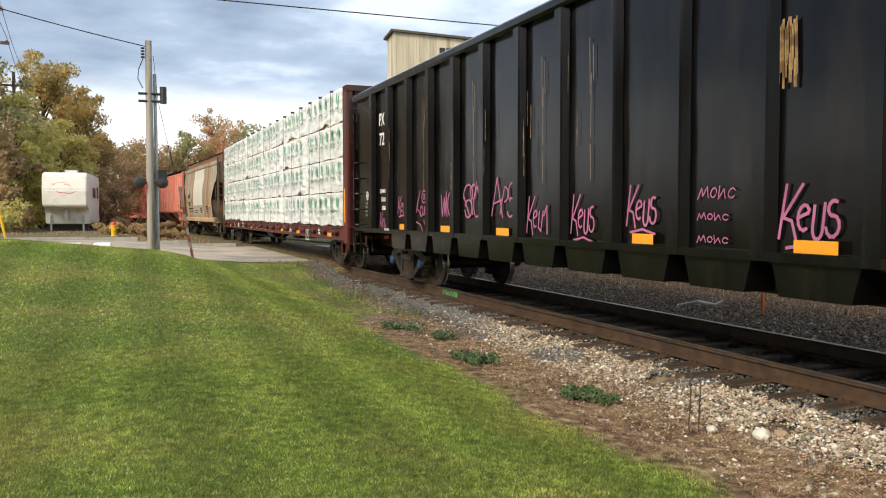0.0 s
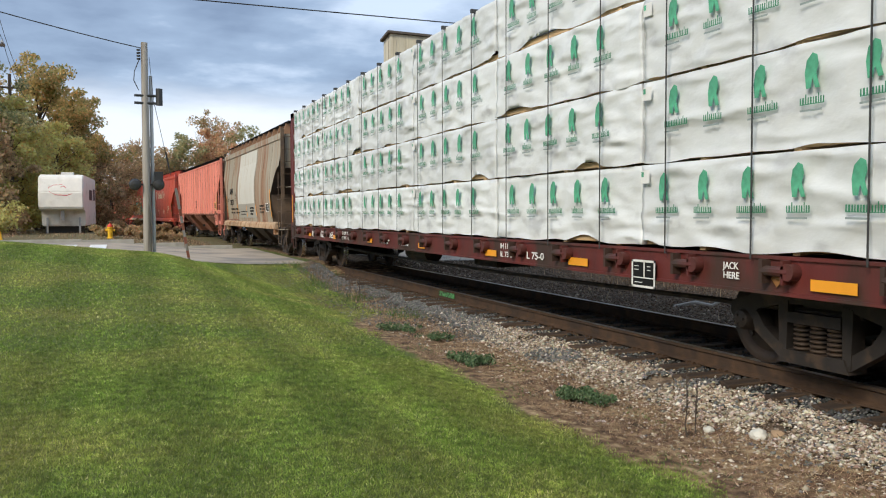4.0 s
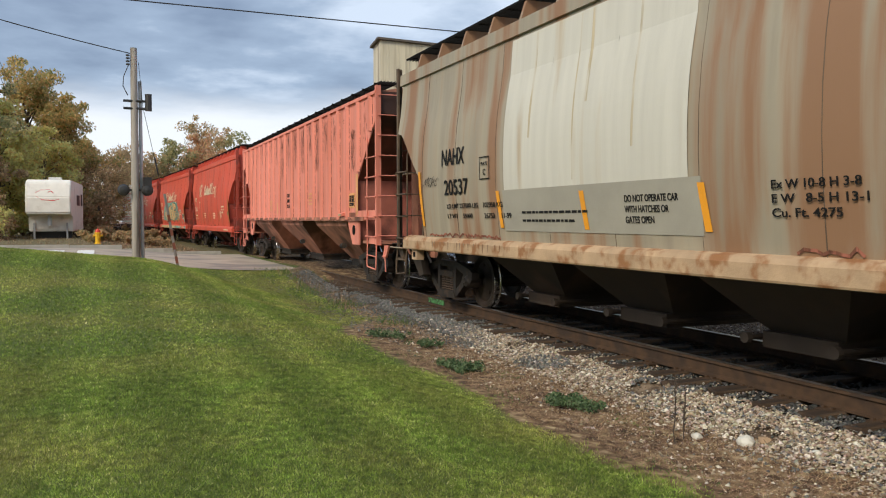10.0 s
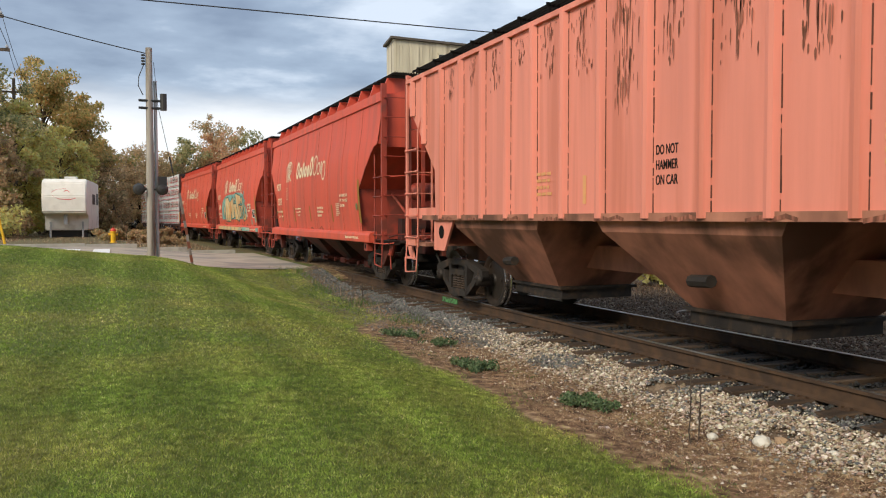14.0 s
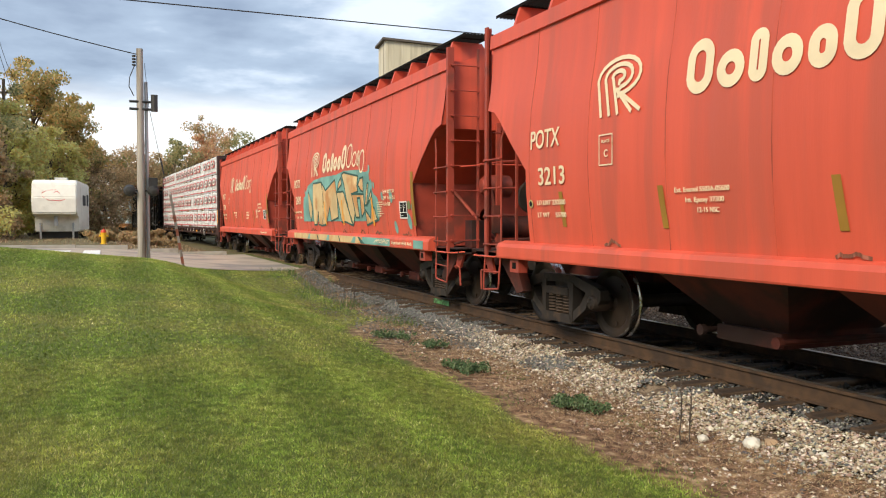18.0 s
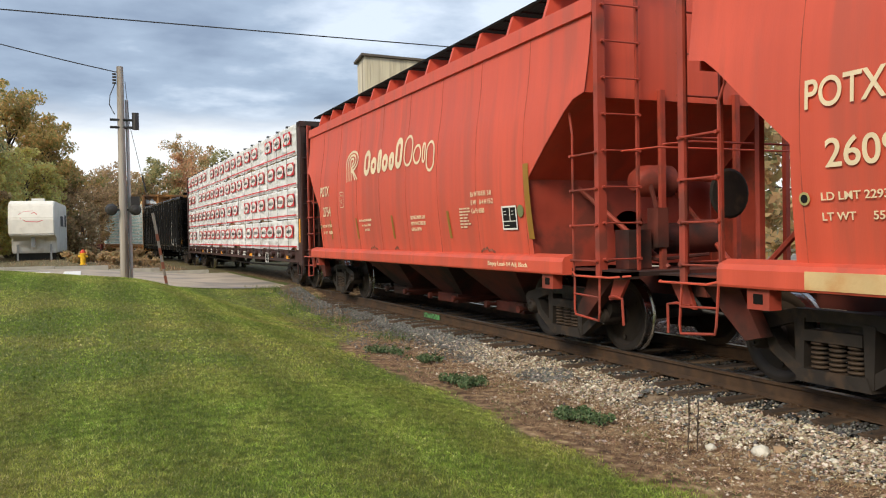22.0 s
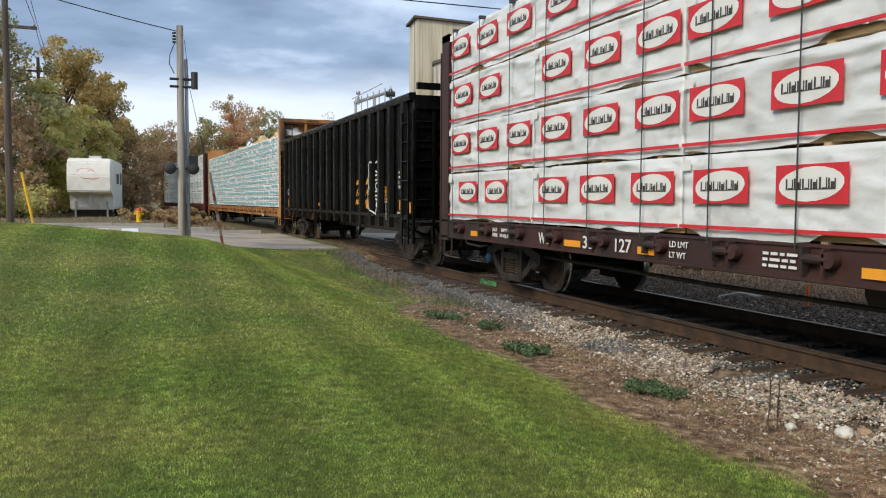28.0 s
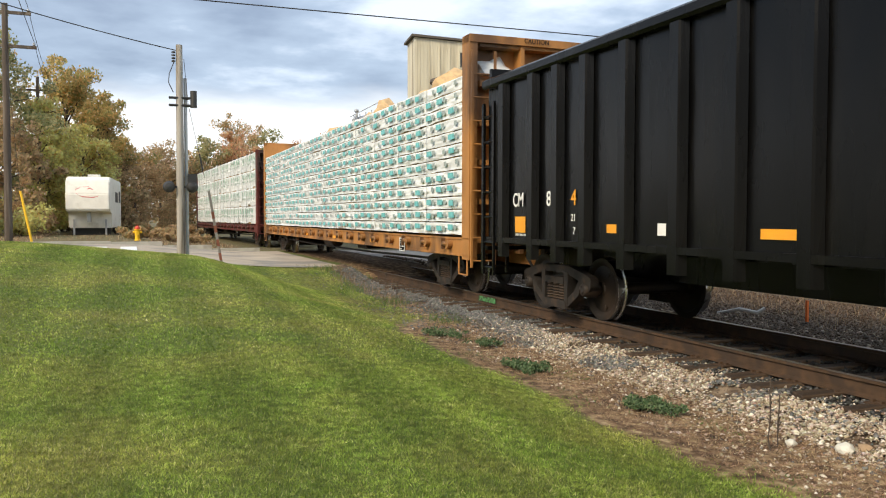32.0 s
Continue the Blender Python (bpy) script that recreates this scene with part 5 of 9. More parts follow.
        box(bm, -1.5, -1.4, min(sy * (L - 1.5), sy * (L - 0.02)), max(sy * (L - 1.5), sy * (L - 0.02)), 1.52, 1.72)
        box(bm, -1.52, -1.44, min(sy * (L - 0.5), sy * L), max(sy * (L - 0.5), sy * L), 1.0, 1.16)
        part("end_sill", bm, M_SALMON, car)
        corner_ladder(car, M_SALMON, sy, L + 0.38, 3.45, top + 0.1, 0.62)
    return car


# ---- loads ----
def wrap_mesh(name, y0, y1, z0, z1, seed, x_near=-1.47, x_far=-0.14, hang=0.05, material=None, ny=None, bulge=0.018):
    """A wrapped bundle: creased sheet with a wavy lower hem, over the timber."""
    rnd = random.Random(seed)
    fine = hang > 0.03
    ny = ny or max(4, int((y1 - y0) / (0.055 if fine else 0.10)))
    nz = 14 if fine else 9
    off = Vector((rnd.uniform(0, 50), rnd.uniform(0, 50), rnd.uniform(0, 50)))
    bm = bmesh.new()
    rows = []
    prof = [(0, 0.0)] + [(0, k / nz) for k in range(1, nz + 1)] + [(0.5, 1.0), (1, 1.0)]
    for d, v in prof:
        row = []
        for k in range(ny + 1):
            y = y0 + (y1 - y0) * k / ny
            p = Vector((d, y * 1.3, v * 2)) + off
            n = noise.noise(p * 2.2) * bulge * 1.2 + noise.noise(p * 5) * bulge * 0.5
            # pulled creases run slantwise to the corners
            n += (0.5 - abs(noise.noise(Vector((y * 2.4 + v * 2.2, v * 0.9 - y * 0.5, seed)))) * 2.2) * bulge * 0.8
            if fine:
                # sharp folds fanning out from the pulled corners
                n += max(0.0, 0.16 - abs(noise.noise(Vector((y * 1.5 - v * 1.7, v * 0.8 + y * 0.35, seed + 7))))) * bulge * 3.2
                n -= max(0.0, 0.10 - abs(noise.noise(Vector((y * 1.1 + v * 2.4, v * 1.1 - y * 0.6, seed + 19))))) * bulge * 3.6
            zz = z0 + (z1 - z0) * v
            if v == 0:
                zz -= hang * (0.3 + 0.9 * noise.noise(Vector((y * 1.4, seed * 3.1, 0))))
                if fine:
                    # torn places where the hem has ridden up
                    zz += max(0.0, noise.noise(Vector((y * 0.9, seed * 1.7, 5))) - 0.22) * 0.30
            x = x_near + (x_far - x_near) * d
            row.append(bm.verts.new((x + (n - 0.01 if d == 0 else 0), y, zz + (n * 0.8 if d else 0))))
        rows.append(row)
    for a, b in zip(rows, rows[1:]):
        for k in range(ny):
            bm.faces.new((a[k], b[k], b[k + 1], a[k + 1])).smooth = True
    # folded ends
    for k in (0, ny):
        bm.faces.new([r[k] for r in rows] + [bm.verts.new((x_far, y0 if k == 0 else y1, z0))])
    return finish(bm, name)


def leaf_logo(bm, x, y, z, h):
    """Leaf-shaped mark: rounded top, two tails."""
    pts = [(-0.24, 0), (-0.30, 0.45), (-0.22, 0.80), (0.02, 1.0), (0.22, 0.92), (0.28, 0.66), (0.18, 0.42), (0.34, 0.0), (0.14, 0.0), (0.02, 0.30), (-0.04, 0.0)]
    a = [bm.verts.new((x, y - px * h * 0.86, z + pz * h)) for px, pz in pts]
    bm.faces.new(a)


def oval_logo(bm, x, y, z, w, h, seg=20, slant=0.12):
    a = [bm.verts.new((x, y - (math.cos(2 * math.pi * k / seg) + slant * math.sin(2 * math.pi * k / seg)) * w / 2, z + math.sin(2 * math.pi * k / seg) * h / 2)) for k in range(seg)]
    bm.faces.new(a)


def rect(bm, x, y0, y1, z0, z1):
    bm.faces.new([bm.verts.new(p) for p in ((x, y0, z0), (x, y1, z0), (x, y1, z1), (x, y0, z1))])


def flat_mesh(name, material, rects):
    """Flat printed shape on a near side: rectangles (to the reader's right, up) on one common base line."""
    bm = bmesh.new()
    z = min(r[2] for r in rects)
    out = [(rects[0][0], z), (rects[-1][1], z)]
    for k, (u0, u1, z0, z1) in reversed(list(enumerate(rects))):
        out += [(u1, z1), (u0, z1)]
        if k:
            out += [(u0, z + 0.007), (rects[k - 1][1], z + 0.007)]
    bm.faces.new([bm.verts.new((0, -u, v)) for u, v in out])
    bm.normal_update()
    bmesh.ops.triangulate(bm, faces=bm.faces[:])
    me = finish(bm, name)
    me.materials.append(material)
    return me


def word_rects(u, z, widths, h, tall, gap=0.012):
    """A brand word as a row of plain blocks; tall: which of them stand higher."""
    out = []
    for k, w in enumerate(widths):
        out.append((u, u + w, z, z + h * (1.45 if k in tall else 1.0)))
        u += w + gap
    return out


M_FINEPRINT = mat("grey_print", (0.30, 0.36, 0.35), 0.5)
M_WORDBAR = mat("worn_black_print", (0.06, 0.055, 0.055), 0.5, var=0.3)
bm = bmesh.new()
leaf_logo(bm, 0, 0, 0.50, 0.29)
LEAF_MARK = finish(bm, "leaf_mark")
LEAF_MARK.materials.append(M_LEAFINK)
WORD_A = flat_mesh("word_bar", M_GREENINK, word_rects(-0.13, 0.37, (0.014, 0.018, 0.014, 0.012, 0.018, 0.012, 0.016, 0.014, 0.010, 0.014, 0.014, 0.010, 0.018, 0.014), 0.060, (8, 11), 0.0125))
WORD_B = flat_mesh("word_bar", M_GREENINK, word_rects(-0.13, 0.37, (0.014, 0.018, 0.014, 0.012, 0.018, 0.012, 0.016, 0.010, 0.014, 0.014), 0.060, (2, 7), 0.0125))
FINE = flat_mesh("fine_print", M_FINEPRINT, [(-0.13, 0.10, 0.315, 0.332)])
RED_PANEL = flat_mesh("red_panel", M_REDINK, [(-0.425, 0.425, 0.33, 0.69)])
bm = bmesh.new()
oval_logo(bm, 0, 0, 0.51, 0.76, 0.315)
OVAL = finish(bm, "oval")
OVAL.materials.append(M_WHITE)
stems = []
for k, (a, b) in enumerate(((0.075, 0.10), (0.07, 0.105), (0.07, 0.10), (0.065, 0.095), (0.075, 0.11), (0.07, 0.10))):
    u = -0.29 + k * 0.099
    stems += [(u, u + 0.022, 0.46, 0.46 + b), (u + 0.030, u + a, 0.46, 0.478 + 0.05 * (k % 2)), (u + a + 0.001, u + a + 0.016, 0.46, 0.455 + b)]
WORD_OVAL = flat_mesh("word_bar", M_WORDBAR, stems)
TEAL_STRIP = flat_mesh("teal_strip", M_TEALINK, [(0, 1, 0, 0.105)])
GREY_STRIP = flat_mesh("word_bar", M_FINEPRINT, [(0, 0.14, 0, 0.09)])


def wrapped_load(car, half, z0, z1, tiers, cuts, style, label, seed, gap=0.035, both=True, straps=True):
    """Bundles of wrapped timber on both sides of the centre partition, with prints and straps."""
    ld = rig_load(car, "lumber_load", label, "lumber load")
    th = (z1 - z0) / tiers
    rnd = random.Random(seed)
    for t in range(tiers):
        for j, (a, b) in enumerate(zip(cuts, cuts[1:])):
            jig = rnd.uniform(-0.02, 0.02)
            zb, zt = z0 + t * th + gap, z0 + (t + 1) * th - 0.005
            xo = -1.47 - rnd.uniform(0, 0.025)
            ob = part("lumber_pack", wrap_mesh("lumber_pack", a + 0.01, b - 0.01, zb, zt, seed * 100 + t * 20 + j, xo, hang=0.018 if style == "strip" else 0.05), M_WRAP, ld)
            bm = bmesh.new()
            y = a + 0.5
            while y < b - 0.2:
                box(bm, -1.46, -0.2, y - 0.04, y + 0.04, zb - gap, zb - 0.002)
                y += 1.2
            box(bm, -1.44, -0.16, a + 0.02, b - 0.02, zb - 0.004, zb + 0.06)
            part("timber", bm, M_WOOD, ob, "pale sawn timber and spacers")
            xf = xo - 0.052
            if style == "leaf":
                y = b - 0.50 + jig * 3
                k = 0
                while y > a + 0.22:
                    for nm, me in (("leaf_mark", LEAF_MARK), ("word_bar", WORD_A if k % 2 == 0 else WORD_B), ("fine_print", FINE)):
                        mark = part(nm, me, M_GREENINK, ob)
                        mark.location = (xf - 0.001, y, zb - 0.04)
                        mark.rotation_euler = (rnd.uniform(-0.02, 0.02), 0, 0)
                    y -= 0.60
                    k += 1
                if j % 2 == 0:
                    bm = bmesh.new()
                    rect(bm, xf - 0.003, b - 0.05, b - 0.20, zt - 0.20, zt - 0.06)
                    tag = part("paper_tag", bm, M_WHITE, ob, "white paper tag with print")
                    bm = bmesh.new()
                    rect(bm, xf - 0.006, b - 0.06, b - 0.10, zt - 0.13, zt - 0.075)
                    part("tag_print", bm, M_LEAFINK, tag)
            elif style == "oval":
                bm = bmesh.new()
                rect(bm, xf, a + 0.02, b - 0.02, zb + 0.06, zb + 0.098)
                part("printed_stripe", bm, M_REDINK, ob, "red printed stripe")
                y = b - rnd.uniform(0.45, 1.05)
                while y > a + 0.43:
                    tilt = rnd.uniform(-0.015, 0.015)
                    for nm, me, d in (("red_panel", RED_PANEL, 0.001), ("oval", OVAL, 0.005), ("word_bar", WORD_OVAL, 0.009)):
                        mark = part(nm, me, M_REDINK, ob)
                        mark.location = (xf - d, y, zb)
                        mark.rotation_euler = (tilt, 0, 0)
                    y -= 1.22
                bm = bmesh.new()
                rect(bm, xf - 0.002, b - 0.04, b - 0.20, zt - 0.16, zt - 0.05)
                part("paper_tag", bm, M_WHITE, ob, "small printed tag")
            else:
                y = b - 0.10 + jig * 2
                while y > a + 0.45:
                    w, zo = rnd.uniform(0.24, 0.33), rnd.uniform(-0.02, 0.02)
                    tilt = rnd.uniform(-0.02, 0.02)
                    if rnd.random() < 0.85:
                        mark = part("teal_strip", TEAL_STRIP, M_TEALINK, ob)
                        mark.location, mark.scale, mark.rotation_euler = (xf, y, zb + 0.07 + zo), (1, w, 1), (tilt, 0, 0)
                    mark = part("word_bar", GREY_STRIP, M_FINEPRINT, ob)
                    mark.location, mark.rotation_euler = (xf, y - w - 0.04, zb + 0.08 + zo), (tilt, 0, 0)
                    y -= 0.62
    # straps over the whole side
    y = cuts[0] + 0.90
    while straps and y < cuts[-1] - 0.2:
        bm = bmesh.new()
        box(bm, -1.568, -1.561, y - 0.008, y + 0.008, z0 - 0.05, z1 + 0.02)
        box(bm, -1.568, -0.2, y - 0.008, y + 0.008, z1 + 0.015, z1 + 0.022)
        part("strap", bm, M_STRAP, ld)
        bm = bmesh.new()
        box(bm, -1.571, -1.46, y - 0.03, y + 0.03, z1 - 0.03, z1 + 0.024)
        part("corner_guard", bm, M_STRAP, ld)
        y += 1.23
    if both:
        for t in range(tiers):
            bm = bmesh.new()
            box(bm, 0.14, 1.47, cuts[0] + 0.01, cuts[-1] - 0.01, z0 + t * th + gap, z0 + (t + 1) * th - 0.005)
            part("far_row", bm, M_WRAP, ld)
    return ld


# ---- the train, front to rear ----
g1 = gondola(11.0, 7.95, M_BLACK, "black steel gondola car with pink spray tags", rib=1.184, first=0.31, truck_in=2.35, nose=3.55)
l2 = centerbeam(31.55, 11.15, M_MAROON, "maroon centre-beam flatcar loaded with wrapped lumber")
wrapped_load(l2, 11.15, 1.14, 4.68, 4, [-11.05, -7.2, -3.54, 0.12, 3.78, 7.44, 11.3], "leaf", "four tiers of white-wrapped lumber with green marks", 2)
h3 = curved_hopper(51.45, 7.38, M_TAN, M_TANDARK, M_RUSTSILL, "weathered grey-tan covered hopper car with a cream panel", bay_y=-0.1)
h4 = ribbed_hopper(67.9, 8.95, "faded salmon covered hopper car with ribbed sides and stains")
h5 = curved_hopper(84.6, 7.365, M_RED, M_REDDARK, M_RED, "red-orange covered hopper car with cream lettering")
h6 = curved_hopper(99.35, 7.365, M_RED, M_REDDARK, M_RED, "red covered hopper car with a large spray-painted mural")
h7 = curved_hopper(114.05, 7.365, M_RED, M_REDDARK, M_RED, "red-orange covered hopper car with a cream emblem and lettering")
l8 = centerbeam(133.1, 11.1, M_BROWN, "dark brown centre-beam flatcar loaded with wrapped lumber")
wrapped_load(l8, 11.1, 1.12, 4.66, 4, [-11.05, -7.22, -3.5, 0.21, 3.9, 7.55, 11.08], "oval", "four tiers of white-wrapped lumber with red panels", 8)
g9 = gondola(154.4, 8.05, M_BLACK2, "black steel gondola car with white and yellow scrawl", top=3.82, bottom=1.12, rib=1.0, tubs=False, first=0.10, truck_in=1.6, ribs=[-7.50, -6.50, -5.66, -4.88, -3.91, -2.93, -1.97, -1.0, -0.06, 0.88, 1.87, 2.80, 3.83, 4.78, 5.55, 6.31, 7.35])
l10 = centerbeam(175.2, 11.5, M_OCHRE, "ochre centre-beam flatcar loaded with thin wrapped bundles", top=4.75)
wrapped_load(l10, 11.5, 1.16, 4.12, 12, [-11.48, -9.5, -7.6, -5.7, -3.8, -1.9, 0, 1.9, 3.8, 5.7, 7.6, 9.5, 11.48], "strip", "many thin tiers of white and teal wrapped lumber", 10, gap=0.022, straps=False)
l11 = centerbeam(200.6, 11.15, M_MAROON, "maroon centre-beam flatcar with wrapped lumber at the train's end")
wrapped_load(l11, 11.15, 1.16, 4.60, 4, [-11.12, -7.4, -3.7, 0, 3.7, 7.4, 11.12], "leaf", "four tiers of white-wrapped lumber, seen far off", 11)


# ---- beyond the road ----
def utility_pole(name, x, y, h, r, label, lean=0.0):
    z = float(ground_z(x, y))
    p = thing(name, label, "utility pole", m=pose(x, y, z, 0, lean, 0))
    bm = bmesh.new()
    tube(bm, (0, 0, -0.3), (0, 0, h), r, r * 0.72, 14)
    part("pole", bm, M_POLE, p, smooth=True)
    return p


p1 = utility_pole("utility_pole", -5.955, 23.9, 5.78, 0.118, "grey wooden utility pole with a steel conduit and crossing lights")
bm = bmesh.new()
tube(bm, (0.172, 0.05, 0), (0.150, 0.05, 4.9), 0.048, seg=10)
part("conduit", bm, M_GALV, p1)
bm = bmesh.new()
for z in (4.35, 4.15):
    tube(bm, (-0.28, -0.05, z), (0.36, -0.05, z), 0.035, seg=8)
tube(bm, (0.36, -0.05, 4.1), (0.36, -0.05, 4.55), 0.09, seg=10)
part("insulator_bracket", bm, M_RVDARK, p1)
for sx in (-1, 1):
    bm = bmesh.new()
    lathe(bm, [(0.0, 0.0), (0.15, 0.0), (0.16, -0.06), (0.10, -0.16), (0, -0.18)], "y", 18, (sx * 0.30, -0.02, 1.95))
    part("crossing_light", bm, M_RVDARK, p1, "black round signal light")


def fifth_wheel():
    x, y = -9.63, 54.0
    z = float(ground_z(x, y)) - 0.02
    rv = thing("travel_trailer", "cream fifth-wheel travel trailer parked on gravel", "trailer", m=pose(x, y, z, 0, 0, -4) @ Matrix.Diagonal((1, 1, 1.09, 1)))
    bm = bmesh.new()
    # front overhang faces -y; profile across x
    prism(bm, [(-0.2, 1.42), (0.1, 1.30), (1.0, 1.30), (1.0, 0.42), (7.6, 0.42), (7.6, 3.25), (0.3, 3.25), (-0.05, 3.05), (-0.25, 2.3)], "x", -1.22, 1.22)
    bmesh.ops.bevel(bm, geom=bm.edges[:], offset=0.06, segments=2, affect="EDGES")
    part("body", bm, M_RV, rv)
    bm = bmesh.new()
    box(bm, -0.95, -0.10, 0.965, 0.995, 0.55, 1.15)
    part("front_hatch", bm, M_RV, rv)
    bm = bmesh.new()
    box(bm, 0.10, 0.95, 0.965, 0.995, 0.55, 1.15)
    part("front_hatch", bm, M_RV, rv)
    # dark panel set back below the body, in place of the gap's shade
    bm = bmesh.new()
    box(bm, -1.10, 1.10, 1.55, 1.62, -0.05, 0.42)
    part("skirt", bm, M_RVDARK, rv, "dark panel painted as the underside's shade")
    bm = bmesh.new()
    box(bm, -0.1, 0.1, 0.4, 0.6, 0.75, 1.42)
    part("hitch_pin", bm, M_GALV, rv)
    for sx in (-1, 1):
        bm = bmesh.new()
        box(bm, sx * 0.9 - 0.05, sx * 0.9 + 0.05, 0.85, 0.95, 0.0, 0.9)
        part("landing_leg", bm, M_GALV, rv)
    bm = bmesh.new()
    box(bm, -0.35, 0.35, 3.0, 3.7, 3.25, 3.5)
    part("roof_unit", bm, M_RV, rv)
    bm = bmesh.new()
    rect(bm, 1.24, 3.2, 5.0, 1.9, 2.5)
    rect(bm, 1.24, 5.8, 6.9, 1.9, 2.6)
    part("side_window", bm, M_RVDARK, rv)
    for sx in (-1, 1):
        for yy in (5.2, 6.1):
            bm = bmesh.new()
            lathe(bm, [(0.0, -0.1), (0.2, -0.1), (0.34, -0.09), (0.36, -0.05), (0.36, 0.05), (0.34, 0.09), (0, 0.1)], "x", 20, (sx * 1.05, yy, 0.36))
            part("wheel", bm, M_RVDARK, rv)
    bm = bmesh.new()
    pipe(bm, [(0.85, -0.22, 2.25), (0.3, -0.24, 2.10), (-0.3, -0.24, 2.14), (-0.62, -0.22, 2.32), (-0.66, -0.18, 2.52), (-0.4, -0.14, 2.66), (0.1, -0.13, 2.70)], 0.018)
    part("swoosh", bm, M_REDINK, rv, "thin red curved stripe")
    bm = bmesh.new()
    pipe(bm, [(0.0, -0.17, 2.55), (0.15, -0.15, 2.62), (0.3, -0.18, 2.5)], 0.025)
    part("badge", bm, M_REDINK, rv)


fifth_wheel()


def hydrant():
    x, y = -6.95, 43.8
    h = thing("fire_hydrant", "yellow fire hydrant with a red cap", "hydrant", m=pose(x, y, float(ground_z(x, y)) - 0.01))
    bm = bmesh.new()
    lathe(bm, [(0.16, 0), (0.16, 0.05), (0.12, 0.06), (0.12, 0.50), (0.15, 0.52), (0.15, 0.57), (0.12, 0.58)], "z", 16)
    part("barrel", bm, M_HYD, h, smooth=True)
    bm = bmesh.new()
    lathe(bm, [(0.13, 0.58), (0.13, 0.63), (0.09, 0.71), (0.03, 0.73), (0.03, 0.78), (0, 0.78)], "z", 16)
    part("cap", bm, M_HYDRED, h, smooth=True)
    bm = bmesh.new()
    tube(bm, (-0.22, 0, 0.42), (0.22, 0, 0.42), 0.06, seg=10)
    tube(bm, (0, 0, 0.36), (0, -0.2, 0.36), 0.075, seg=10)
    part("outlet", bm, M_HYD, h)


hydrant()


M_SILO = mat("silo_concrete", (0.55, 0.52, 0.46), 0.85, var=0.15, dirt=(0.30, 0.27, 0.22), dirt_amt=0.42, dirt_scale=0.9, stretch=(1.5, 1.5, 0.4))


def elevator():
    b = thing("grain_elevator", "tall pale ribbed-steel grain elevator beyond the track", "building", m=pose(12.35, 58.0, -0.3, 0, 0, -8))
    bm = bmesh.new()
    prism(bm, [(0, 0), (7.0, 0), (7.0, 14.6), (0, 15.0)], "y", 0, 3.0)
    part("wall", bm, M_SIDING, b)
    bm = bmesh.new()
    prism(bm, [(-0.25, 15.02), (7.2, 14.62), (7.2, 14.78), (-0.25, 15.18)], "y", -0.25, 3.2)
    part("roof", bm, M_ROOF, b)
    for k in range(28):
        bm = bmesh.new()
        box(bm, 0.1 + k * 0.25, 0.16 + k * 0.25, -0.03, 0, 0, 14.6)
        part("siding_rib", bm, M_SIDING, b)
    bm = bmesh.new()
    box(bm, 3.40, 4.38, -0.06, -0.01, 12.9, 14.0)
    w = part("window", bm, M_RVDARK, b)
    bm = bmesh.new()
    for x0, x1, z0, z1 in ((3.3, 4.48, 12.8, 12.9), (3.3, 4.48, 14.0, 14.1), (3.3, 3.4, 12.8, 14.1), (4.38, 4.48, 12.8, 14.1), (3.86, 3.92, 12.9, 14)):
        box(bm, x0, x1, -0.1, -0.01, z0, z1)
    part("window_frame", bm, M_SIDING, w)
    bm = bmesh.new()
    lathe(bm, [(2.0, 0), (2.0, 11.25)], "z", 28, (2.7, -2.9, 0))
    part("silo", bm, M_SILO, b, "round pale concrete silo", smooth=True)
    bm = bmesh.new()
    lathe(bm, [(0, 11.62), (1.2, 11.56), (2.12, 11.46), (2.14, 11.25), (1.9, 11.24)], "z", 28, (2.7, -2.9, 0))
    part("silo_roof", bm, M_ROOF, b, "dark rusty silo roof rim", smooth=True)
    bm = bmesh.new()
    box(bm, 7.0, 7.25, 1.0, 1.3, 12.2, 12.8)
    part("lamp_box", bm, M_GALV, b)


elevator()


def conveyor():
    """Inclined grain conveyor with a catwalk rail, beside the elevator."""
    c = thing("grain_conveyor", "galvanised inclined grain conveyor with a railing and drive motor", "conveyor", m=pose(8.4, 62.0, 0))
    a, b = Vector((0.3, 0, 8.85)), Vector((3.3, 0, 9.95))
    bm = bmesh.new()
    tube(bm, a, b, 0.14, seg=12)
    part("tube", bm, M_GALV, c)
    bm = bmesh.new()
    tube(bm, a + Vector((-0.3, -0.4, 0.25)), b + Vector((-0.9, -0.4, 0.45)), 0.035, seg=6)
    part("handrail", bm, M_GALV, c)
    for k in range(7):
        q = a.lerp(b, k / 6.5)
        bm = bmesh.new()
        tube(bm, q + Vector((0, -0.4, -0.7)), q + Vector((0, -0.4, 0.35)), 0.04, seg=6)
        part("rail_post", bm, M_GALV, c)
    for k in (0.4, 1.9, 3.2):
        bm = bmesh.new()
        tube(bm, (k, 0, -0.6), (k, 0, 8.9 + k * 0.33), 0.10, seg=8)
        part("leg", bm, M_GALV, c)
    bm = bmesh.new()
    tube(bm, b + Vector((-0.55, -0.3, -0.35)), b + Vector((0.1, -0.3, -0.30)), 0.22, seg=10)
    tube(bm, b + Vector((-0.2, -0.3, -0.7)), b + Vector((-0.2, -0.3, 0.1)), 0.12, seg=8)
    part("drive_motor", bm, M_RVDARK, c)
    bm = bmesh.new()
    lathe(bm, [(0, 0.32), (0.12, 0.28), (0.19, 0.16), (0.12, 0.03), (0.06, 0), (0.12, -0.3), (0.12, -0.7), (0, -0.7)], "z", 14, (0.55, -0.2, 9.45))
    part("float_ball", bm, M_GALV, c, smooth=True)


conveyor()


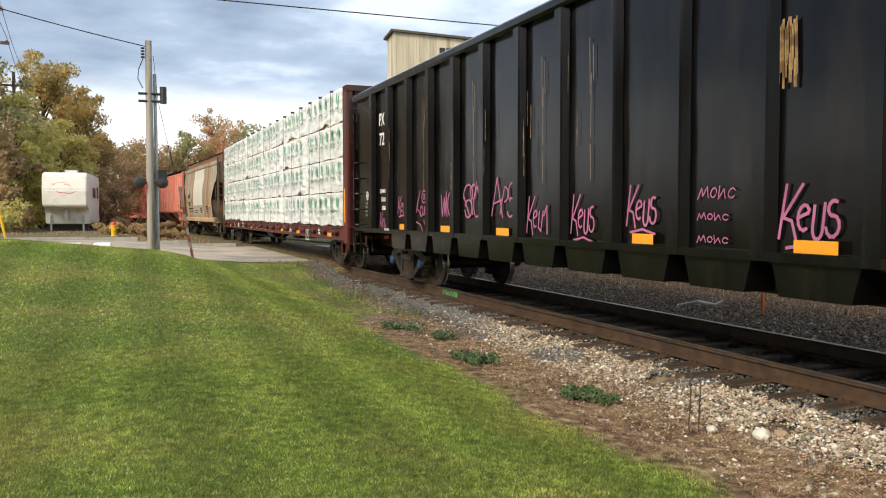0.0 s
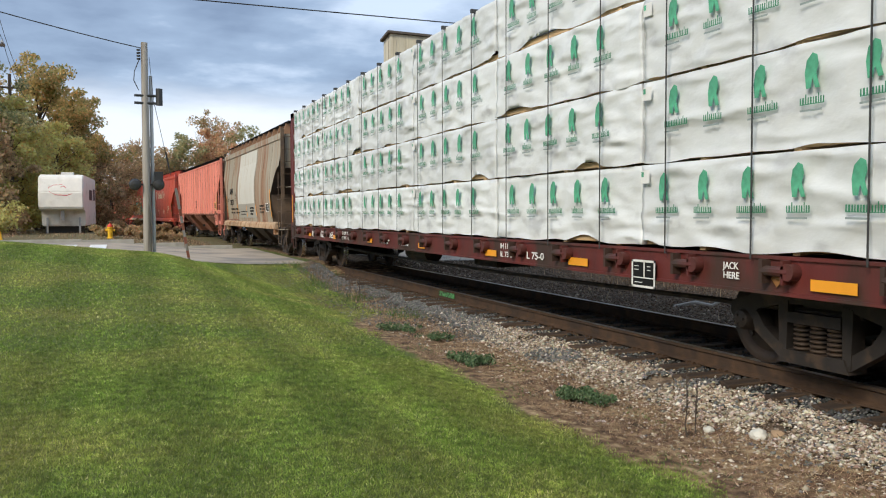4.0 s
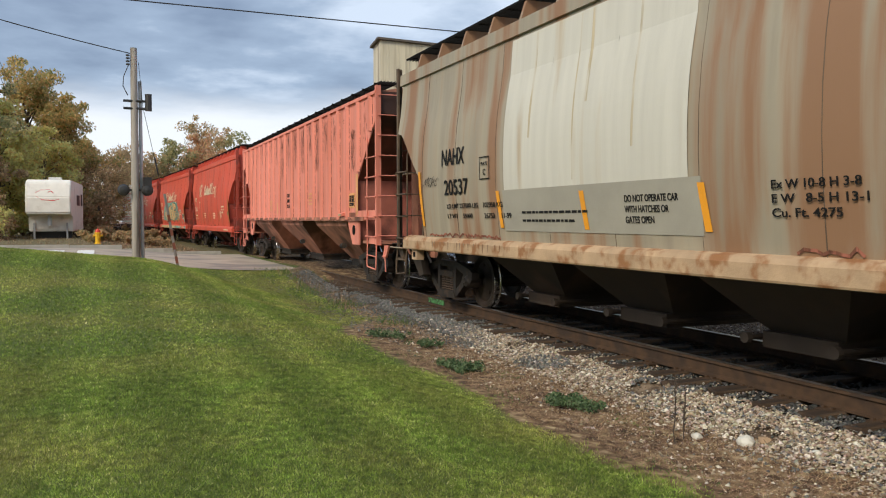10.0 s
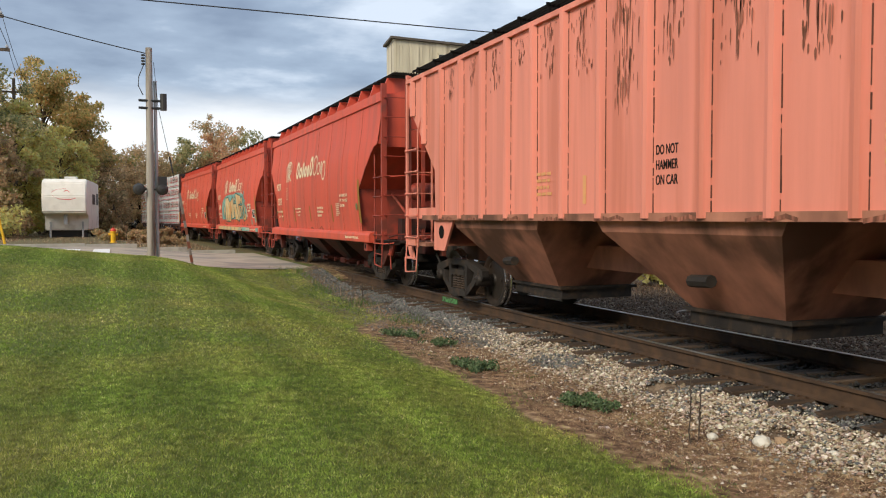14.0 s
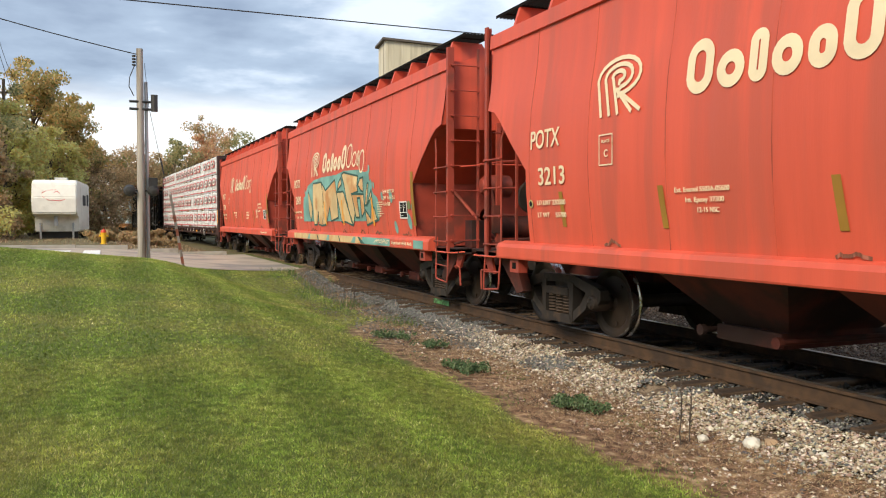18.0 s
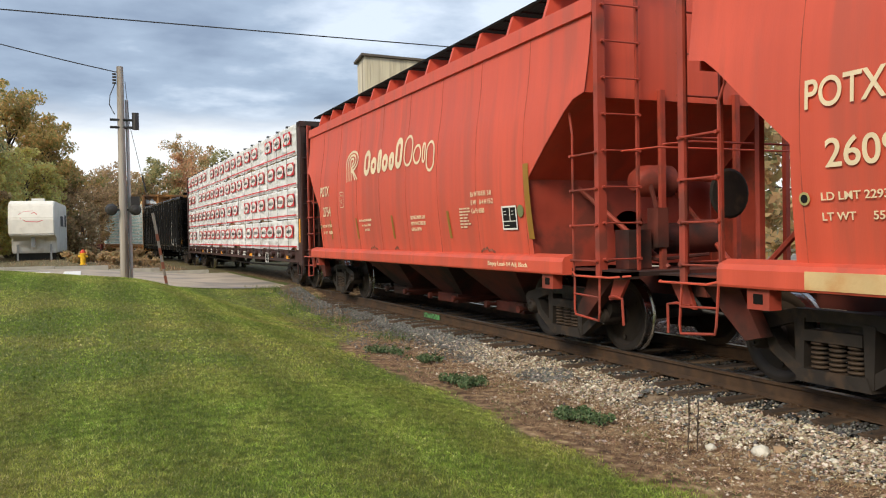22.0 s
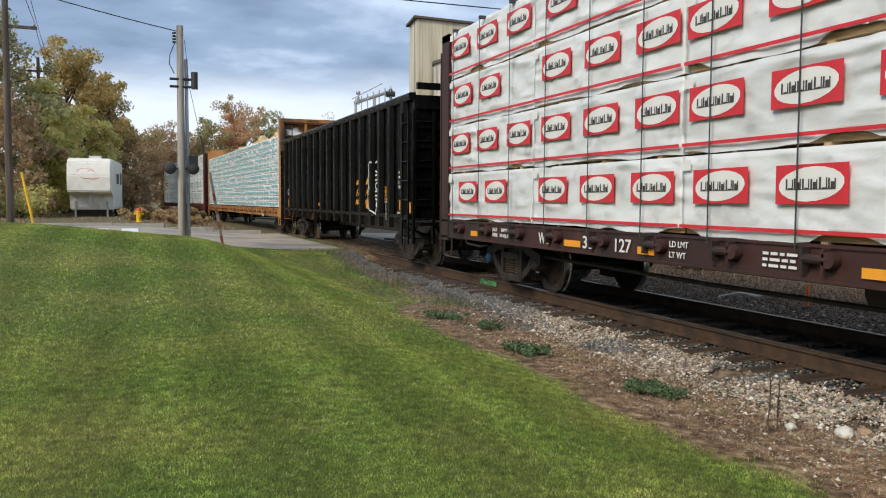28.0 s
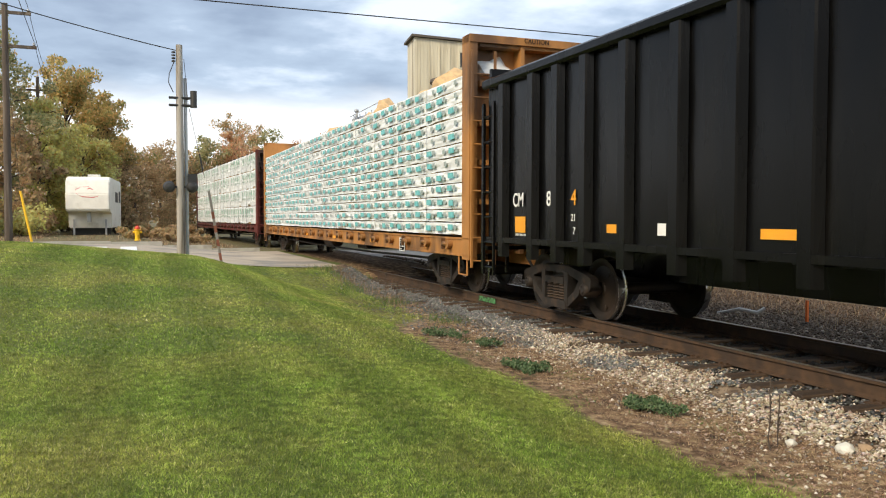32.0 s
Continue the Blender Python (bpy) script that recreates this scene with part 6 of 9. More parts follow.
# ---- plants and stones ----
def blades(name, pts, h0, h1, w, lean, material, seed, label, category):
    """Thin triangular blades standing at pts (n x 3)."""
    rng = np.random.default_rng(seed)
    n = len(pts)
    a, t = rng.uniform(0, 2 * np.pi, n), rng.uniform(0, 2 * np.pi, n)
    h, l = rng.uniform(h0, h1, n), rng.uniform(0, lean, n)
    ww = w * rng.uniform(0.6, 1.3, n)
    side = np.stack([np.cos(a) * ww, np.sin(a) * ww, np.zeros(n)], 1)
    tip = np.stack([np.cos(t) * l * h, np.sin(t) * l * h, h], 1)
    v = np.stack([pts - side, pts + side, pts + tip], 1).reshape(-1, 3)
    f = np.arange(3 * n).reshape(n, 3)
    return tagged(new(name, quick_mesh(name, v, f, material)), label, category, kind="stuff")


def scatter(n, x0, x1, y0, y1, seed, keep=None, power=1.0):
    rng = np.random.default_rng(seed)
    x, y = rng.uniform(x0, x1, n), y0 + (y1 - y0) * rng.random(n) ** power
    if keep is not None:
        k = keep(x, y, rng)
        x, y = x[k], y[k]
    return np.stack([x, y, ground_z(x, y)], 1)


def lawn_material():
    m = bpy.data.materials.new("grass_blades")
    m.use_nodes = True
    nt = m.node_tree
    N, L = nt.nodes.new, nt.links.new
    b = nt.nodes["Principled BSDF"]
    b.inputs["Roughness"].default_value = 0.65
    g = N("ShaderNodeNewGeometry")

    def ramp(stops):
        r = N("ShaderNodeValToRGB")
        els = r.color_ramp.elements
        while len(els) < len(stops):
            els.new(0.5)
        for e, (p, c) in zip(els, stops):
            e.position, e.color = p, (*c, 1)
        return r
    fresh = ramp([(0, (0.100, 0.175, 0.020)), (0.45, (0.186, 0.282, 0.041)), (0.9, (0.285, 0.368, 0.072)), (1, (0.52, 0.52, 0.22))])
    dry = ramp([(0, (0.195, 0.238, 0.036)), (0.45, (0.325, 0.362, 0.074)), (0.85, (0.480, 0.470, 0.130)), (1, (0.62, 0.57, 0.28))])
    n1 = N("ShaderNodeTexNoise")
    n1.inputs["Scale"].default_value, n1.inputs["Detail"].default_value = 0.55, 5
    L(g.outputs["Position"], n1.inputs["Vector"])
    mask = ramp([(0.42, (0, 0, 0)), (0.66, (1, 1, 1))])
    L(n1.outputs[0], mask.inputs[0])
    for r in (fresh, dry):
        L(g.outputs["Random Per Island"], r.inputs[0])
    mx = N("ShaderNodeMix")
    mx.data_type = "RGBA"
    L(mask.outputs[0], mx.inputs[0])
    L(fresh.outputs[0], mx.inputs[6])
    L(dry.outputs[0], mx.inputs[7])
    # clumps a hand's width across
    n2, m2, h2 = N("ShaderNodeTexNoise"), N("ShaderNodeMapRange"), N("ShaderNodeHueSaturation")
    n2.inputs["Scale"].default_value, n2.inputs["Detail"].default_value, n2.inputs["Roughness"].default_value = 9.0, 4, 0.72
    L(g.outputs["Position"], n2.inputs["Vector"])
    m2.inputs[1].default_value, m2.inputs[2].default_value, m2.inputs[3].default_value, m2.inputs[4].default_value = 0.34, 0.66, 0.46, 1.56
    L(n2.outputs[0], m2.inputs[0])
    L(m2.outputs[0], h2.inputs["Value"])
    L(mx.outputs[2], h2.inputs["Color"])
    # mower stripes along the lawn
    sep, sn, mr = N("ShaderNodeSeparateXYZ"), N("ShaderNodeMath"), N("ShaderNodeMapRange")
    L(g.outputs["Position"], sep.inputs[0])
    mul, hsv = N("ShaderNodeMath"), N("ShaderNodeHueSaturation")
    mul.operation, mul.inputs[1].default_value = "MULTIPLY", 5.2
    sn.operation = "SINE"
    L(sep.outputs[0], mul.inputs[0])
    L(mul.outputs[0], sn.inputs[0])
    mr.inputs[1].default_value, mr.inputs[2].default_value, mr.inputs[3].default_value, mr.inputs[4].default_value = -1, 1, 0.86, 1.24
    L(sn.outputs[0], mr.inputs[0])
    L(mr.outputs[0], hsv.inputs["Value"])
    L(h2.outputs[0], hsv.inputs["Color"])
    t, ms, out = N("ShaderNodeBsdfTranslucent"), N("ShaderNodeMixShader"), nt.nodes["Material Output"]
    ms.inputs[0].default_value = 0.4
    L(hsv.outputs[0], b.inputs["Base Color"])
    L(hsv.outputs[0], t.inputs[0])
    L(b.outputs[0], ms.inputs[1])
    L(t.outputs[0], ms.inputs[2])
    L(ms.outputs[0], out.inputs[0])
    return m


def lawn_edge(x, y):
    """True on the lawn: left of an uneven line beside the track."""
    return x < -3.40 + 0.10 * np.sin(y * 1.7) + 0.08 * np.sin(y * 4.3 + 1) + 1.1 * smooth01((y - 12.6) / 2.2) + 1.3 * smooth01((y - 15) / 11)


def in_view(x, y, rng):
    a = np.degrees(np.arctan2(x + 6.9, y + 0.2))
    return (a > -14) & (a < 58)


M_LAWN = lawn_material()
M_STRAW = island_mat("dead_grass", [(0.08, 0.04, 0.022), (0.24, 0.14, 0.08), (0.62, 0.46, 0.28), (0.13, 0.07, 0.04), (0.46, 0.31, 0.18)])
for nm, n, y0, y1, w, h1, sd in (("lawn_grass", 700000, 2.6, 11.0, 0.0033, 0.031, 1), ("lawn_grass", 480000, 7.6, 24.6, 0.0075, 0.036, 2)):
    p = scatter(n, -21 if y0 > 5 else -11, -2.0, y0, y1, sd, lambda x, y, r: in_view(x, y, r) & lawn_edge(x + r.normal(0, 0.10, len(x)), y) & ((y < 9.3 + r.normal(0, 0.7, len(x))) == (sd == 1)))
    blades(nm, p, 0.008, h1 * 0.86, w, 1.45, M_LAWN, sd + 10, "short mown green lawn with drier patches", "grass")
p = scatter(330000, -24, -3.0, -14, 24.6, 3, lambda x, y, r: ~(in_view(x, y, r) & (y > 2.6)) & lawn_edge(x + r.normal(0, 0.10, len(x)), y))
blades("lawn_grass", p, 0.010, 0.036, 0.010, 1.7, M_LAWN, 13, "short mown green lawn with drier patches", "grass")
p = scatter(30000, -3.9, -1.5, -12, 3.2, 9, lambda x, y, r: ~lawn_edge(x - 0.25, y))
blades("dead_grass", p, 0.006, 0.030, 0.0045, 5.0, M_STRAW, 14, "matted dead grass and straw on bare soil", "dead grass")
p = scatter(125000, -3.9, -1.3, 3.2, 20.5, 5, lambda x, y, r: (~lawn_edge(x - 0.25, y)) & (r.random(len(x)) < 0.9 * smooth01((-1.15 - x) / 1.2)), 1.2)
blades("dead_grass", p, 0.006, 0.030, 0.0032, 5.0, M_STRAW, 6, "matted dead grass and straw on bare soil", "dead grass")
LEAF_GREEN = island_mat("small_weeds", [(0.05, 0.10, 0.025), (0.10, 0.18, 0.04), (0.20, 0.25, 0.08)], translucent=0.2)
p = scatter(7000, -3.6, -2.3, 3.2, 12, 7, lambda x, y, r: np.sin(x * 5 + 1) * np.sin(y * 2.3) + r.normal(0, 0.3, len(x)) > 0.75)
blades("weed_patch", p, 0.01, 0.035, 0.005, 2.0, LEAF_GREEN, 8, "sparse green weeds on the bare soil", "weeds")


def stones(name, pts, r0, r1, material, seed, label):
    rng = np.random.default_rng(seed)
    n = len(pts)
    base = np.array([(1, 0, 0), (-1, 0, 0), (0, 1, 0), (0, -1, 0), (0, 0, 1), (0, 0, -0.7)], float)
    tri = np.array([(0, 2, 4), (2, 1, 4), (1, 3, 4), (3, 0, 4), (2, 0, 5), (1, 2, 5), (3, 1, 5), (0, 3, 5)])
    r = rng.uniform(0, 1, n) ** 1.8 * (r1 - r0) + r0
    v = base[None] * (1 + rng.uniform(-0.38, 0.38, (n, 6, 1))) + rng.uniform(-0.22, 0.22, (n, 6, 3))
    v *= np.stack([r * rng.uniform(0.8, 1.3, n), r * rng.uniform(0.8, 1.3, n), r * rng.uniform(0.5, 0.9, n)], 1)[:, None]
    a = rng.uniform(0, 6.28, n)
    c, s = np.cos(a)[:, None], np.sin(a)[:, None]
    x, y = v[..., 0] * c - v[..., 1] * s, v[..., 0] * s + v[..., 1] * c
    v = np.stack([x, y, v[..., 2]], -1) + pts[:, None]
    f = (tri[None] + (np.arange(n) * 6)[:, None, None]).reshape(-1, 3)
    return tagged(new(name, quick_mesh(name, v.reshape(-1, 3), f, material)), label, "ballast", kind="stuff")


M_PALE = island_mat("pale_limestone", [(0.11, 0.068, 0.040), (0.37, 0.295, 0.20), (0.52, 0.44, 0.33), (0.20, 0.135, 0.085), (0.84, 0.78, 0.66), (0.30, 0.235, 0.165)])
M_GREY = island_mat("grey_ballast", [(0.055, 0.058, 0.058), (0.13, 0.135, 0.132), (0.20, 0.20, 0.19), (0.09, 0.095, 0.096), (0.32, 0.305, 0.27)])
# stones past the far rail: the train's shade is mixed into these browns
M_DUSTY = island_mat("dusty_stone", [(0.032, 0.020, 0.011), (0.065, 0.042, 0.024), (0.12, 0.08, 0.05), (0.05, 0.031, 0.018), (0.36, 0.29, 0.21)])
# oil black, deepened for the shade below the cars
M_OILY = island_mat("oily_ballast", [(0.016, 0.016, 0.015), (0.032, 0.033, 0.032), (0.058, 0.058, 0.055), (0.026, 0.027, 0.027)], 0.75)
M_TWIG = island_mat("dead_twigs", [(0.05, 0.028, 0.018), (0.12, 0.07, 0.045), (0.30, 0.21, 0.13)])


def ridge_z(x, y):
    """Top of the gravel beside the near rail: it rises towards the tie ends."""
    return ground_z(x, y) + 0.145 * smooth01((x + 2.1) / 1.0)


def bed_stones():
    rng = np.random.default_rng(21)
    n = 118000
    y = np.where(rng.random(n) < 0.10, rng.uniform(-10, 3.0, n), 3.0 + 20.5 * rng.random(n) ** 1.35)
    wide = 1.02 - 0.48 * smooth01((y - 9) / 5)
    x = -0.90 - wide * rng.random(n) + rng.normal(0, 0.16, n)
    # strays thin out over the soil
    stray = rng.random(n) < 0.19
    x = np.where(stray, -1.5 - 1.5 * rng.random(n) ** 1.5, x)
    patch = np.sin(2.6 * x + 1.7 * y) * np.sin(2.3 * y - 1.9 * x + 1) + 0.4 * np.sin(6.1 * y + 3 * x) + 0.3 * np.sin(9 * x - 4 * y) + rng.normal(0, 0.22, n)
    ok = (patch < 0.95) & (x > -3.3) & (x < -0.80) & (rng.random(n) > 0.55 * smooth01((y - 14) / 4))
    # between the rail and the tie ends the stones lie lower and thinner
    ok &= rng.random(n) < np.where(x > -1.30, 0.28, 1.0)
    x, y = x[ok], y[ok]
    z = np.where(x > -1.28, np.minimum(ridge_z(x, y), -0.205), ridge_z(x, y)) + rng.uniform(-0.012, 0.006, len(x))
    blue = np.sin(1.9 * y + 2.2 * x + 0.6) * np.sin(1.1 * y - 2.4 * x) > 0.62
    far = rng.random(len(x)) < np.clip(smooth01((y - 9.5) / 5.0) * 0.92 + 0.07 + 0.55 * blue * (x > -2.2) + 0.45 * (x > -1.25), 0, 1)
    pts = np.stack([x, y, z], 1)
    small = rng.random(len(x)) < 0.84
    stones("pale_ballast", pts[~far & small], 0.004, 0.019, M_PALE, 22, "pale broken limestone beside the rail")
    stones("pale_ballast", pts[~far & ~small], 0.012, 0.034, M_PALE, 26, "larger pale limestone pieces beside the rail")
    stones("grey_ballast", pts[far], 0.007, 0.028, M_GREY, 23, "blue-grey crushed ballast beside the rail")
    n = 26000
    y = np.where(rng.random(n) < 0.15, rng.uniform(-10, 2.5, n), 2.5 + 22 * rng.random(n) ** 1.2)
    x = rng.uniform(-1.20, 0.98, n)
    stones("oily_ballast", np.stack([x, y, np.full(n, -0.215) + rng.uniform(-0.03, 0.02, n)], 1), 0.012, 0.04, M_OILY, 24, "ballast between the ties, darkened by oil and painted shade")
    n = 20000
    y = 4.0 + 24 * rng.random(n)
    x = 0.95 + np.abs(rng.normal(0, 1.9, n))
    stones("dusty_ballast", np.stack([x, y, ground_z(x, y) + 0.13 * smooth01((2.2 - x) / 1.2)], 1), 0.012, 0.055, M_DUSTY, 25, "dusty stones beyond the track")
    # broken stems lying over soil and gravel
    n = 11000
    y = 3.0 + 15 * rng.random(n) ** 1.3
    x = -1.75 - 1.6 * rng.random(n) + rng.normal(0, 0.25, n)
    ok = (x > -3.5) & (x < -1.25) & (np.sin(3.1 * y + x) + np.sin(1.3 * y - 2 * x) + rng.normal(0, 0.5, n) > 0.1)
    x, y = x[ok], y[ok]
    pts = np.stack([x, y, ridge_z(x, y) + 0.014], 1)
    blades("dead_stems", pts, 0.012, 0.05, 0.0035, 6.5, M_TWIG, 27, "broken brown stems strewn over the gravel", "dead stems")


bed_stones()
# shoulder of the track bed that the ties lie in
# bed colour holds the under-train shade as well as oil
M_BED = mat("oily_shaded_bed", (0.024, 0.022, 0.02), 0.95, var=0.4, scale=30, bump=0.6, bump_scale=60)
M_SHOULDER = mat("dark_gravel", (0.12, 0.082, 0.052), 0.95, var=0.5, scale=34, dirt=(0.28, 0.21, 0.14), dirt_amt=0.34, dirt_scale=3, bump=0.7, bump_scale=70)
for lab, xs, m in (("oil-dark bed between the rails, shade painted in", (-1.2, -0.6, 0.0, 0.6, 1.0), M_BED), ("brown gravel shoulder of the track", np.linspace(-2.2, -1.2, 9), M_SHOULDER), ("dusty shoulder beyond the far rail, painted shade-dark", np.linspace(1.0, 1.7, 5), M_BED)):
    tagged(new("track_shoulder", grid_sheet("track_shoulder", xs, np.arange(-10, 25.0, 0.5), lambda X, Y: np.where(np.abs(X) < 1.21, -0.238, np.where(X < 0, ridge_z(X, Y) - 0.045 * smooth01((-1.2 - X) / 0.3), ground_z(X, Y) + 0.02)), m)),
           lab, "track bed", kind="structure")


def boulder(x, y, r, material, label, seed):
    bm = bmesh.new()
    bmesh.ops.create_icosphere(bm, subdivisions=2, radius=r)
    for v in bm.verts:
        v.co *= 1 + 0.35 * noise.noise(v.co / r * 1.1 + Vector((seed, 0, 0)))
        v.co.z *= 0.75
    ob = solid("stone", bm, material, label, "stone")
    ob.location = (x, y, float(ground_z(x, y)) + r * 0.40)


boulder(-1.98, 5.23, 0.075, M_CREAM, "large white stone on the gravel", 1)
boulder(-1.83, 5.18, 0.062, mat("brown_stone", (0.36, 0.25, 0.15), 0.9), "rounded brown stone on the gravel", 2)
boulder(-2.22, 5.55, 0.045, M_CREAM, "pale stone on the gravel", 3)
boulder(-1.72, 4.75, 0.05, M_CREAM, "pale stone on the gravel", 4)
boulder(-2.62, 9.35, 0.05, M_CREAM, "pale stone by the weeds", 5)


def leaf_cloud(centres, radii, n, size, rng, flat=0.8):
    """Leaf quads gathered in clumps: arrays of vertices and faces."""
    k = rng.integers(0, len(centres), n)
    d = rng.normal(0, 1, (n, 3))
    d *= (rng.random(n) ** 0.45 / np.maximum(1e-6, np.linalg.norm(d, axis=1)))[:, None]
    p = centres[k] + d * radii[k][:, None] * np.array([1, 1, flat])
    u = rng.normal(0, 1, (n, 3))
    u /= np.linalg.norm(u, axis=1)[:, None]
    w = np.cross(u, rng.normal(0, 1, (n, 3)))
    w /= np.maximum(1e-6, np.linalg.norm(w, axis=1))[:, None]
    s = (size * rng.uniform(0.6, 1.4, n))[:, None]
    v = np.stack([p - u * s, p - w * s * 0.55, p + u * s, p + w * s * 0.55], 1).reshape(-1, 3)
    return v, np.arange(4 * n).reshape(n, 4)


LEAF = {
    "olive": island_mat("olive_leaves", [(0.254, 0.25, 0.119), (0.476, 0.386, 0.195), (0.741, 0.491, 0.266), (0.314, 0.289, 0.155), (0.84, 0.504, 0.28)], translucent=0.55),
    "gold": island_mat("golden_leaves", [(0.716, 0.487, 0.185), (0.75, 0.744, 0.264), (0.491, 0.43, 0.173), (0.75, 0.75, 0.338)], translucent=0.55),
    "rust": island_mat("rust_leaves", [(0.683, 0.335, 0.187), (0.75, 0.47, 0.275), (0.461, 0.291, 0.163), (0.75, 0.608, 0.327)], translucent=0.55),
    "brown": island_mat("brown_leaves", [(0.365, 0.264, 0.152), (0.612, 0.412, 0.237), (0.284, 0.237, 0.129), (0.75, 0.565, 0.314)], translucent=0.55),
    "green": island_mat("green_leaves", [(0.196, 0.228, 0.11), (0.349, 0.356, 0.17), (0.497, 0.466, 0.241), (0.644, 0.514, 0.263)], translucent=0.55),
    "maple": island_mat("turning_leaves", [(0.234, 0.253, 0.094), (0.405, 0.378, 0.148), (0.674, 0.473, 0.189), (0.304, 0.3, 0.124), (0.75, 0.447, 0.193), (0.517, 0.456, 0.196)], translucent=0.55),
    "clover": island_mat("clover_leaves", [(0.035, 0.075, 0.028), (0.085, 0.145, 0.06), (0.19, 0.26, 0.13)], translucent=0.2),
}


def tree(x, y, h, r, kind, seed, label, low=0.25, n=5200, leaf=0.17, bare=0.0, name="tree"):
    """Tapered trunk and limbs; crown of leaf clumps with gaps. h: height, r: crown radius."""
    rng, rnd = np.random.default_rng(seed), random.Random(seed)
    z = float(ground_z(x, y))
    t = thing(name, label, "tree", m=pose(x, y, z - 0.05))
    bm = bmesh.new()
    top = Vector((rnd.uniform(-0.3, 0.3), rnd.uniform(-0.3, 0.3), h * 0.72))
    rt = 0.018 * h + 0.03
    mid = Vector((top.x * 0.3, top.y * 0.4, h * 0.35))
    tube(bm, (0, 0, -0.2), mid, rt, rt * 0.7, 9)
    tube(bm, mid, top, rt * 0.7, rt * 0.25, 8)
    cent, rad = [], []
    nb = 13 + int(r * 3)
    for k in range(nb):
        f = low + (1 - low) * (k + rnd.random()) / nb
        a = k * 2.4 + rnd.uniform(-0.4, 0.4)
        prof = math.sin(min(1, max(0.03, (f - low * 0.75) / (1.04 - low * 0.75))) ** 0.8 * math.pi) ** 0.55
        reach = r * prof * rnd.uniform(0.55, 1.0)
        base = mid.lerp(top, max(0, min(1, (f - 0.3) / 0.7))) if f > 0.3 else mid * (f / 0.35)
        tip = Vector((math.cos(a) * reach, math.sin(a) * reach, f * h))
        tube(bm, base, base.lerp(tip, 0.55) + Vector((0, 0, 0.1 * r)), rt * 0.32, rt * 0.16, 6, False)
        tube(bm, base.lerp(tip, 0.55) + Vector((0, 0, 0.1 * r)), tip, rt * 0.16, rt * 0.05, 5, False)
        if rnd.random() >= bare:
            for q in range(4):
                cent.append(tip + Vector((rnd.gauss(0, 1), rnd.gauss(0, 1), rnd.gauss(0, 0.8))) * r * 0.22)
                rad.append(r * rnd.uniform(0.13, 0.30))
            cent.append(base.lerp(tip, 0.6))
            rad.append(r * 0.25)
        else:
            for q in range(7):
                e = tip + Vector((rnd.gauss(0, 0.35), rnd.gauss(0, 0.35), rnd.uniform(0.1, 0.9))) * r * 0.35
                tube(bm, base.lerp(tip, rnd.uniform(0.5, 1)), e, rt * 0.06, 0.006, 4, False)
    part("trunk", bm, M_BARK, t, smooth=True)
    v, f = leaf_cloud(np.array([tuple(c) for c in cent]), np.array(rad), n, leaf, rng)
    part("crown", quick_mesh("crown", v, f, LEAF[kind]), LEAF[kind], t)
    return t


def bush(x, y, h, r, kind, seed, label, n=1500, leaf=0.11):
    rng, rnd = np.random.default_rng(seed), random.Random(seed)
    t = thing("bush", label, "bush", m=pose(x, y, float(ground_z(x, y)) - 0.05))
    bm = bmesh.new()
    cent, rad = [], []
    for k in range(9):
        a, q = rnd.uniform(0, 6.28), r * rnd.uniform(0.2, 0.9)
        tip = Vector((math.cos(a) * q, math.sin(a) * q, h * rnd.uniform(0.35, 0.9)))
        tube(bm, (tip.x * 0.15, tip.y * 0.15, 0), tip, 0.03, 0.008, 5, False)
        cent.append(tip)
        rad.append(min(r, h) * rnd.uniform(0.25, 0.42))
        cent.append(tip * 0.6)
        rad.append(min(r, h) * rnd.uniform(0.25, 0.4))
    part("stem", bm, M_BARK, t)
    v, f = leaf_cloud(np.array([tuple(c) for c in cent]), np.array(rad), n, leaf, rng)
    v[:, 2] = np.maximum(v[:, 2], 0.02)
    part("foliage", quick_mesh("foliage", v, f, LEAF[kind]), LEAF[kind], t)


def spot(px, d, yaw=-21.69, ex=-6.87, ey=0.0):
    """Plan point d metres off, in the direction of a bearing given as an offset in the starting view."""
    a = math.atan((px - 784) / 1457.5) - radians(yaw)
    return ex + d * math.sin(a), ey + d * math.cos(a)


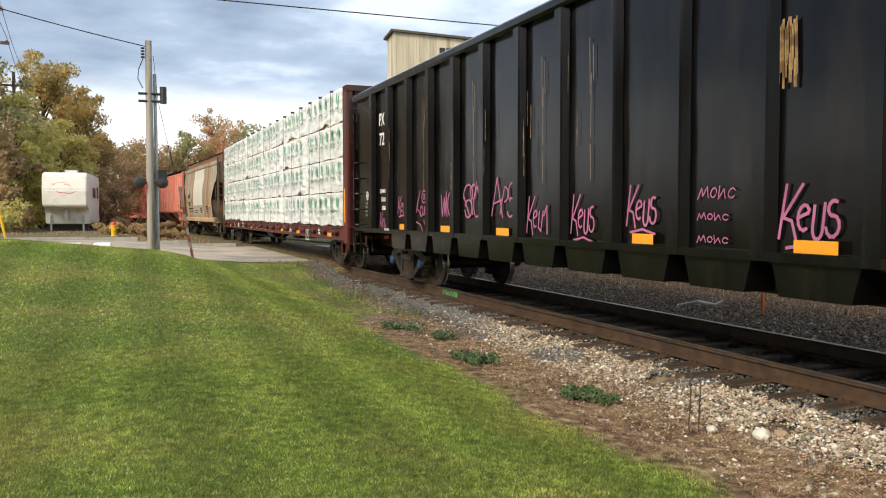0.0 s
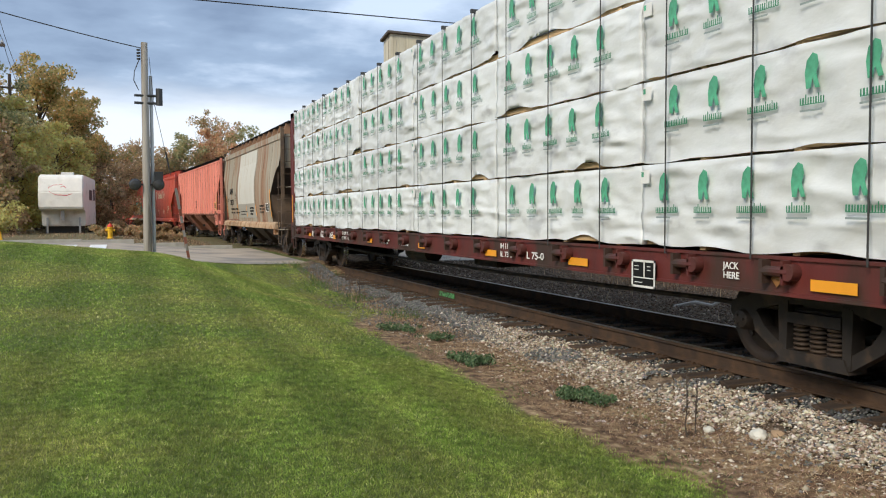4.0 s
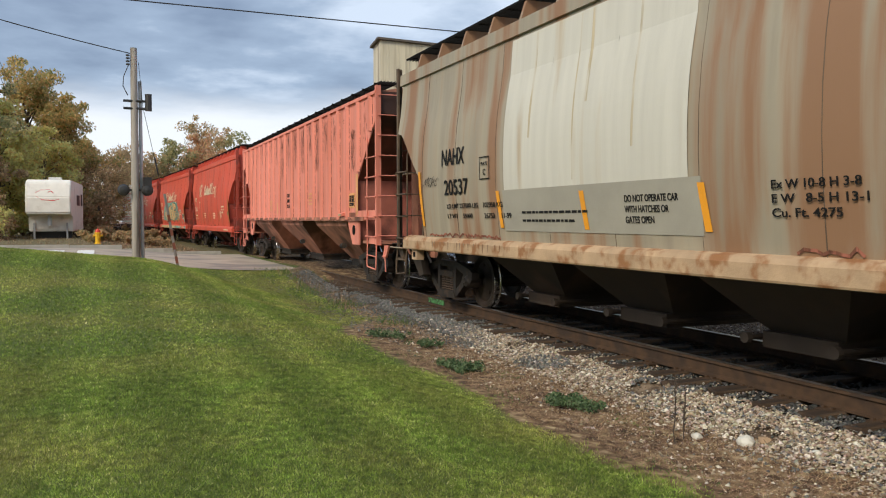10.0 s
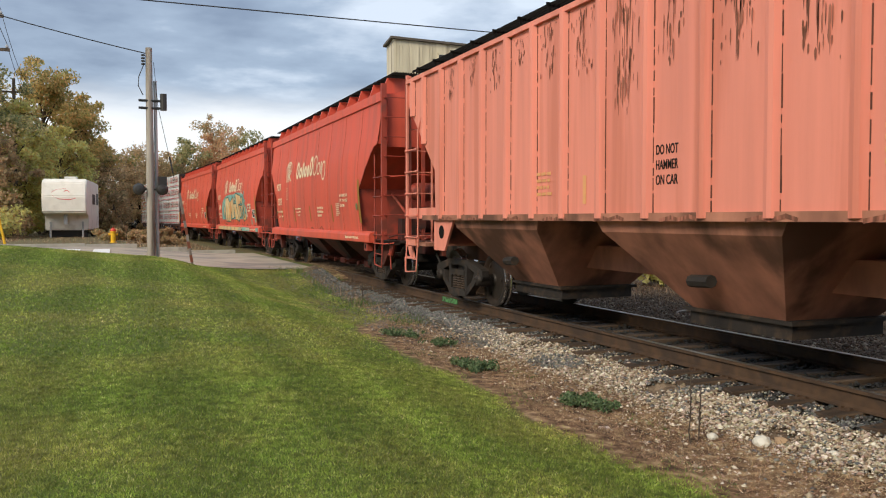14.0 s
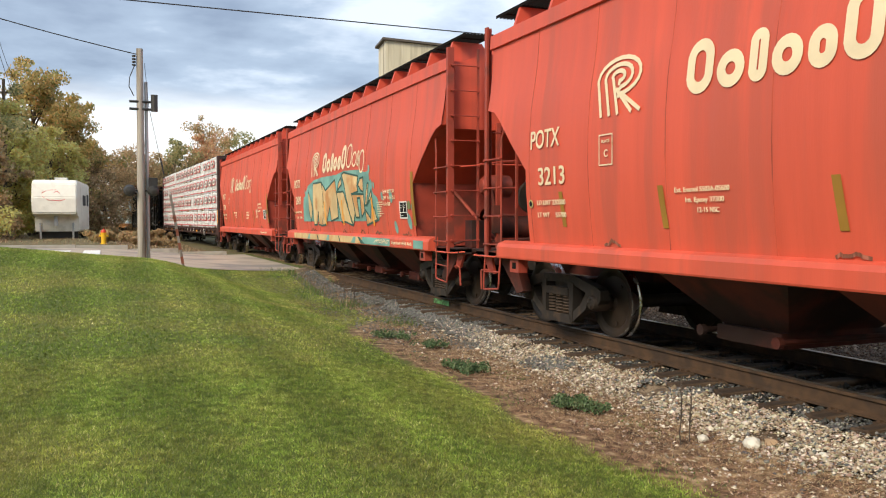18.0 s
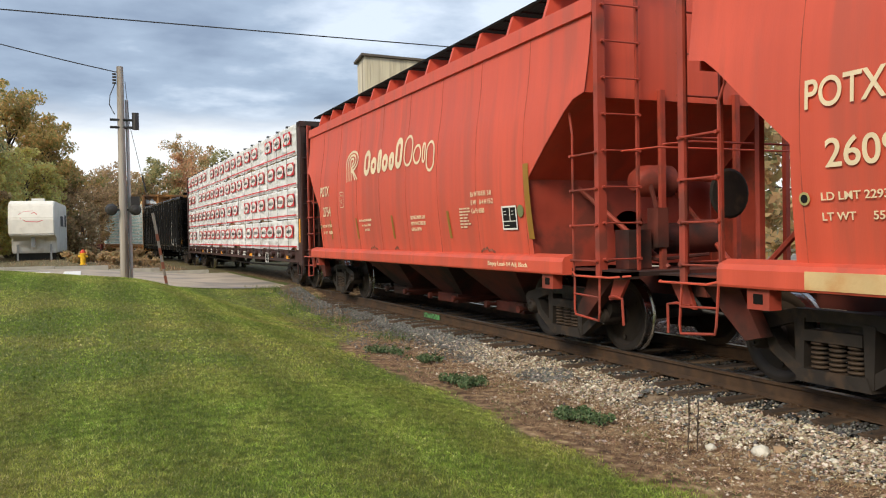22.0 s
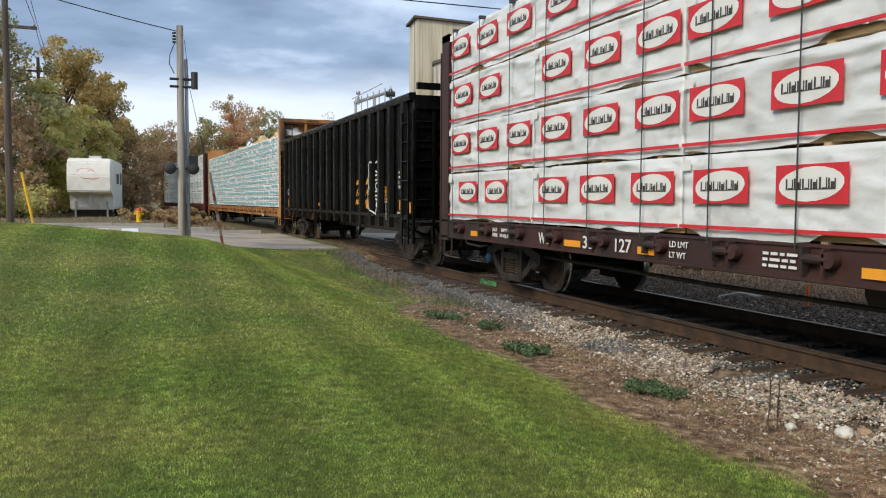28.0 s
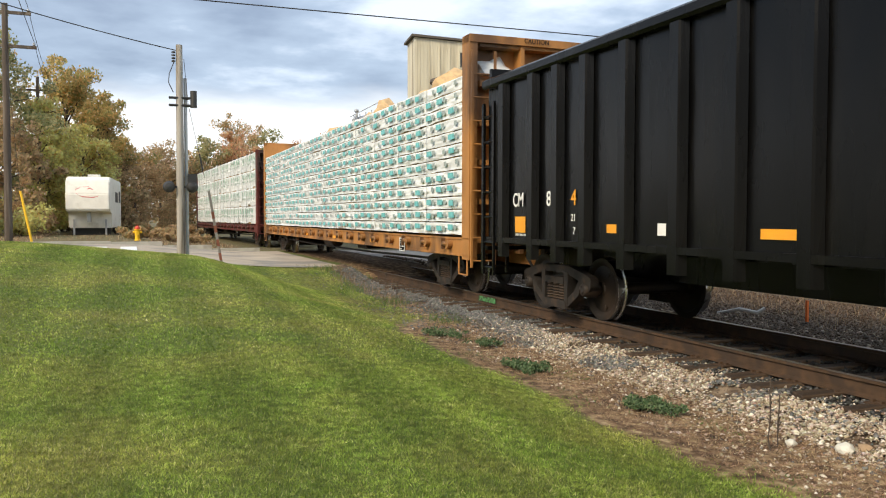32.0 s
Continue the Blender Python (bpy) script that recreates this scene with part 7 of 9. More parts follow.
for px, d, h, r, kind, sd, lab, kw in (
        (88, 72, 12.9, 3.9, "maple", 31, "tall maple turning olive and orange behind the trailer", dict(n=8200, bare=0.16, leaf=0.19)),
        (150, 70, 10.4, 2.7, "maple", 32, "rounded tree with thinning olive leaves", dict(n=5200, bare=0.1)),
        (30, 62, 8.6, 2.3, "gold", 33, "slender tree with golden-brown leaves", dict(n=4200, bare=0.2)),
        (108, 66, 7.6, 2.4, "gold", 34, "small golden tree behind the trailer", dict(n=4200, low=0.1)),
        (48, 63, 6.2, 2.5, "gold", 35, "yellow-brown young tree behind the road", dict(n=4000, low=0.08)),
        (-30, 56, 7.5, 2.6, "brown", 36, "brown autumn tree at the wood's edge", dict(n=4000, low=0.1)),
        (-75, 60, 13.2, 3.8, "green", 37, "tall dark green tree by the power line", dict(n=8000)),
        (-160, 64, 14, 4.2, "olive", 38, "tall olive tree by the power line", dict(n=6000)),
        (205, 82, 7.6, 3.2, "brown", 39, "bare-looking grey-brown tree in the wood", dict(n=4200, bare=0.3, low=0.12)),
        (250, 86, 8.2, 3.4, "brown", 40, "thin brown autumn tree in the wood", dict(n=4200, bare=0.3, low=0.12)),
        (292, 90, 7.8, 3.2, "olive", 41, "olive tree in the wood beyond the road", dict(n=4200, low=0.12)),
        (165, 70, 6.0, 2.6, "brown", 42, "brown thicket tree behind the trailer", dict(n=3800, low=0.08)),
        (330, 92, 9.6, 3.0, "green", 43, "yellow-green tree beyond the track", dict(n=4600, low=0.15)),
        (372, 94, 10.6, 3.3, "rust", 44, "red maple beyond the track", dict(n=5600, low=0.12)),
        (395, 100, 12.6, 3.4, "olive", 45, "tall thin-crowned tree beyond the track", dict(n=4200, bare=0.25)),
        (438, 96, 10.8, 2.6, "green", 46, "dark green tree beyond the track", dict(n=4200)),
        (480, 100, 9.5, 3.2, "rust", 47, "rust-coloured tree beyond the track", dict(n=3600)),
        (560, 104, 10.0, 3.6, "olive", 48, "olive tree behind the train", dict(n=3400)),
        (640, 100, 9.0, 3.6, "brown", 49, "brown tree behind the train", dict(n=3200))):
    tx, ty = spot(px, d)
    kw["n"], kw["leaf"] = int(kw["n"] * 2.1), 0.72 * kw.get("leaf", 0.17)
    tree(tx, ty, h, r, kind, sd, lab, **kw)
for k, (tx, ty, h, r, kind) in enumerate(((17, 22, 8, 3.2, "olive"), (20, 30, 9, 3.4, "green"), (15, 14, 6.5, 2.8, "gold"), (22, 8, 9, 3.5, "olive"), (16, 1, 7, 3, "brown"), (19, -8, 8, 3.2, "olive"), (24, 40, 9, 3.5, "gold"), (14.5, 37, 6, 2.6, "green"))):
    tree(tx, ty, h, r, kind, 60 + k, "autumn tree on the far side of the track", low=0.1, n=3200, leaf=0.2)
# row behind the camera, never in view: added to darken the black cars' reflections
for k, (tx, ty, h, r, kind) in enumerate(((-30, 2, 11, 4, "olive"), (-33, -7, 12, 4.5, "brown"), (-28, -15, 10, 4, "olive"), (-22, -24, 11, 4.2, "green"), (-12, -28, 10, 4, "brown"), (-2, -33, 11, 4.4, "olive"), (-34, 12, 11, 4.2, "gold"), (-36, 22, 12, 4.4, "olive"))):
    tree(tx, ty, h, r, kind, 80 + k, "unseen autumn tree behind the viewpoint, added for reflections", low=0.06, n=4200, leaf=0.34)
rnd = random.Random(9)
for k in range(26):
    px, d = rnd.uniform(-190, 190), rnd.uniform(49, 58)
    if 20 < px < 215:
        d += 16
    bx, by = spot(px, d)
    bush(bx, by, rnd.uniform(1.6, 3.4), rnd.uniform(1.2, 1.9), rnd.choice(["gold", "gold", "brown", "gold", "olive"]), 100 + k, "tangled brown autumn bush behind the road")
for k in range(12):
    px, d = rnd.uniform(185, 318), rnd.uniform(43, 60)
    bx, by = spot(px, d)
    if bx < track_x(by) - 2.6:
        bush(bx, by, rnd.uniform(0.45, 0.95), rnd.uniform(0.6, 1.1), rnd.choice(["brown", "olive", "brown"]), 140 + k, "low roadside brush and tall weeds")
for k in range(26):
    bx, by = rnd.uniform(6.5, 13), rnd.uniform(-6, 42)
    bush(bx, by, rnd.uniform(0.8, 2.2), rnd.uniform(0.8, 1.5), rnd.choice(["brown", "olive", "brown", "gold"]), 170 + k, "dry brush on the far side of the track", n=900)


def far_woods():
    """A low band of distant woodland all round."""
    rng = np.random.default_rng(5)
    cent, rad = [], []
    for k in range(520):
        a = rng.uniform(0, 2 * np.pi)
        d = rng.uniform(115, 150)
        cent.append((d * np.sin(a) - 7, d * np.cos(a), rng.uniform(1, 7.5)))
        rad.append(rng.uniform(2, 4))
    v, f = leaf_cloud(np.array(cent), np.array(rad), 42000, 0.45, rng)
    tagged(new("far_woods", quick_mesh("far_woods", v, f, LEAF["brown"])), "distant autumn woodland", "woods", kind="stuff")


far_woods()


def tall_weeds(name, pts, h0, h1, seed, label, material=M_STRAW, w=0.006, lean=0.35):
    blades(name, pts, h0, h1, w, lean, material, seed, label, "weeds")


p = scatter(900, -2.2, -0.95, 14.0, 24, 51, lambda x, y, r: r.random(len(x)) < smooth01((y - 14) / 8) * 0.6)
tall_weeds("dry_weeds", p, 0.06, 0.32, 52, "dry weeds between lawn and rail", w=0.004)
p = scatter(12000, -2.6, -1.0, 13.4, 25, 61, lambda x, y, r: np.sin(x * 3 + 1) * np.sin(y * 1.9) + r.normal(0, 0.5, len(x)) > 0.5)
blades("weed_patch", p, 0.03, 0.13, 0.005, 1.1, LEAF_GREEN, 62, "green tufts between the lawn and the rail", "weeds")
p = scatter(5000, 2.6, 12, 0, 45, 53, lambda x, y, r: (r.random(len(x)) < smooth01((x - 2.6) / 3)) & ((y < 24) | (y > 37)))
tall_weeds("dry_weeds", p, 0.05, 0.28, 54, "dry weeds beyond the far rail", w=0.007, lean=0.8)
p = scatter(14000, -16, -2.5, 37.2, 60, 55, lambda x, y, r: r.random(len(x)) < np.where((x < -6.4) & (x > -11.6), 0.12, 0.6))
tall_weeds("dry_weeds", p, 0.04, 0.20, 56, "rough brown verge beyond the road", w=0.011, lean=0.9)
M_LITTER = island_mat("fallen_leaves", [(0.030, 0.018, 0.010), (0.085, 0.050, 0.028), (0.17, 0.105, 0.06), (0.05, 0.030, 0.018), (0.30, 0.21, 0.13)])
p = scatter(90000, 1.15, 8, 2, 24, 57, lambda x, y, r: r.random(len(x)) < 0.62)
blades("leaf_litter", p, 0.006, 0.035, 0.016, 2.5, M_LITTER, 58, "fallen brown leaves beyond the track", "leaf litter")

rng = np.random.default_rng(70)
for cx, cy, rr, n in ((-2.62, 6.95, 0.30, 420), (-2.78, 9.15, 0.36, 420), (-2.45, 11.1, 0.22, 160), (-2.75, 12.2, 0.34, 240)):
    c = np.stack([cx + rng.normal(0, rr * 0.42, 24), cy + rng.normal(0, rr * 0.55, 24), np.zeros(24)], 1)
    c[:, 2] = ground_z(c[:, 0], c[:, 1]) + 0.035
    c[:, 2] += rng.uniform(0, 0.05, 24)
    v, f = leaf_cloud(c, np.full(24, 0.075), n * 4, 0.018, rng, 0.6)
    tagged(new("clover_clump", quick_mesh("clover_clump", v, f, LEAF["clover"])), "low clump of dark green clover on the gravel", "weeds", "clover clumps by the track", "stuff")


def stalk(x, y, h, seed, label):
    rnd = random.Random(seed)
    z = float(ground_z(x, y))
    t = thing("weed_stalk", label, "weed", m=pose(x, y, z - 0.02))
    bm = bmesh.new()
    pts = [Vector((0, 0, 0))]
    for k in range(5):
        pts.append(pts[-1] + Vector((rnd.uniform(-0.015, 0.015), rnd.uniform(-0.02, 0.02), h / 5)))
    for a, b in zip(pts, pts[1:]):
        tube(bm, a, b, 0.006, 0.005, 5)
    for k in range(16):
        q = pts[0].lerp(pts[-1], 0.35 + 0.6 * k / 16)
        tube(bm, q, q + Vector((rnd.uniform(-0.03, 0.03), rnd.uniform(-0.03, 0.03), rnd.uniform(0.01, 0.04))), 0.006, 0.003, 4)
    part("stem", bm, M_BARK, t)


stalk(-2.50, 5.48, 0.60, 1, "dead brown weed stalk on the gravel")
stalk(-2.36, 5.55, 0.44, 2, "thin dead weed stalk on the gravel")
stalk(-1.75, 18.5, 0.6, 3, "dark dead weed stalk near the rail")
stalk(-1.9, 17.2, 0.5, 4, "dark dead weed stalk near the rail")


# ---- poles, wires, small roadside things ----
def wire(name, a, b, sag, r, label):
    bm = bmesh.new()
    a, b = Vector(a), Vector(b)
    pts = []
    for k in range(25):
        u = k / 24
        pts.append(a.lerp(b, u) - Vector((0, 0, 4 * sag * u * (1 - u))))
    pipe(bm, pts, r, 5)
    return solid(name, bm, M_WIRE, label, "cable")


wire("overhead_wire", (-6.03, 23.9, 6.0), (-22, 22, 10.6), 0.55, 0.014, "black twisted service wire from the pole")
wire("overhead_cable", (-40, 30.0, 9.1), (40, 30.0, 9.0), 0.12, 0.022, "black overhead cable over the train")
bm = bmesh.new()
pipe(bm, [(-0.12, -0.02, 5.35), (-0.26, -0.02, 5.0), (-0.28, -0.02, 4.75), (-0.16, -0.02, 4.5)], 0.012)
part("drip_loop", bm, M_WIRE, p1)
bm = bmesh.new()
for k in range(4):
    lathe(bm, [(0, 0), (0.05, 0.01), (0.05, 0.05), (0, 0.06)], "z", 10, (-0.15, -0.03, 5.3 + k * 0.08))
part("spool_insulator", bm, M_RVDARK, p1)
bm = bmesh.new()
pipe(bm, [(0.12, 0, 5.4), (0.22, 0, 4.2), (0.62, -0.1, 2.2)], 0.007)
tube(bm, (0.50, -0.06, 2.85), (0.58, -0.09, 2.4), 0.022, seg=8)
part("guy_strand", bm, M_WIRE, p1)
bm = bmesh.new()
box(bm, 0.20, 0.42, -0.12, 0.02, 2.05, 2.30)
box(bm, -0.30, 0.36, -0.05, 0.0, 1.92, 1.97)
part("signal_bracket", bm, M_RVDARK, p1)

lp = thing("leaning_post", "thin leaning wooden marker post with faded red paint", "post", m=pose(-4.81, 24.6, float(ground_z(-4.81, 24.6)) - 0.05, 0, -9.3, 0))
bm = bmesh.new()
box(bm, -0.035, 0.035, -0.035, 0.035, 0, 2.15)
part("shaft", bm, M_POLE, lp)
faded_red = mat("faded_red", (0.28, 0.10, 0.06), 0.8)
for z in (0.15, 0.55, 0.95, 1.35):
    bm = bmesh.new()
    box(bm, -0.037, 0.037, -0.037, 0.037, z, z + 0.2)
    part("red_band", bm, faded_red, lp)


def power_pole(x, y, h, arms, label, r=0.16):
    p = utility_pole("power_pole", x, y, h, r, label)
    p.children[0].data.materials[0] = M_OLDPOLE
    for z, w in arms:
        bm = bmesh.new()
        box(bm, -w, w, -0.06, 0.06, z - 0.06, z + 0.06)
        arm = part("crossarm", bm, M_OLDPOLE, p)
        for k in (-1, 1):
            bm = bmesh.new()
            lathe(bm, [(0.02, 0.06), (0.06, 0.10), (0.06, 0.16), (0.03, 0.2), (0, 0.22)], "z", 10, (k * (w - 0.1), 0, z))
            part("insulator", bm, M_GALV, arm)
    return p


pz = float(ground_z(-11.9, 38))
power_pole(-11.9, 38.0, 10.1 - pz, ((9.75 - pz, 0.95), (8.4 - pz, 1.15)), "tall wooden power pole with two crossarms")
power_pole(-13.0, 62.0, 10.5, ((9.6, 1.1), (8.2, 1.1)), "distant wooden power pole with crossarms", 0.14)
power_pole(-15.6, 92.0, 11.0, ((10.2, 1.1),), "far wooden power pole with a crossarm", 0.14)
for dx, z in ((-0.85, 10.0), (0.85, 10.0), (-1.05, 8.65), (1.05, 8.65)):
    wire("power_line", (-11.9 + dx, 38, z), (-13 + dx, 62, z + 0.6), 0.5, 0.012, "thin power line between poles")
    wire("power_line", (-11.9 + dx, 38, z), (-9.5 + dx, -20, z + 2.2), 1.0, 0.012, "thin power line over the lawn")
gg = thing("guy_guard", "yellow plastic guard on a guy wire", "guy wire", m=pose(-10.95, 37.2, float(ground_z(-10.95, 37.2)) - 0.05))
bm = bmesh.new()
tube(bm, (0, 0, 0), (-0.42, 0.1, 2.2), 0.05, seg=8)
part("guard", bm, M_HYD, gg)
bm = bmesh.new()
tube(bm, (-0.42, 0.1, 2.2), (-0.95, 0.6, 8.2), 0.008, seg=5)
part("strand", bm, M_WIRE, gg)

bm = bmesh.new()
tube(bm, (-12.58, 37.0, 0.64), (-12.58, 37.0, 1.63), 0.09, seg=12)
solid("marker_post", bm, M_CREAM, "short pale marker post beyond the road", "post")
bm = bmesh.new()
box(bm, 4.66, 4.71, 12.38, 12.42, -0.55, -0.05)
solid("survey_stake", bm, mat("orange_stake", (0.75, 0.16, 0.03), 0.7), "orange wooden survey stake", "stake")
bm = bmesh.new()
pipe(bm, [(3.85, 13.9, -0.42), (4.05, 13.5, -0.30), (4.3, 13.3, -0.36), (4.45, 13.25, -0.28)], 0.035)
solid("fallen_branch", bm, mat("bleached_wood", (0.5, 0.47, 0.42), 0.9), "bleached fallen branch beyond the track", "branch")


# ---- lettering, marks and spray paint on the cars ----
EAVE = 4.12


def wrap_on(ob, lift=0.014):
    """Lays a flat mark on to the curved side of a hopper."""
    me = ob.data
    n = len(me.vertices)
    co = np.empty(n * 3, np.float32)
    me.vertices.foreach_get("co", co)
    co = co.reshape(-1, 3)
    flat = co[:, 0].max() if n else 0
    w = np.array([hopper_w(float(z), EAVE) for z in co[:, 2]], np.float32)
    co[:, 0] = -(w + lift) + np.clip(co[:, 0] - flat, -0.02, 0)
    me.vertices.foreach_set("co", co.ravel())
    me.update()
    return ob


def hplate(car, name, material, y0, y1, z0, z1, label="", lift=0.006, slant=0.0):
    """Strip or panel on a curved side; slant: how far its foot runs forward."""
    bm = bmesh.new()
    n = max(1, int((z1 - z0) / 0.12))
    ya, yb = max(y0, y1), min(y0, y1)
    prev = None
    for k in range(n + 1):
        z = z0 + (z1 - z0) * k / n
        d = -slant * (1 - k / n)
        m = max(1, int((ya - yb) / 0.4))
        row = [bm.verts.new((0, ya + d - (ya - yb) * j / m, z)) for j in range(m + 1)]
        if prev:
            for j in range(m):
                bm.faces.new((prev[j], prev[j + 1], row[j + 1], row[j]))
        prev = row
    return wrap_on(part(name, bm, material, car, label), lift)


def hbars(car, material, y, z, rows, lw, lh=0.05, gap=0.035):
    return wrap_on(bars(car, material, 0, y, z, rows, lw, lh, gap))


def htext(car, body, material, y, z, h, width=None, label=""):
    return wrap_on(text_part(body, car, material, 0, y, z, h, width, label))


def hboard(car, y, z, w=0.42, h=0.34):
    b = info_board(car, 0, y, z, w, h)
    f = b.children[0]
    wrap_on(b, 0.010)
    wrap_on(f, 0.016)


def strokes_mark(car, name, material, strokes, x, y, z, sx, sz, r, label="", curved=False, skew=0.0):
    """Hand-sprayed lines: strokes in units, u to the reader's right, v up."""
    bm = bmesh.new()
    n = 0
    for st in strokes:
        pts = [Vector((x, y - (u + skew * v) * sx, z + v * sz)) for u, v in st]
        for a, b in zip(pts, pts[1:]):
            d = b - a
            if d.length < 1e-5:
                continue
            nrm = Vector((0, -d.z, d.y)).normalized() * r
            e = d.normalized() * r * 0.8
            lift = Vector((-0.00008 * n, 0, 0))
            n += 1
            q = [bm.verts.new(p + lift) for p in (a - e - nrm, b + e - nrm, b + e + nrm, a - e + nrm)]
            bm.faces.new(q)
    ob = part(name, bm, material, car, label)
    return wrap_on(ob, 0.013) if curved else ob


def arc(cx, cy, rx, ry, a0, a1, n=9):
    return [(cx + rx * math.cos(radians(a0 + (a1 - a0) * k / n)), cy + ry * math.sin(radians(a0 + (a1 - a0) * k / n))) for k in range(n + 1)]


TAG = [[(0.0, 0.05), (0.07, 1.0)], [(0.34, 1.0), (0.05, 0.42), (0.20, 0.36), (0.30, 0.0)],
       [(0.30, 0.42), (0.46, 0.50)] + arc(0.40, 0.42, 0.10, 0.22, 40, 300), [(0.56, 0.62), (0.55, 0.25)] + arc(0.63, 0.25, 0.08, 0.20, 180, 360) + [(0.72, 0.66)],
       arc(0.86, 0.58, 0.08, 0.13, 60, 250, 7) + arc(0.86, 0.28, 0.10, 0.18, 90, -170, 8), [(0.15, -0.12), (0.55, -0.04), (0.95, -0.14)]]
TAG2 = [[(0.1, 0.0), (0.28, 1.0), (0.42, 0.05)], [(0.14, 0.4), (0.42, 0.44)], arc(0.62, 0.72, 0.10, 0.16, 80, 280, 7) + arc(0.62, 0.34, 0.12, 0.2, 90, -160, 8), [(0.80, 0.9), (0.84, 0.1)], [(0.70, 0.62), (0.98, 0.6)]]
TAG_SHORT = [TAG[0], TAG[1], TAG[2], [(0.58, 0.62), (0.56, 0.2), (0.68, 0.10), (0.76, 0.62)], [(0.80, 0.5), (0.92, 0.75), (0.98, 0.05)]]
TAG_A = [[(0.0, 0.0), (0.20, 1.05), (0.52, -0.05)], [(0.04, 0.32), (0.46, 0.42)], [(0.40, 0.05), (0.56, 0.75)], arc(0.60, 0.58, 0.14, 0.2, 100, -90, 7), arc(0.90, 0.62, 0.14, 0.26, 70, 240, 7) + arc(0.88, 0.22, 0.16, 0.26, 90, -150, 8)]
TAG_W = [[(0.0, 0.80), (0.12, 0.0), (0.24, 0.72), (0.34, 0.02), (0.40, 0.95)], [(0.44, 0.72), (0.50, 0.0)], arc(0.78, 0.50, 0.24, 0.48, 70, 330, 12), [(0.98, 0.30), (1.05, 0.55)]]
TAG_ROUND = [arc(0.30, 0.66, 0.28, 0.30, 200, -20, 9), [(0.04, 0.62), (0.42, 0.05)], arc(0.34, 0.26, 0.22, 0.26, 160, -170, 10), [(0.42, 0.85), (0.62, 0.10)], arc(0.62, 0.74, 0.14, 0.22, 150, -90, 7), arc(0.86, 0.44, 0.20, 0.42, 60, 300, 10), [(0.78, 1.0), (0.92, 0.72)]]
TAG_SWIRL = [[(0.02, 0.40), (0.30, 1.0)], [(0.16, 0.78), (0.05, 0.5), (0.40, 0.36)], arc(0.62, 0.82, 0.18, 0.17, 200, -150, 12), arc(0.62, 0.82, 0.07, 0.07, 0, 330, 8), arc(0.44, 0.42, 0.10, 0.14, 40, 300, 8), [(0.56, 0.56), (0.56, 0.34), (0.66, 0.32), (0.70, 0.56)],
             arc(0.82, 0.44, 0.10, 0.16, 60, 250, 7) + arc(0.80, 0.22, 0.14, 0.16, 90, -160, 8), [(0.98, 0.60), (0.90, 0.0)], [(0.80, 0.36), (1.05, 0.30)], [(0.06, 0.12), (0.40, 0.06), (0.62, -0.16)]]
SCRIBBLE = [[(0, 0.1), (0.06, 0.8), (0.12, 0.3), (0.2, 0.9), (0.26, 0.2)], arc(0.38, 0.5, 0.07, 0.3, 0, 330), [(0.5, 0.9), (0.52, 0.1), (0.62, 0.7), (0.68, 0.15)], arc(0.82, 0.45, 0.08, 0.3, 30, 320)]


def pill(car, material, y, z, w, h, t):
    """Upright rounded ring, w by h, its band t wide: one plain shape of a brand word."""
    r = w / 2
    bm = bmesh.new()
    outer, inner = [], []
    seg = 20
    for k in range(seg):
        a = 2 * math.pi * (k + 0.5) / seg
        c, sn = math.cos(a), math.sin(a)
        outer.append(bm.verts.new((0, y - r - c * r, z + (h - r if sn > 0 else r) + sn * r)))
        q = max(0.01, r - t)
        inner.append(bm.verts.new((0, y - r - c * q, z + (h - r if sn > 0 else r) + sn * q)))
    for k in range(seg):
        n = (k + 1) % seg
        bm.faces.new((outer[k], outer[n], inner[n], inner[k]))
    return wrap_on(part("word_shape", bm, material, car), 0.009)


M_SPLASH = mat("ochre_spray", (0.38, 0.24, 0.10), 0.8, var=0.4, scale=12, dirt=(0.16, 0.09, 0.04), dirt_amt=0.5, dirt_scale=8)


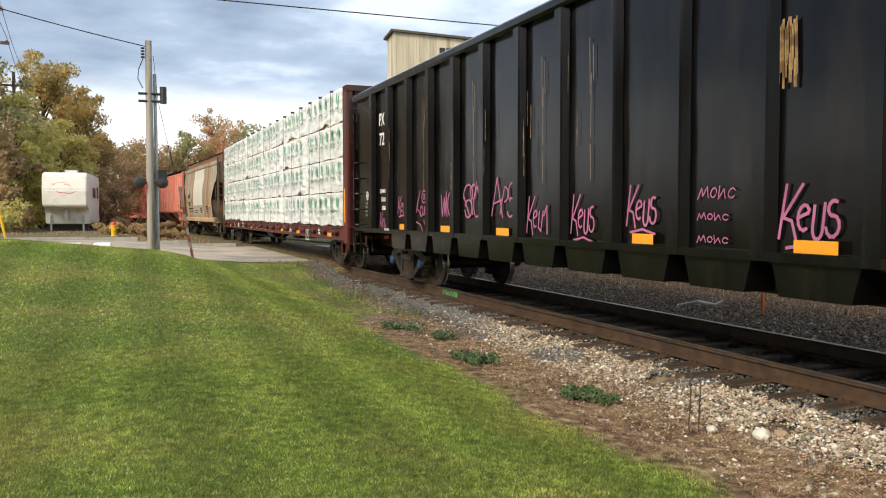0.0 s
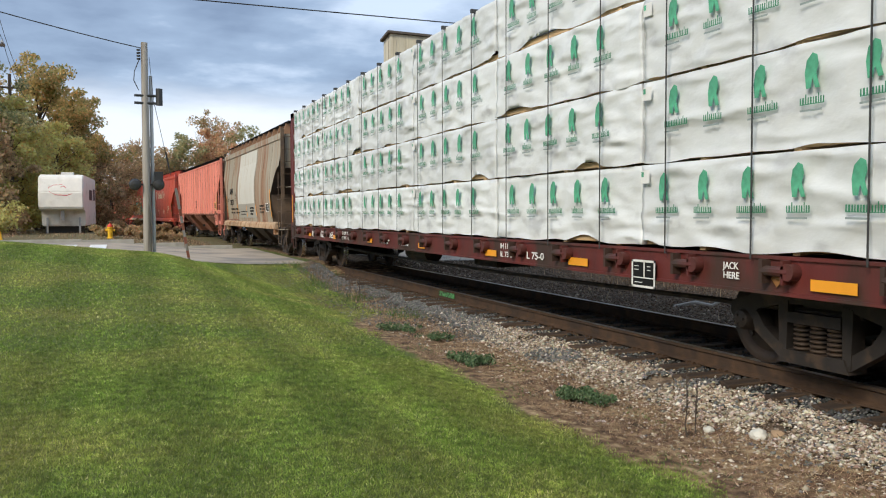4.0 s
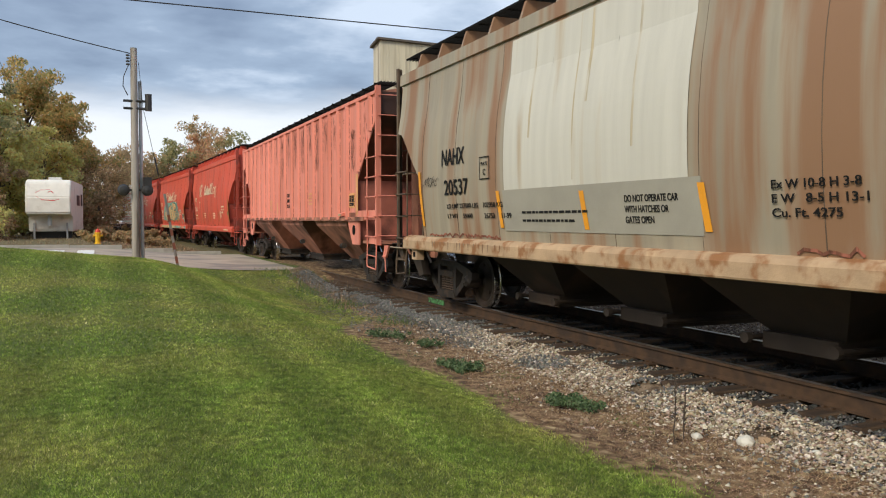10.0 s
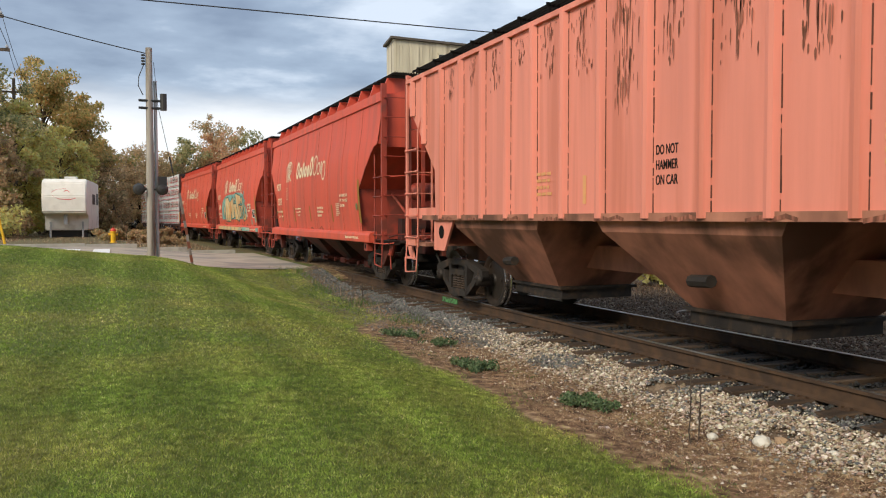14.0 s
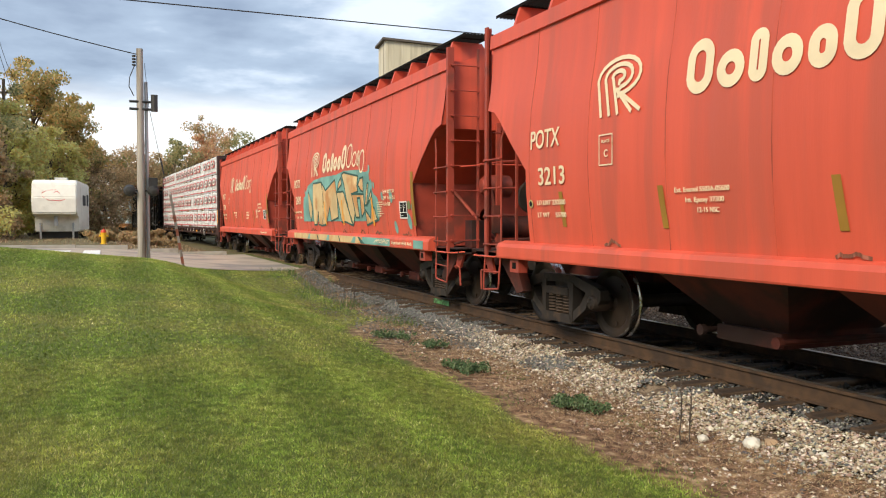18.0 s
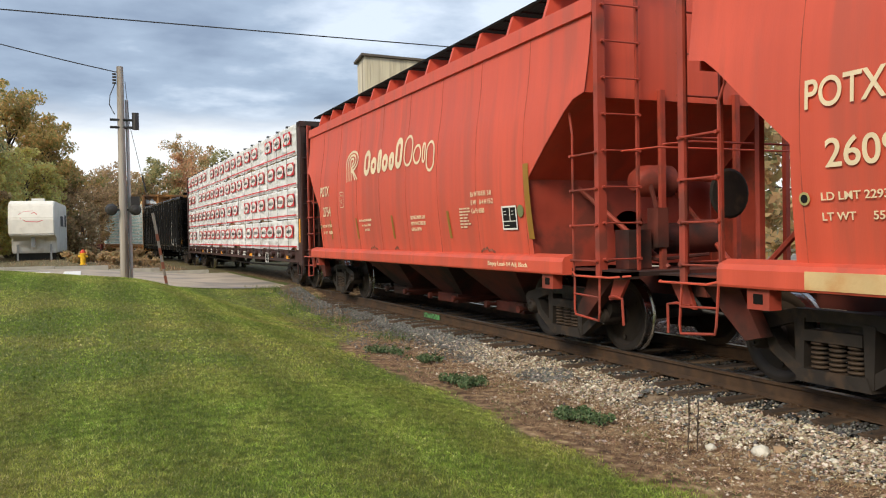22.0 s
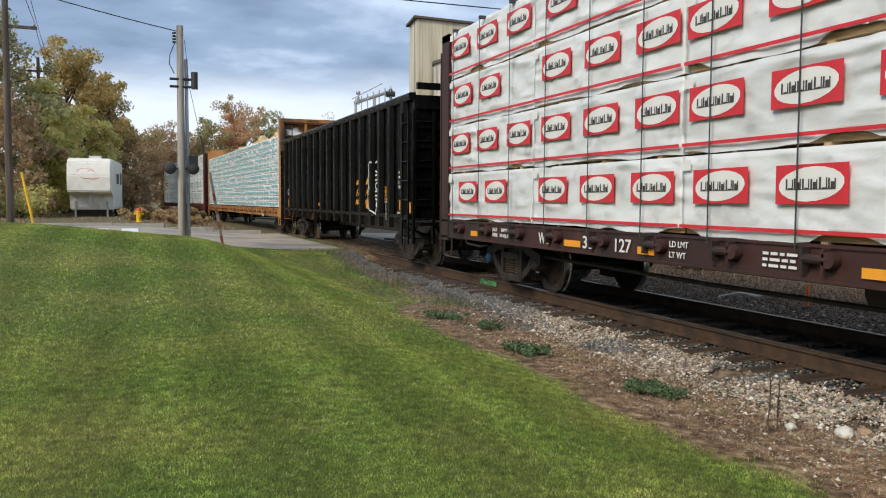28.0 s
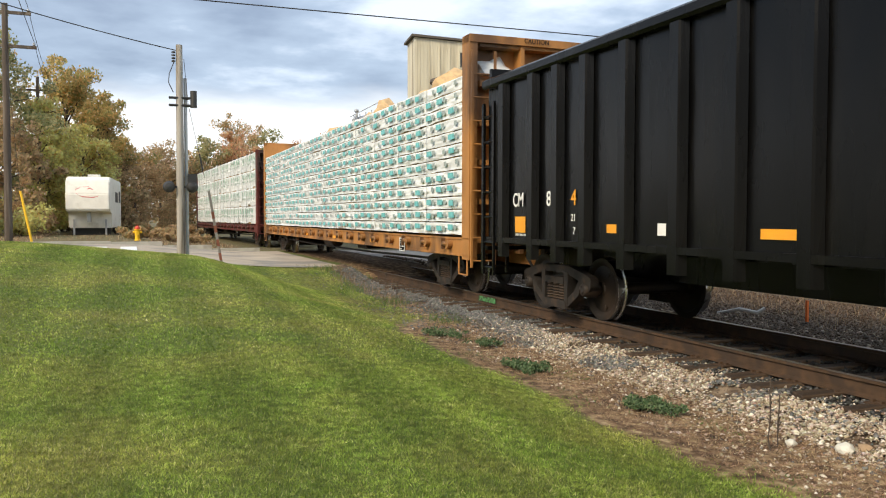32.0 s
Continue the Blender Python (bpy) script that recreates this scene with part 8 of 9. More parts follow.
def dress_gondola_one(car):
    x = -1.527
    # pink tags from the leading end to the rear: left edge, foot, width, height
    for st, y, z, w, h, r in ((TAG, -5.44, 1.26, 0.66, 0.48, 0.015), (SCRIBBLE, -4.36, 1.62, 0.58, 0.15, 0.007), (TAG, -3.15, 1.34, 0.56, 0.46, 0.014), (TAG, -1.93, 1.22, 0.56, 0.50, 0.013),
                              (TAG_SHORT, -0.73, 1.20, 0.60, 0.52, 0.013), (TAG_A, 0.42, 1.46, 0.72, 0.54, 0.014), (TAG_ROUND, 1.55, 1.42, 0.66, 0.56, 0.015), (TAG_W, 2.54, 1.44, 0.58, 0.44, 0.017),
                              (TAG_SWIRL, 3.84, 1.24, 0.66, 0.68, 0.012), (TAG, 4.92, 1.46, 0.58, 0.36, 0.014), (TAG_SHORT, 6.16, 1.13, 0.58, 0.38, 0.010)):
        strokes_mark(car, "spray_tag", M_PINK, st, x, y, z, w, h, r, "pink spray-painted scrawl", skew=0.06)
    for z in (1.42, 1.20):
        strokes_mark(car, "scrawl", M_PINK, SCRIBBLE, x, -4.36, z, 0.50, 0.09, 0.006)
    for k in range(13):
        drip = [(0.15 + 0.033 * k, 1.0 - 0.12 * (k * 7 % 4) / 3), (0.155 + 0.034 * k, 0.8), (0.16 + 0.035 * k, 0.62 - 0.45 * (k * 5 % 7) / 7)]
        strokes_mark(car, "paint_drip", M_SPLASH, [drip], x, -5.30, 2.40, 0.55, 0.75, 0.007 + 0.006 * (k % 3), "run of ochre spray paint")
    rnd = random.Random(71)
    for y in (3.02, 1.82, 1.78, 0.5, -0.8, -2.0, 5.2):
        for k in range(rnd.randrange(2, 6)):
            zt, yy = rnd.uniform(2.3, 3.9), y + rnd.uniform(-0.08, 0.08)
            strokes_mark(car, "paint_drip", M_SPLASH, [[(0, 0), (0.004, -rnd.uniform(0.05, 0.3)), (0, -rnd.uniform(0.3, 0.5))]], -1.617 if abs(yy - y) < 0.03 else x, yy, zt, 1, 1, rnd.uniform(0.003, 0.009))
    for y0, w in ((-5.66, 0.46), (-3.33, 0.38), (0.16, 0.42), (2.43, 0.44), (4.67, 0.42)):
        decal("reflector", car, M_YELLOW, x - 0.045, y0 - w, y0, 1.165, 1.275, "orange-yellow reflective strip")
    for z in (1.19, 1.305):
        decal("reflector", car, M_YELLOW, x, 6.63, 6.82, z, z + 0.10)
    text_part("TI", car, M_WHITE, x, 6.86, 3.37, 0.27, 0.26)
    text_part("PX", car, M_WHITE, x, 6.17, 3.37, 0.27, 0.36)
    text_part("22", car, M_WHITE, x, 6.86, 2.95, 0.27, 0.32)
    text_part("72", car, M_WHITE, x, 6.16, 2.95, 0.27, 0.34)
    for z, a, b in ((1.92, "LD L", "214400"), (1.74, "LT W", "71600"), (1.56, "CU F", "6000")):
        text_part(a, car, M_WHITE, x, 6.85, z, 0.09, 0.24)
        text_part(b, car, M_WHITE, x, 5.70 + 0.07 * len(b), z, 0.09, 0.068 * len(b))
    strokes_mark(car, "round_decal", M_WHITE, [arc(0.5, 0.5, 0.5, 0.5, 0, 360, 18), [(0.5, 0.2), (0.5, 0.8)], [(0.25, 0.5), (0.75, 0.5)]], x, 7.17, 1.80, 0.16, 0.17, 0.012, "white ring-shaped mark")
    for q in range(4):
        strokes_mark(car, "scrawl", M_CHALK, SCRIBBLE, x, 7.24, 1.68 - 0.09 * q, 0.22, 0.07, 0.004)
    text_part("PULL HERE", car, M_WHITE, -1.62, 5.55, 1.13, 0.045, 0.3)
    for k, y in enumerate((0.8, 3.1, -1.5, -2.7)):
        strokes_mark(car, "scratches", mat("scratched_steel", (0.20, 0.16, 0.11), 0.8, var=0.3), [[(0, 1), (0.02, 0.6)], [(0.05, 0.75), (0.04, 0.3)], [(0.1, 0.95), (0.12, 0.7)], [(0.03, 0.25), (0.05, 0.0)]], x, y + 0.35, 1.9, 0.8, 1.7, 0.006, "pale scratches and drips")


def dress_sill(car, letters, deck=1.13, x=-1.512):
    for body, y, h, w, z in letters:
        text_part(body, car, M_WHITE, x, y, z, h, w)


def dress_flat_two(car):
    x = -1.522
    dress_sill(car, (("JACK", -8.52, 0.065, 0.21, 0.985), ("HERE", -8.52, 0.065, 0.21, 0.895), ("L 75-0", -4.55, 0.10, 0.48, 0.88), ("623", 7.62, 0.17, 0.44, 0.87), ("965", 6.66, 0.17, 0.44, 0.87),
                     ("LD LMT 222", 5.38, 0.08, 0.72, 0.99), ("LT WT   65", 5.38, 0.08, 0.72, 0.87), ("IH 11-", -3.72, 0.08, 0.30, 0.99), ("IL 73-0", -3.72, 0.08, 0.38, 0.87)), x=x)
    for y0, w in ((-9.57, 0.46), (-5.68, 0.46), (-3.19, 0.40), (-0.2, 0.34), (3.1, 0.34), (6.22, 0.30), (9.06, 0.30)):
        decal("reflector", car, M_YELLOW, x, y0 - w, y0, 0.86, 0.955, "orange-yellow reflective strip")
    decal("company_mark", car, M_WHITE, x, 8.45, 8.62, 0.87, 1.03)
    info_board(car, x - 0.02, -7.09, 0.70, 0.42, 0.30)
    bm = bmesh.new()
    bm.faces.new([bm.verts.new((x - 0.004, -9.2 + a, 0.93 + b)) for a, b in ((-0.07, 0), (0, 0.07), (0.07, 0), (0, -0.07))])
    part("diamond_mark", bm, M_OCHRE, car)
    bars(car, M_WHITE, x, 2.1, 1.0, 3, 0.5, 0.03, 0.03)
    bars(car, M_WHITE, x, 0.9, 1.0, 3, 0.5, 0.03, 0.03)
    for sy in (-1, 1):
        decal("post_reflector", car, M_YELLOW, -1.525, sy * 11.33 - 0.05, sy * 11.33 + 0.05, 1.25, 2.1, "orange-yellow strip on the end post")


def dress_hopper_three(car):
    hplate(car, "cream_panel", M_CREAM, 1.90, -2.02, 1.93, 4.02, "repainted cream panel", 0.010)
    hplate(car, "grey_panel", mat("grey_repaint", (0.36, 0.345, 0.29), 0.6, var=0.08), 1.95, -2.2, 1.36, 1.93, "grey repainted band", 0.0095)
    htext(car, "NAHX", M_DARKINK, 4.16, 2.40, 0.27, 0.90)
    htext(car, "20537", M_DARKINK, 4.06, 1.92, 0.25, 0.94)
    htext(car, "LD LMT 227000 LBS    102950 KG", M_DARKINK, 3.98, 1.70, 0.075, 2.0)
    htext(car, "LT WT     55000           26750     11-99", M_DARKINK, 3.98, 1.54, 0.075, 2.25)
    hbars(car, M_DARKINK, 1.40, 1.60, 2, 1.7, 0.03, 0.08)
    for k, body in enumerate(("DO NOT OPERATE CAR", "WITH HATCHES OR", "GATES OPEN")):
        htext(car, body, M_DARKINK, -0.96, 1.71 - 0.115 * k, 0.075, 0.05 * len(body))
    for k, body in enumerate(("Ex W 10-8 H 3-8", "E W   8-5 H 13-1", "Cu. Ft. 4275")):
        htext(car, body, M_DARKINK, -3.08, 1.78 - 0.12 * k, 0.075, 0.06 * len(body))
    htext(car, "PLATE", M_DARKINK, 2.62, 2.32, 0.05, 0.2)
    htext(car, "C", M_DARKINK, 2.56, 2.18, 0.09)
    strokes_mark(car, "plate_frame", M_DARKINK, [[(0, 0), (1, 0), (1, 1), (0, 1), (0, 0)]], 0, 2.68, 2.12, 0.32, 0.32, 0.008, curved=True)
    hboard(car, -4.31, 1.58, 0.50, 0.32)
    for y0, z1 in ((5.22, 2.36), (2.16, 1.93), (-0.05, 1.86), (-2.15, 1.87), (-5.08, 2.38)):
        hplate(car, "reflective_strip", M_YELLOW, y0, y0 - 0.10, 1.40, z1, "yellow reflective strip", 0.015, 0.08)
    strokes_mark(car, "scrawl", M_DARKINK, SCRIBBLE, 0, 5.05, 2.05, 0.7, 0.22, 0.006, curved=True, skew=0.3)
    rnd = random.Random(13)
    for y, w, zb in ((1.2, 0.05, 2.6), (0.1, 0.03, 2.0), (-0.15, 0.06, 2.9), (-1.1, 0.04, 2.3)):
        hplate(car, "rust_streak", M_PALERUST, y, y - w, zb, 4.0, "", 0.0115)
    # rust runs over the rear of the sill, chipped paint at the foot of the side
    for k in range(16):
        y = 4.6 - k * 0.17 + rnd.uniform(-0.05, 0.05)
        bm = bmesh.new()
        w, z = rnd.uniform(0.02, 0.07), 1.145 - rnd.uniform(0.04, 0.13)
        bm.faces.new([bm.verts.new((-1.638, y + a, b)) for a, b in ((0, 1.15), (-w, 1.15), (-w * 0.6, z), (-w * 0.3, z))])
        part("rust_run", bm, M_RUSTSTREAK, car)
    for y0, y1 in ((4.9, 2.1), (-3.3, -4.0)):
        n = int((y0 - y1) / 0.06)
        edge = [((k + 0.5) / n, rnd.uniform(0.0, 1.0)) for k in range(n)]
        strokes_mark(car, "chipped_paint", M_STAIN, [edge], 0, y0, 1.235, y0 - y1, 0.06, 0.014, "flaking paint over rust", True)
    # opening shown by a black disc in place of a shaded hollow
    bm = bmesh.new()
    tube(bm, (-0.35, -6.14, 1.75), (-0.35, -6.18, 1.75), 0.26, seg=20)
    part("end_opening", bm, M_FLATBLACK, car)


M_PALERUST = mat("pale_rust_run", (0.50, 0.43, 0.29), 0.7, var=0.2, scale=5, dirt=(0.60, 0.57, 0.48), dirt_amt=0.5, dirt_scale=4, stretch=(3, 3, 0.3))
M_RUSTSTREAK = mat("rust_streak", (0.25, 0.125, 0.06), 0.75, var=0.3, scale=5, dirt=(0.27, 0.19, 0.12), dirt_amt=0.6, dirt_scale=6, stretch=(3, 3, 0.3))


M_FADED = mat("faded_orange_print", (0.74, 0.38, 0.16), 0.65, var=0.15)


def dress_hopper_four(car):
    x = -1.496
    for k, body in enumerate(("DO NOT", "HAMMER", "ON CAR")):
        text_part(body, car, M_DARKINK, x, 0.43, 2.20 - k * 0.16, 0.105, 0.37)
    info_board(car, x, -6.37, 1.81, 0.42, 0.29, M_FADED)
    decal("board_backing", car, M_FADED, x + 0.003, -6.83, -6.33, 1.78, 2.13, "faded yellow square behind the board")
    decal("rust_patch", car, M_STAIN, x, -6.86, -6.36, 1.58, 1.68, "flaking rusty patch at the sill")
    rnd = random.Random(12)
    # dark stains that hang from the roof edge
    # top, length, width and number of dry-brushed runs between the ribs
    for y, zt, ln, w, n in ((-6.66, 3.62, 1.05, 0.34, 30), (-5.08, 4.05, 0.9, 0.30, 9), (-4.28, 4.05, 1.15, 0.36, 16), (-3.36, 4.12, 1.35, 0.40, 30), (-2.60, 4.12, 1.0, 0.30, 20), (-1.72, 4.12, 1.35, 0.42, 38), (-0.82, 4.12, 1.15, 0.42, 36),
                            (0.16, 4.12, 1.05, 0.34, 22), (1.02, 4.12, 1.45, 0.46, 38), (1.92, 4.12, 0.9, 0.40, 22), (2.78, 4.12, 0.8, 0.36, 18), (3.6, 4.12, 0.45, 0.30, 10), (4.44, 4.12, 0.7, 0.34, 14), (5.3, 4.12, 0.5, 0.3, 12), (6.2, 4.1, 0.6, 0.3, 12),
                            (-3.46, 2.28, 0.36, 0.10, 9), (-0.30, 2.75, 0.2, 0.10, 5), (-5.9, 3.9, 0.3, 0.12, 5), (-7.6, 4.1, 0.9, 0.3, 8)):
        bm = bmesh.new()
        for q in range(n * 2):
            off = rnd.gauss(0, 0.30)
            yy = y + off * w
            l2 = ln * rnd.uniform(0.06, 0.34) * (1 - min(0.6, abs(off)))
            z0 = zt - rnd.random() ** 1.3 * (ln - l2)
            ww = rnd.uniform(0.004, 0.015)
            d = x - (q % 6) * 0.0012
            bm.faces.new([bm.verts.new(p) for p in ((d, yy - ww, z0 - l2 * 0.12), (d, yy - ww * 0.8, z0 - l2 * 0.7), (d, yy + ww * 0.2, z0 - l2), (d, yy + ww * 0.9, z0 - l2 * 0.55), (d, yy + ww * 0.7, z0 - l2 * 0.2), (d, yy, z0))])
        part("roof_stain", bm, M_STAIN, car, "dark brown dry-brushed stain")
    decal("faded_strip", car, M_FADED, x, -7.05, -6.90, 1.62, 2.55)
    for y in (-1.2, 1.9):
        decal("faded_strip", car, M_FADED, x, y - 0.07, y, 1.7, 2.05)
    bars(car, M_FADED, x, -2.4, 2.2, 4, 0.5, 0.04, 0.05)
    bars(car, M_FADED, x, 3.1, 2.1, 4, 0.4, 0.04, 0.05)
    bm = bmesh.new()
    prism(bm, [(-1.49, 1.60), (-1.49, 1.69), (-1.58, 1.66), (-1.58, 1.60)], "y", -5.98, -5.68)
    part("side_lamp_bracket", bm, M_SALMON, car)
    decal("lamp_glass", car, M_RUSTSILL, -1.585, -5.94, -5.72, 1.605, 1.65)
    decal("number_patch", car, M_CREAMINK, -1.06, -8.48, -8.47, 3.9, 4.05)
    for k in range(11):
        y = -6.4 + k * 1.28
        strokes_mark(car, "chipped_edge", M_STAIN, [[(0, 0), (0.3, 0.6), (0.5, 0.1), (0.8, 0.8), (1, 0.2)]], -1.535, y + 0.3, 1.50, 0.6, 0.05, 0.02)


def potash_marks(car, number, ldw, board=True, emblem_y=2.94, word_y=1.67, painted=False):
    m = M_CREAMINK
    htext(car, "POTX", m, 5.0, 2.46, 0.24, 0.74)
    htext(car, number, m, 4.80, 1.98, 0.23, 0.66)
    htext(car, "LD LMT " + ldw + "300", m, 4.86, 1.72, 0.065, 0.72)
    htext(car, "LT WT     55700", m, 4.86, 1.56, 0.065, 0.72)
    bm = bmesh.new()
    lathe(bm, [(0, 0.0), (0.055, 0.0), (0.055, -0.004), (0, -0.004)], "x", 14, (0, 5.02, 1.74))
    wrap_on(part("round_decal", bm, mat("seal_cream", (0.42, 0.38, 0.16), 0.6), car))
    bm = bmesh.new()
    lathe(bm, [(0, 0.0), (0.036, 0.0), (0.036, -0.004), (0, -0.004)], "x", 14, (0, 5.02, 1.74))
    wrap_on(part("seal_motif", bm, M_DARKINK, car), 0.016)
    if not painted:
        htext(car, "PLATE", m, 3.30, 2.40, 0.035, 0.16)
        htext(car, "C", m, 3.25, 2.24, 0.085)
    # emblem: nested arches with tails
    st = []
    for k in range(3):
        r = 0.32 - 0.115 * k
        st.append([(0.10 + 0.13 * k, 0.0), (0.02 + 0.12 * k, 0.62)] + arc(0.34, 0.66, r, r * 1.04, 178, -75, 14) + [(0.36, 0.30 + 0.11 * k)])
    st += [[(0.40, 0.34), (0.68, 0.0)], [(0.33, 0.42), (0.56, 0.0)]]
    strokes_mark(car, "emblem", m, st, 0, emblem_y, 2.71, 1.26, 0.62, 0.024, "cream line emblem", True)
    # brand word as plain rounded shapes: six heavy, four light
    y = word_y
    for w, z1 in ((0.38, 3.26), (0.36, 3.08), (0.22, 3.20), (0.34, 3.08), (0.29, 3.08), (0.36, 3.31)):
        pill(car, m, y, 2.73, w, z1 - 2.73, 0.115)
        y -= w + 0.052
    y -= 0.03
    for w, z0, z1 in ((0.44, 2.73, 3.30), (0.38, 2.73, 3.09), (0.15, 2.73, 3.09), (0.37, 2.56, 3.09)):
        pill(car, m, y, z0, w, z1 - z0, 0.048)
        y -= w + 0.035
    for k, body in enumerate(("Ex W 10-8 H  3-8", "E W    8-4 H 15-2", "Cu Ft 4300")):
        htext(car, body, m, -3.45, 2.06 - 0.125 * k, 0.075, 0.042 * len(body))
    if not painted:
        for k, body in enumerate(("DO NOT MOVE CAR", "WITH HATCHES OR", "GATES OPEN")):
            htext(car, body, m, -0.94, 1.78 - 0.105 * k, 0.065, 0.045 * len(body))
        for k, body in enumerate(("Ext. Enamel 5503A-05600", "Int. Epoxy 37300", "12-15 NSC")):
            htext(car, body, m, 2.02 - 0.16 * k, 1.80 - 0.10 * k, 0.05, 0.034 * len(body))
    hbars(car, m, -3.02, 1.88, 7, 0.34, 0.022, 0.025)
    if not painted:
        strokes_mark(car, "plate_frame", m, [[(0, 0), (1, 0), (1, 1), (0, 1), (0, 0)]], 0, 3.35, 2.15, 0.26, 0.34, 0.008, curved=True)
    if board:
        hboard(car, -4.42, 1.55, 0.42, 0.33)
    for y0 in () if painted else (4.3, 2.3, 0.10, -2.50):
        hplate(car, "faded_strip", M_MUSTARD, y0, y0 - 0.09, 1.44, 1.88, "faded yellow strip", 0.010, 0.06)
    hplate(car, "faded_strip", M_MUSTARD, -5.06, -5.20, 1.42, 2.42, "", 0.010, 0.05)
    bm = bmesh.new()
    lathe(bm, [(0, 0.0), (0.085, 0.0), (0.085, -0.004), (0, -0.004)], "x", 16, (0, -4.95, 1.80))
    wrap_on(part("round_decal", bm, mat("seal_green", (0.16, 0.19, 0.08), 0.6), car))
    text_part("Empty Load-1/4 Adj. Block", car, m, -1.638, -4.0, 1.05, 0.06, 1.15)
    rnd = random.Random(int(number))
    for k in range(6 if painted else 3):
        y = rnd.uniform(-4.8, 3.5)
        edge = [(q / 9 + rnd.uniform(0, 0.05), rnd.uniform(0, 1) * math.sin(math.pi * q / 9)) for q in range(10)]
        strokes_mark(car, "chipped_paint", M_STAIN, [edge], 0, y, 1.235, rnd.uniform(0.2, 0.55), 0.07, 0.016, "flaking paint over rust", True)


def mural(car):
    """Big block-letter spray painting in cream, orange and teal."""
    cream = mat("spray_cream", (0.66, 0.49, 0.25), 0.6, var=0.2, scale=1.5, dirt=(0.55, 0.27, 0.10), dirt_amt=0.42, dirt_scale=1.6)
    teal = mat("spray_teal", (0.17, 0.37, 0.33), 0.6, var=0.3, scale=2)
    dark = mat("spray_dark_teal", (0.03, 0.10, 0.085), 0.6, var=0.3)

    def poly(name, material, pts, lift):
        bm = bmesh.new()
        bm.faces.new([bm.verts.new((0, y, z)) for y, z in pts])
        bm.normal_update()
        bmesh.ops.triangulate(bm, faces=bm.faces[:])
        bmesh.ops.subdivide_edges(bm, edges=bm.edges[:], cuts=3, use_grid_fill=True)
        return wrap_on(part(name, bm, material, car), lift)
    poly("teal_ground", teal, [(4.01, 1.48), (3.85, 2.06), (3.26, 2.47), (2.54, 2.60), (1.61, 2.64), (0.21, 2.63), (-0.40, 2.69), (-1.64, 2.65), (-2.15, 2.57), (-2.42, 2.59), (-2.53, 2.35), (-2.76, 2.09), (-3.03, 1.99), (-3.18, 1.78), (-3.04, 1.50)], 0.006)
    for pts in ([(3.06, 1.49), (3.20, 1.70), (3.22, 2.34), (2.77, 1.84)],
                [(2.73, 1.39), (2.64, 2.51), (1.72, 2.51), (1.53, 2.07), (1.83, 1.37), (2.20, 1.40), (2.15, 1.74), (2.39, 1.40)],
                [(1.67, 2.49), (1.25, 2.28), (0.34, 2.52), (0.13, 1.96), (0.17, 1.58), (0.87, 1.49), (0.91, 1.84), (1.46, 1.40), (1.81, 1.38), (1.53, 2.02)],
                [(0.09, 2.24), (0.01, 2.42), (-0.22, 2.53), (-0.27, 2.37)],
                [(0.21, 2.20), (-0.44, 2.20), (-0.68, 1.92), (-1.02, 1.40), (-0.48, 1.48), (-0.11, 1.47), (0.05, 1.95)],
                [(-0.29, 2.60), (-0.44, 2.65), (-1.65, 2.51), (-1.59, 2.30), (-1.65, 2.16), (-1.14, 2.12), (-1.34, 1.69), (-1.09, 1.39), (-0.68, 2.01), (-0.51, 2.37)],
                [(-1.14, 2.12), (-2.08, 2.09), (-2.08, 1.71), (-1.83, 1.58), (-1.81, 2.01), (-1.57, 2.02), (-1.65, 1.58), (-1.37, 1.58)],
                [(-1.67, 2.31), (-1.83, 2.45), (-2.05, 2.46), (-2.06, 2.14), (-1.88, 2.18)],
                [(-2.13, 1.84), (-2.36, 2.32), (-2.45, 2.31), (-2.27, 1.85)],
                [(-2.28, 1.83), (-2.64, 2.17), (-2.66, 2.03)],
                [(-2.13, 1.75), (-2.48, 1.56), (-2.60, 1.84), (-2.81, 1.76), (-2.89, 1.59), (-3.00, 1.53), (-2.18, 1.41)]):
        poly("block_letter", cream, pts, 0.009)
        strokes_mark(car, "outline", dark, [[(-y, z) for y, z in pts + pts[:1]]], 0, 0, 0, 1, 1, 0.022, "", True)
    for y, z, r in ((-2.45, 2.62, 0.07), (-3.35, 2.02, 0.07), (3.6, 2.3, 0.06), (-4.9, 1.5, 0.12), (-5.1, 1.75, 0.06), (-4.1, 1.38, 0.1), (-2.62, 2.28, 0.09), (-3.9, 2.0, 0.11), (3.75, 2.1, 0.06), (-2.8, 2.26, 0.06)):
        bm = bmesh.new()
        bm.faces.new([bm.verts.new((0, y + r * math.cos(k * 0.5236), z + 1.3 * r * math.sin(k * 0.5236 + 0.4))) for k in range(12)])
        wrap_on(part("paint_blob", bm, teal, car), 0.008)
    rnd = random.Random(6)
    # the painting runs on over the sill
    for k, (y0, y1, m) in enumerate(((5.0, -2.0, cream), (-2.0, -3.9, teal), (-5.25, -5.75, teal))):
        decal("sill_paint", car, m, -1.638, y1, y0, 1.0, 1.15)
    for k, (y, w, lean) in enumerate(((3.3, 0.30, 0.2), (2.1, 0.16, -0.1), (1.2, 0.34, 0.15), (-0.1, 0.10, -0.1), (-1.1, 0.36, 0.22), (-1.9, 0.30, -0.25), (-2.6, 0.22, 0.1))):
        bm = bmesh.new()
        bm.faces.new([bm.verts.new((-1.6435, y + a, z)) for a, z in ((0, 1.004), (-w, 1.004), (-w * 0.5 - lean, 1.146), (-lean, 1.146))])
        part("sill_stroke", bm, dark if k % 2 else teal, car)
